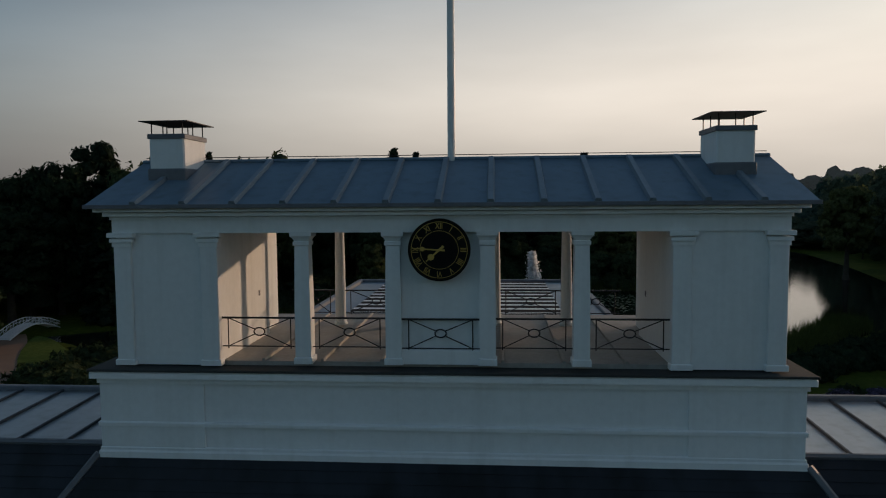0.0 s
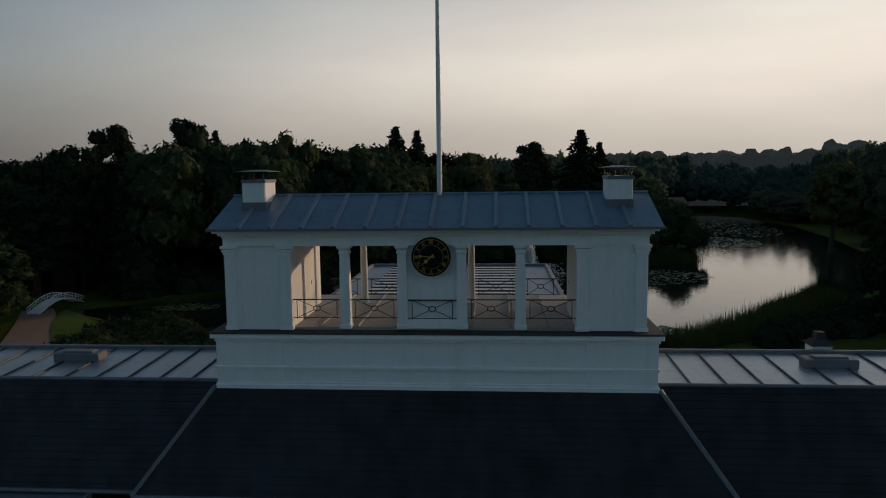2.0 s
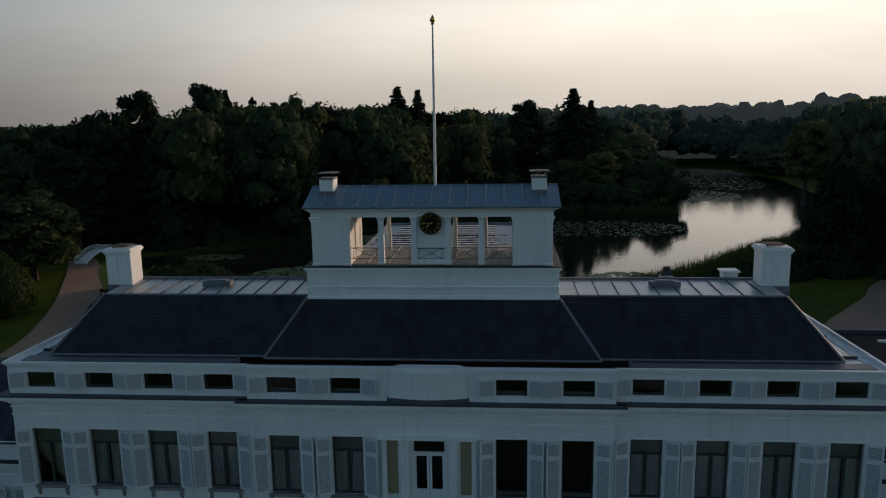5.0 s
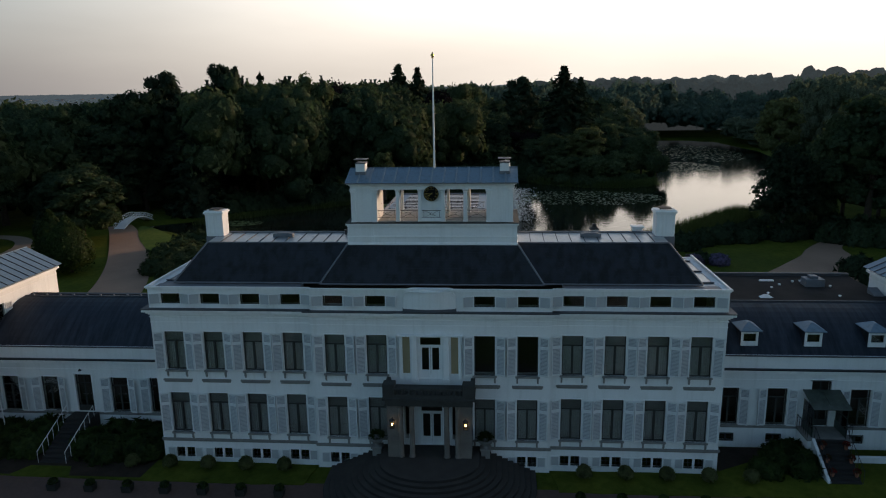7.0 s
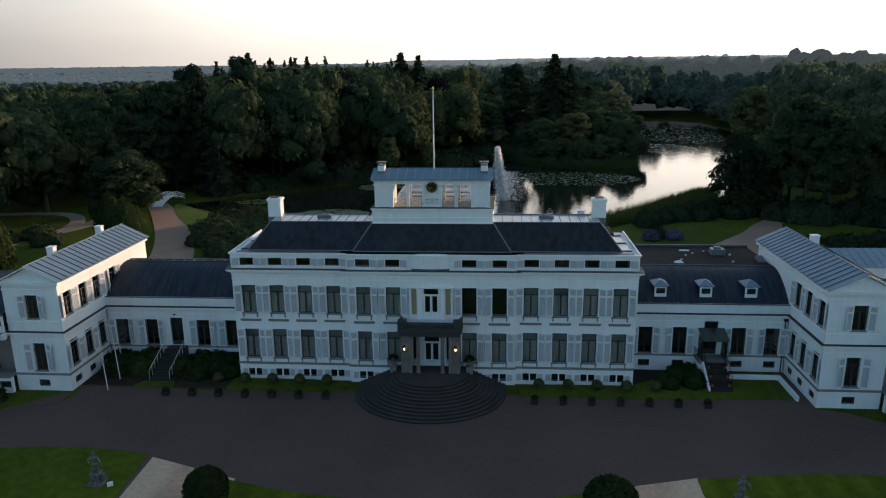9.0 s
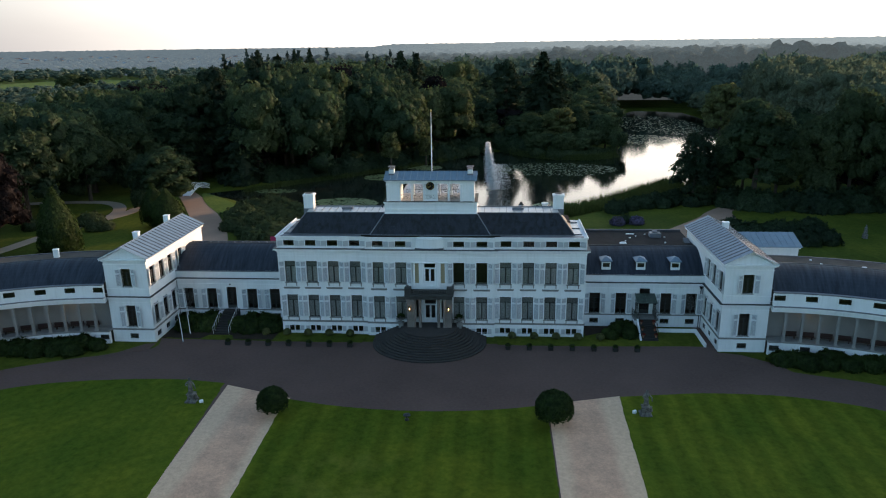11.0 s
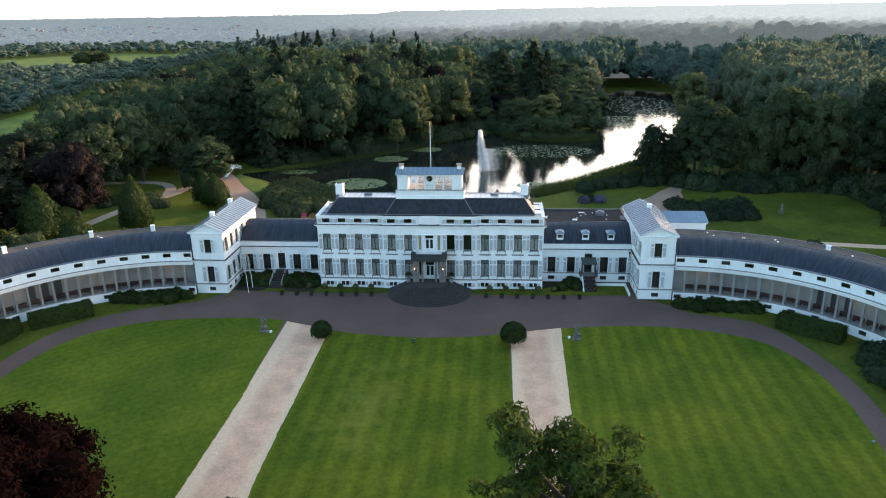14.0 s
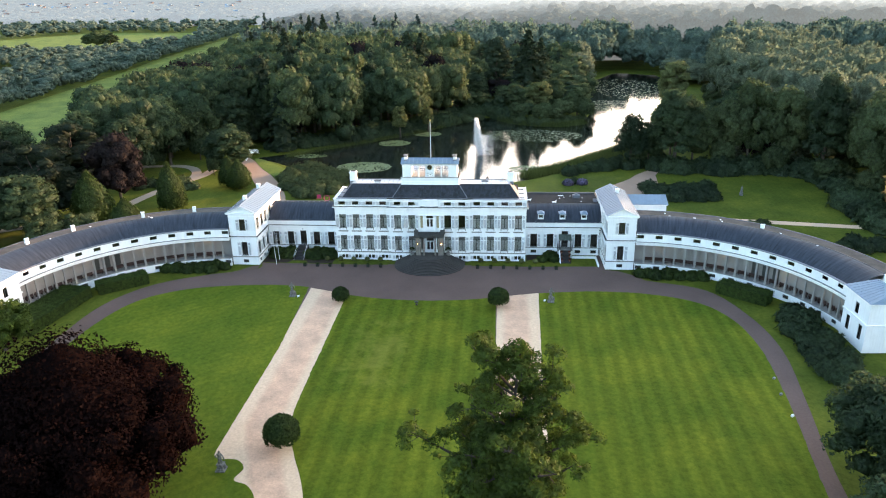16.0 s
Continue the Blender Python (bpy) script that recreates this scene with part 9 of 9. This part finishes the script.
# statues on pedestals
for x, y, k in ((-25.1, -19.6, 1.0), (24.5, -20.2, 1.0), (-19.7, -71.4, 1.0)):
    g = Geo().cbox(-0.62, 0.62, -0.62, 0.62, -0.1, 0.16, 0.04).cbox(-0.46, 0.46, -0.46, 0.46, 0.16, 0.3, 0.04).cbox(-0.36, 0.36, -0.36, 0.36, 0.3, 0.86, 0.03).cbox(-0.45, 0.45, -0.45, 0.45, 0.86, 0.98, 0.03)
    # draped figure: legs, hips, torso, head, one arm raised and one on a stump
    g.taper((-0.12, 0, 0.98), (-0.10, -0.02, 1.7), 0.17, 0.15, 8).taper((0.14, 0.05, 0.98), (0.08, 0, 1.7), 0.15, 0.15, 8)
    g.lathe([(0.22, 0), (0.27, 0.12), (0.2, 0.34), (0.26, 0.62), (0.24, 0.76), (0.09, 0.86), (0.08, 0.94)], -0.01, 0.0, 10, 1.62)
    g.lathe([(0.02, 0), (0.13, 0.08), (0.15, 0.2), (0.10, 0.32), (0.02, 0.36)], 0.02, -0.04, 9, 2.5)
    g.taper((0.24, 0, 2.34), (0.52, -0.12, 2.02), 0.09, 0.075, 6).taper((0.52, -0.12, 2.02), (0.6, -0.1, 1.55), 0.07, 0.06, 6)
    g.taper((-0.24, 0, 2.34), (-0.42, -0.22, 2.1), 0.09, 0.075, 6).taper((-0.42, -0.22, 2.1), (-0.2, -0.34, 2.0), 0.07, 0.06, 6)
    g.lathe([(0.2, 0), (0.24, 0.15), (0.16, 0.4), (0.18, 0.58), (0.05, 0.64)], 0.5, 0.02, 8, 0.3)
    ob = plain("garden_statue", g, MUSTARD_STONE, "weathered stone statue on a square pedestal on the lawn", "statue", group="lawn statues")
    ob.matrix_basis = pose(x, y, 0.07)
g = Geo().cbox(-0.4, 0.4, -0.4, 0.4, -0.1, 0.9, 0.05).lathe([(0.3, 0), (0.36, 0.4), (0.25, 0.9), (0.3, 1.3), (0.1, 1.5), (0.15, 1.65), (0.05, 1.85)], 0, 0, 10, 0.9)
ob = plain("garden_figure", g, MUSTARD_STONE, "dark stone figure standing alone on the side lawn", "statue")
ob.matrix_basis = pose(81.5, 51.5, 0)
ob = plain("lawn_sprinkler", Geo().lathe([(0.25, 0), (0.22, 0.15), (0.05, 0.2), (0.05, 0.55), (0.4, 0.56), (0.4, 0.62), (0.1, 0.7)], 0, 0, 10), IRON, "small dark sprinkler on the lawn", "sprinkler")
ob.matrix_basis = pose(-0.6, -22.6, 0.07)
for x, y in ((55.0, -56.0), (55.4, -50.6), (56.0, -46.2), (-23.9, -19.9), (23.4, -20.0)):
    ob = plain("ground_spotlight", Geo().cbox(-0.22, 0.22, -0.15, 0.15, 0.0, 0.3, 0.05).tube((0, 0, -0.1), (0, 0, 0.1), 0.05), WHITE_TRIM if y < -55 or y > -21 else STONE_GREY, "small pale ground spotlight at the lawn edge", "spotlight", group="ground spotlights")
    ob.matrix_basis = pose(x, y, 0.07, 0, 0, 30)

# bare flagpoles by the pavilion
for x, y, h in ((-33.1, -3.6, 6.4), (-33.2, -1.0, 6.2), (-34.6, 2.2, 5.8)):
    ob = thing("courtyard_flagpole", "slim bare white flagpole beside the pavilion", "flagpole", "courtyard flagpoles")
    part("shaft", Geo().taper((x, y, 0), (x - 0.25, y, h), 0.055, 0.03, 8), POLE, ob)
    part("foot", Geo().lathe([(0.12, 0), (0.12, 0.12), (0.07, 0.14)], x, y, 10, 0.03), LEAD, ob)

# pink board and hoop standing on the garden terrace
PINK = material("bright_pink_board", (0.34, 0.02, 0.09), rough=0.6, vary=0.08)
board = thing("garden_board", "square bright pink board on two short posts", "board", at=pose(-35.2, 43.5, 0, 0, 0, 12))
part("panel", Geo().cbox(-0.5, 0.5, -0.04, 0.04, 0.95, 1.85, 0.02), PINK, board)
part("lower_panel", Geo().cbox(-0.75, 0.75, -0.035, 0.035, 0.55, 0.946, 0.02), TERRACOTTA, board)
for x in (-0.6, 0.6):
    part("post", Geo().cbox(x - 0.05, x + 0.05, 0.045, 0.14, -0.1, 2.1, 0.01), POT, board)
hoop = thing("garden_hoop", "round pink hoop standing on the terrace", "hoop", at=pose(-32.9, 43.0, 0, 0, 0, 12))
ring = [(math.cos(k * math.pi / 12), math.sin(k * math.pi / 12)) for k in range(24)]
g = Geo()
for (c, q), (e, f) in zip(ring, ring[1:] + ring[:1]):
    g.tube((0.75 * c, 0, 1.0 + 0.75 * q), (0.75 * e, 0, 1.0 + 0.75 * f), 0.12, 6)
part("ring", g, PINK, hoop)
part("foot", Geo().cbox(-0.4, 0.4, -0.2, 0.2, -0.1, 0.2, 0.03), STONE_GREY, hoop)

# white arched footbridge
bridge = thing("white_footbridge", "white painted arched wooden footbridge over the pond inlet", "bridge")


def arch(t, z):
    return (-73.0 + 0.9 * t, 90.0 + 11.0 * t, 0.1 + z + 1.5 * math.sin(math.pi * t))


for off in (-1.0, 1.0):
    g = Geo()
    for k in range(16):
        a, b = arch(k / 16, 0), arch((k + 1) / 16, 0)
        for z, r in ((0.0, 0.1), (1.0, 0.06), (0.55, 0.035)):
            g.tube((a[0] + off, a[1], a[2] + z), (b[0] + off, b[1], b[2] + z), r, 6)
        part("baluster", Geo().tube((a[0] + off, a[1], a[2]), (a[0] + off, a[1], a[2] + 1.02), 0.04, 5), WHITE_TRIM, bridge)
        if k % 2 == 0:
            c = arch((k + 2) / 16, 0)
            part("brace", Geo().tube((a[0] + off, a[1], a[2] + 0.05), (c[0] + off, c[1], c[2] + 0.98), 0.025, 5), WHITE_TRIM, bridge)
    part("rail", g, WHITE_TRIM, bridge)
plank = Geo().box(-1.0, 1.0, -0.16, 0.16, -0.03, 0.03).mesh("plank", WHITE_TRIM)
for k in range(30):
    a = arch((k + 0.5) / 30, 0.05)
    share("plank", plank, bridge, pose(a[0], a[1], a[2], math.degrees(math.atan2(1.5 * math.pi * math.cos(math.pi * (k + 0.5) / 30), 11.0)), 0, 0))

# pond: lily pads, reeds and the fountain
def pads(name, cx, cy, rx, ry, n, size, label, seed, ring=False):
    r = np.random.default_rng(seed)
    a, q = r.random(n) * 6.283, np.sqrt(r.random(n))
    x, y = cx + rx * q * np.cos(a), cy + ry * q * np.sin(a)
    ok = inside(LAKE, x, y) < -1.0
    x, y = x[ok], y[ok]
    n = len(x)
    ang = np.arange(7) / 7 * 6.283
    s = size * (0.5 + r.random((n, 1)))
    tilt = r.normal(size=(n, 1)) * 0.04
    v = np.stack([x[:, None] + s * np.cos(ang), y[:, None] + s * np.sin(ang), -0.575 + 0.02 * r.random((n, 1)) + tilt * np.cos(ang) * s], -1).reshape(-1, 3)
    tagged(new(name, array_mesh(name, v, np.arange(7 * n).reshape(-1, 7), PAD)), label, "water plants", kind="stuff")


pads("lily_pads", -14, 138, 5.5, 4.5, 420, 0.34, "round patch of pale green lily pads", 1)
pads("lily_pads", -25, 121, 6.0, 5.0, 460, 0.34, "round patch of pale green lily pads", 2)
pads("lily_pads", -30, 84, 9.0, 7.0, 900, 0.36, "wide patch of pale green lily pads", 3)
pads("lily_pads", -52, 100, 6, 3.0, 160, 0.34, "thin patch of pale lily pads", 4)
pads("lily_pads", 27, 135, 20, 12, 900, 0.26, "scattered lily pads before the island", 5)
pads("lily_pads", 69, 206, 13, 16, 800, 0.32, "scattered lily pads in the far arm of the pond", 6)
pads("lily_pads", 86, 262, 20, 40, 900, 0.36, "scattered lily pads in the far arm of the pond", 7)
pads("lily_pads", 24, 82, 6, 5, 360, 0.3, "thin patch of pale lily pads", 8)


def reeds(name, line, width, n, h, seed, label):
    r = np.random.default_rng(seed)
    p = np.array(smooth_line(line, 8))
    i = r.integers(0, len(p) - 1, n)
    t = r.random((n, 1))
    b = p[i] * (1 - t) + p[i + 1] * t + r.normal(size=(n, 2)) * width * 0.4
    hh = h * (0.6 + 0.5 * r.random((n, 1)))
    a = r.random((n, 1)) * 3.14
    w = 0.06
    lean = r.normal(size=(n, 2)) * 0.22
    z0 = np.full((n, 1), -0.7)
    q = np.concatenate([b + np.concatenate([np.cos(a), np.sin(a)], 1) * w, z0], 1), np.concatenate([b - np.concatenate([np.cos(a), np.sin(a)], 1) * w, z0], 1), np.concatenate([b + lean, z0 + hh], 1)
    v = np.stack(q, 1).reshape(-1, 3)
    tagged(new(name, array_mesh(name, v, np.arange(3 * n).reshape(-1, 3), REED)), label, "reeds", kind="stuff")


reeds("shore_reeds", [(24, 72), (33, 80), (44, 92), (52, 101), (58, 108)], 3.8, 13000, 2.7, 5, "tall pale reeds along the near bank")
reeds("island_reeds", [(15, 168), (26, 157), (40, 154), (50, 160)], 2.4, 5000, 2.4, 6, "pale reeds round the island")
reeds("far_reeds", [(-60, 99), (-45, 114), (-30, 128), (-18, 141), (-5, 158)], 1.8, 6000, 1.6, 7, "pale reeds along the far bank")

fountain = thing("pond_fountain", "tall white fountain jet rising from the pond", "fountain")
r = np.random.default_rng(9)
n = 24000
u = r.random(n) ** 0.85
z = 12.9 * u
spread = 0.32 + 1.05 * (1 - u) ** 0.9
drift = np.abs(r.normal(size=n)) * 2.2 * (u < 0.55) * (r.random(n) < 0.2)
p = np.stack([6.7 + 1.6 * (1 - u) ** 1.4 + drift + r.normal(size=n) * spread * 0.6, 102 + r.normal(size=n) * spread * 0.6, z - 0.5], 1)
d = r.normal(size=(n, 3, 3)) * 0.10
v = (p[:, None] + d).reshape(-1, 3)
spray = new("spray", array_mesh("spray", v, np.arange(3 * n).reshape(-1, 3), leaf_material("water_spray", (0.93, 0.94, 0.95), (0.97, 0.97, 0.97), 1.0, 0.9)))
spray.parent = fountain
part("nozzle_ring", Geo().lathe([(1.5, -0.65), (1.5, -0.5), (1.2, -0.48), (1.2, -0.65)], 7.6, 102, 24), STONE_GREY, fountain)

# ---------------------------------------------------------------- great trees before the palace
def great_tree(name, label, x, y, h, w, quads, size, mat, seed, blobs, low, airy):
    """A large single tree seen from above: trunk, forking limbs and leaf sprays."""
    rg = np.random.default_rng(seed)
    cs, rs = [], []
    for k in range(blobs):
        a = k * 2.399 + rg.uniform(-0.3, 0.3)
        u = (k + 0.5) / blobs
        zz = h * (low + (0.97 - low) * u)
        env = min(1.0, 1.5 * (1.02 - u)) * (0.55 + 0.45 * min(1, u * 4))
        reach = w / 2 * env * math.sqrt(rg.uniform(0.02, 1.15))
        cs.append((math.cos(a) * reach, math.sin(a) * reach, zz))
        rs.append(w * rg.uniform(0.045, 0.085))
    if not airy:
        for k in range(10):
            cs.append((rg.uniform(-0.15, 0.15) * w, rg.uniform(-0.15, 0.15) * w, h * rg.uniform(0.4, 0.75)))
            rs.append(w * 0.2)
    v, f = bough_crown(rg, h, w, quads, size, 0.04, 150 if w > 18 else 60, 0.085 if w > 18 else 0.13, 0.0, 0.66)[:2]
    ob = thing(name, label, "tree", at=pose(x, y, 0))
    cr = new("crown", array_mesh("crown", v, f, mat))
    cr.parent = ob
    rr = random.Random(seed)
    g = Geo()
    r0 = 0.028 * h
    tops = [Vector((rr.uniform(-1, 1), rr.uniform(-1, 1), h * q)) for q in (0.25, 0.45, 0.65, 0.85)]
    g.taper((0, 0, -0.3), (0, 0, 0.8), r0 * 1.5, r0, 10)
    prev, pr = Vector((0, 0, 0.8)), r0
    for k, t in enumerate(tops):
        nr = r0 * (0.85, 0.62, 0.4, 0.15)[k]
        g.taper(prev, t, pr, nr, 9)
        prev, pr = t, nr
    part("trunk", g, BARK, ob)
    for c in cs[:blobs]:
        e = Vector(c) if airy else Vector((c[0] * 0.7, c[1] * 0.7, c[2] * 0.78))
        b = min(tops, key=lambda q: (q - e).length + max(0, q.z - e.z + 1) * 3)
        m = b.lerp(e, 0.5) + Vector((rr.uniform(-0.6, 0.6), rr.uniform(-0.6, 0.6), -0.3))
        g = Geo().taper(b, m, r0 * 0.32, r0 * 0.2, 6).taper(m, e, r0 * 0.2, r0 * 0.06, 5)
        for q in range(3):
            tip = e + Vector((rr.uniform(-1, 1), rr.uniform(-1, 1), rr.uniform(-0.3, 1))) * w * 0.09
            g.taper(m.lerp(e, 0.5 + 0.2 * q), tip, r0 * 0.1, r0 * 0.03, 4)
        part("limb", g, BARK, ob)


def open_oak(x, y, h, seed):
    """An old oak: heavy boughs that end in loose leaf clusters with sky between, dense only low round the trunk."""
    rg, rr = np.random.default_rng(seed), random.Random(seed)
    ob = thing("oak_tree", "tall open-crowned green oak on the lawn", "tree", at=pose(x, y, 0))
    stem = [Vector((0, 0, -0.3)), Vector((0, 0, 1.0)), Vector((0.2, 0.3, h * 0.3)), Vector((-0.3, 0.1, h * 0.5)), Vector((0.3, -0.2, h * 0.72)), Vector((0.8, 0, h * 0.93))]
    g = Geo()
    for k, (a, b) in enumerate(zip(stem, stem[1:])):
        g.taper(a, b, (1.0, 0.66, 0.5, 0.34, 0.2)[k], (0.66, 0.5, 0.34, 0.2, 0.05)[k], 10)
    part("trunk", g, OAK_BARK, ob)
    ends = [(180, 0.655, 9.4), (0, 0.67, 7.6), (150, 0.97, 4.2), (20, 1.0, 1.6), (-15, 0.82, 4.0)]
    for k in range(34):
        u = (k + 0.5) / 34
        zz = 0.30 + 0.68 * u
        full = 5.6 + 2.0 * math.exp(-((zz - 0.66) / 0.12) ** 2) - 6.5 * max(0, zz - 0.78) / 0.22 * 0.6
        ends.append((math.degrees(k * 2.399) + rr.uniform(-20, 20), zz, full * rr.uniform(0.62, 1.08)))
    cs, rs = [], []
    for az, zz, reach in ends:
        a = math.radians(az)
        e = Vector((math.cos(a) * reach, math.sin(a) * reach, h * zz - 0.6))
        z0 = max(2.5, e.z - 0.62 * reach - 1.0)
        q = next(i for i in range(1, 5) if stem[i + 1].z >= z0 or i == 4)
        s = stem[q].lerp(stem[q + 1], min(1, max(0, (z0 - stem[q].z) / (stem[q + 1].z - stem[q].z))))
        m = s.lerp(e, 0.5) + Vector((rr.uniform(-0.5, 0.5), rr.uniform(-0.5, 0.5), rr.uniform(0.0, 0.7)))
        thick = 0.05 + 0.012 * reach
        g = Geo().taper(s, m, thick * 1.5, thick, 7).taper(m, e, thick, 0.03, 6)
        for j in range(int(5 + reach * 0.9)):
            f = rr.uniform(0.35, 1.0)
            o = s.lerp(m, f * 2) if f < 0.5 else m.lerp(e, f * 2 - 1)
            c = o + Vector((rr.gauss(0, 1), rr.gauss(0, 1), rr.gauss(0.25, 0.75))) * (0.55 + 0.075 * reach)
            g.taper(o, c, 0.04, 0.015, 4)
            cs.append(tuple(c))
            rs.append(rr.uniform(0.5, 1.1))
        part("limb", g, OAK_BARK, ob)
    v, f = dome_crown(rg, h * 0.70, 10.2, 13000, 0.29, 0.14, 44, 0.55)[:2]
    lv, lf = clump_tris(rg, cs, rs, 33000, 0.33, 0.12, 0.75)
    cr = new("crown", array_mesh("crown", np.concatenate([v, lv]), np.concatenate([f, lf + len(v)]), LEAF_OAK))
    cr.parent = ob


open_oak(15.6, -85.5, 26.4, 58)
great_tree("copper_beech", "broad dark purple copper beech on the lawn", -35.8, -76.5, 17.0, 32.0, 78000, 0.25, LEAF_RED, 52, 40, 0.12, False)
great_tree("lime_tree", "dense round green tree beside the drive", 61.0, -69.5, 14.5, 16.5, 12000, 0.28, LEAF_A, 53, 26, 0.15, False)
great_tree("lime_tree", "dense round green tree beside the drive", 56.8, -85.5, 14.0, 16.0, 11000, 0.28, LEAF_A, 54, 26, 0.15, False)
great_tree("lime_tree", "dense yellow green tree near the gallery end", -67.5, -43.0, 9.5, 10.0, 9000, 0.26, LEAF_OAK, 55, 22, 0.15, False)

# ---------------------------------------------------------------- far town
rng = random.Random(77)
tile = material("far_roof_tile", (0.17, 0.115, 0.095), vary=0.2)
render_wall = material("far_house_wall", (0.42, 0.43, 0.44), vary=0.2)
for k in range(90):
    y = rng.uniform(1250, 2100)
    x = -y * rng.uniform(0.36, 0.78)
    w, d, h = rng.uniform(7, 14), rng.uniform(7, 10), rng.uniform(4, 7)
    z = np.clip((math.hypot(x, y) - 1500) / 5000, 0, 1) * 22 + 2.5
    ob = thing("town_house", "distant pale house with pitched roof among trees", "house", "town houses", at=pose(x, y, z, 0, 0, rng.uniform(-40, 40)))
    part("wall", Geo().box(-w / 2, w / 2, -d / 2, d / 2, -10, h), render_wall, ob)
    part("roof", Geo().rings([[(-w / 2 - 0.4, -d / 2 - 0.4, h), (-w / 2 - 0.4, d / 2 + 0.4, h), (-w / 2 - 0.4, 0, h + d * 0.35)], [(w / 2 + 0.4, -d / 2 - 0.4, h), (w / 2 + 0.4, d / 2 + 0.4, h), (w / 2 + 0.4, 0, h + d * 0.35)]]), tile if k % 3 else ZINC, ob)
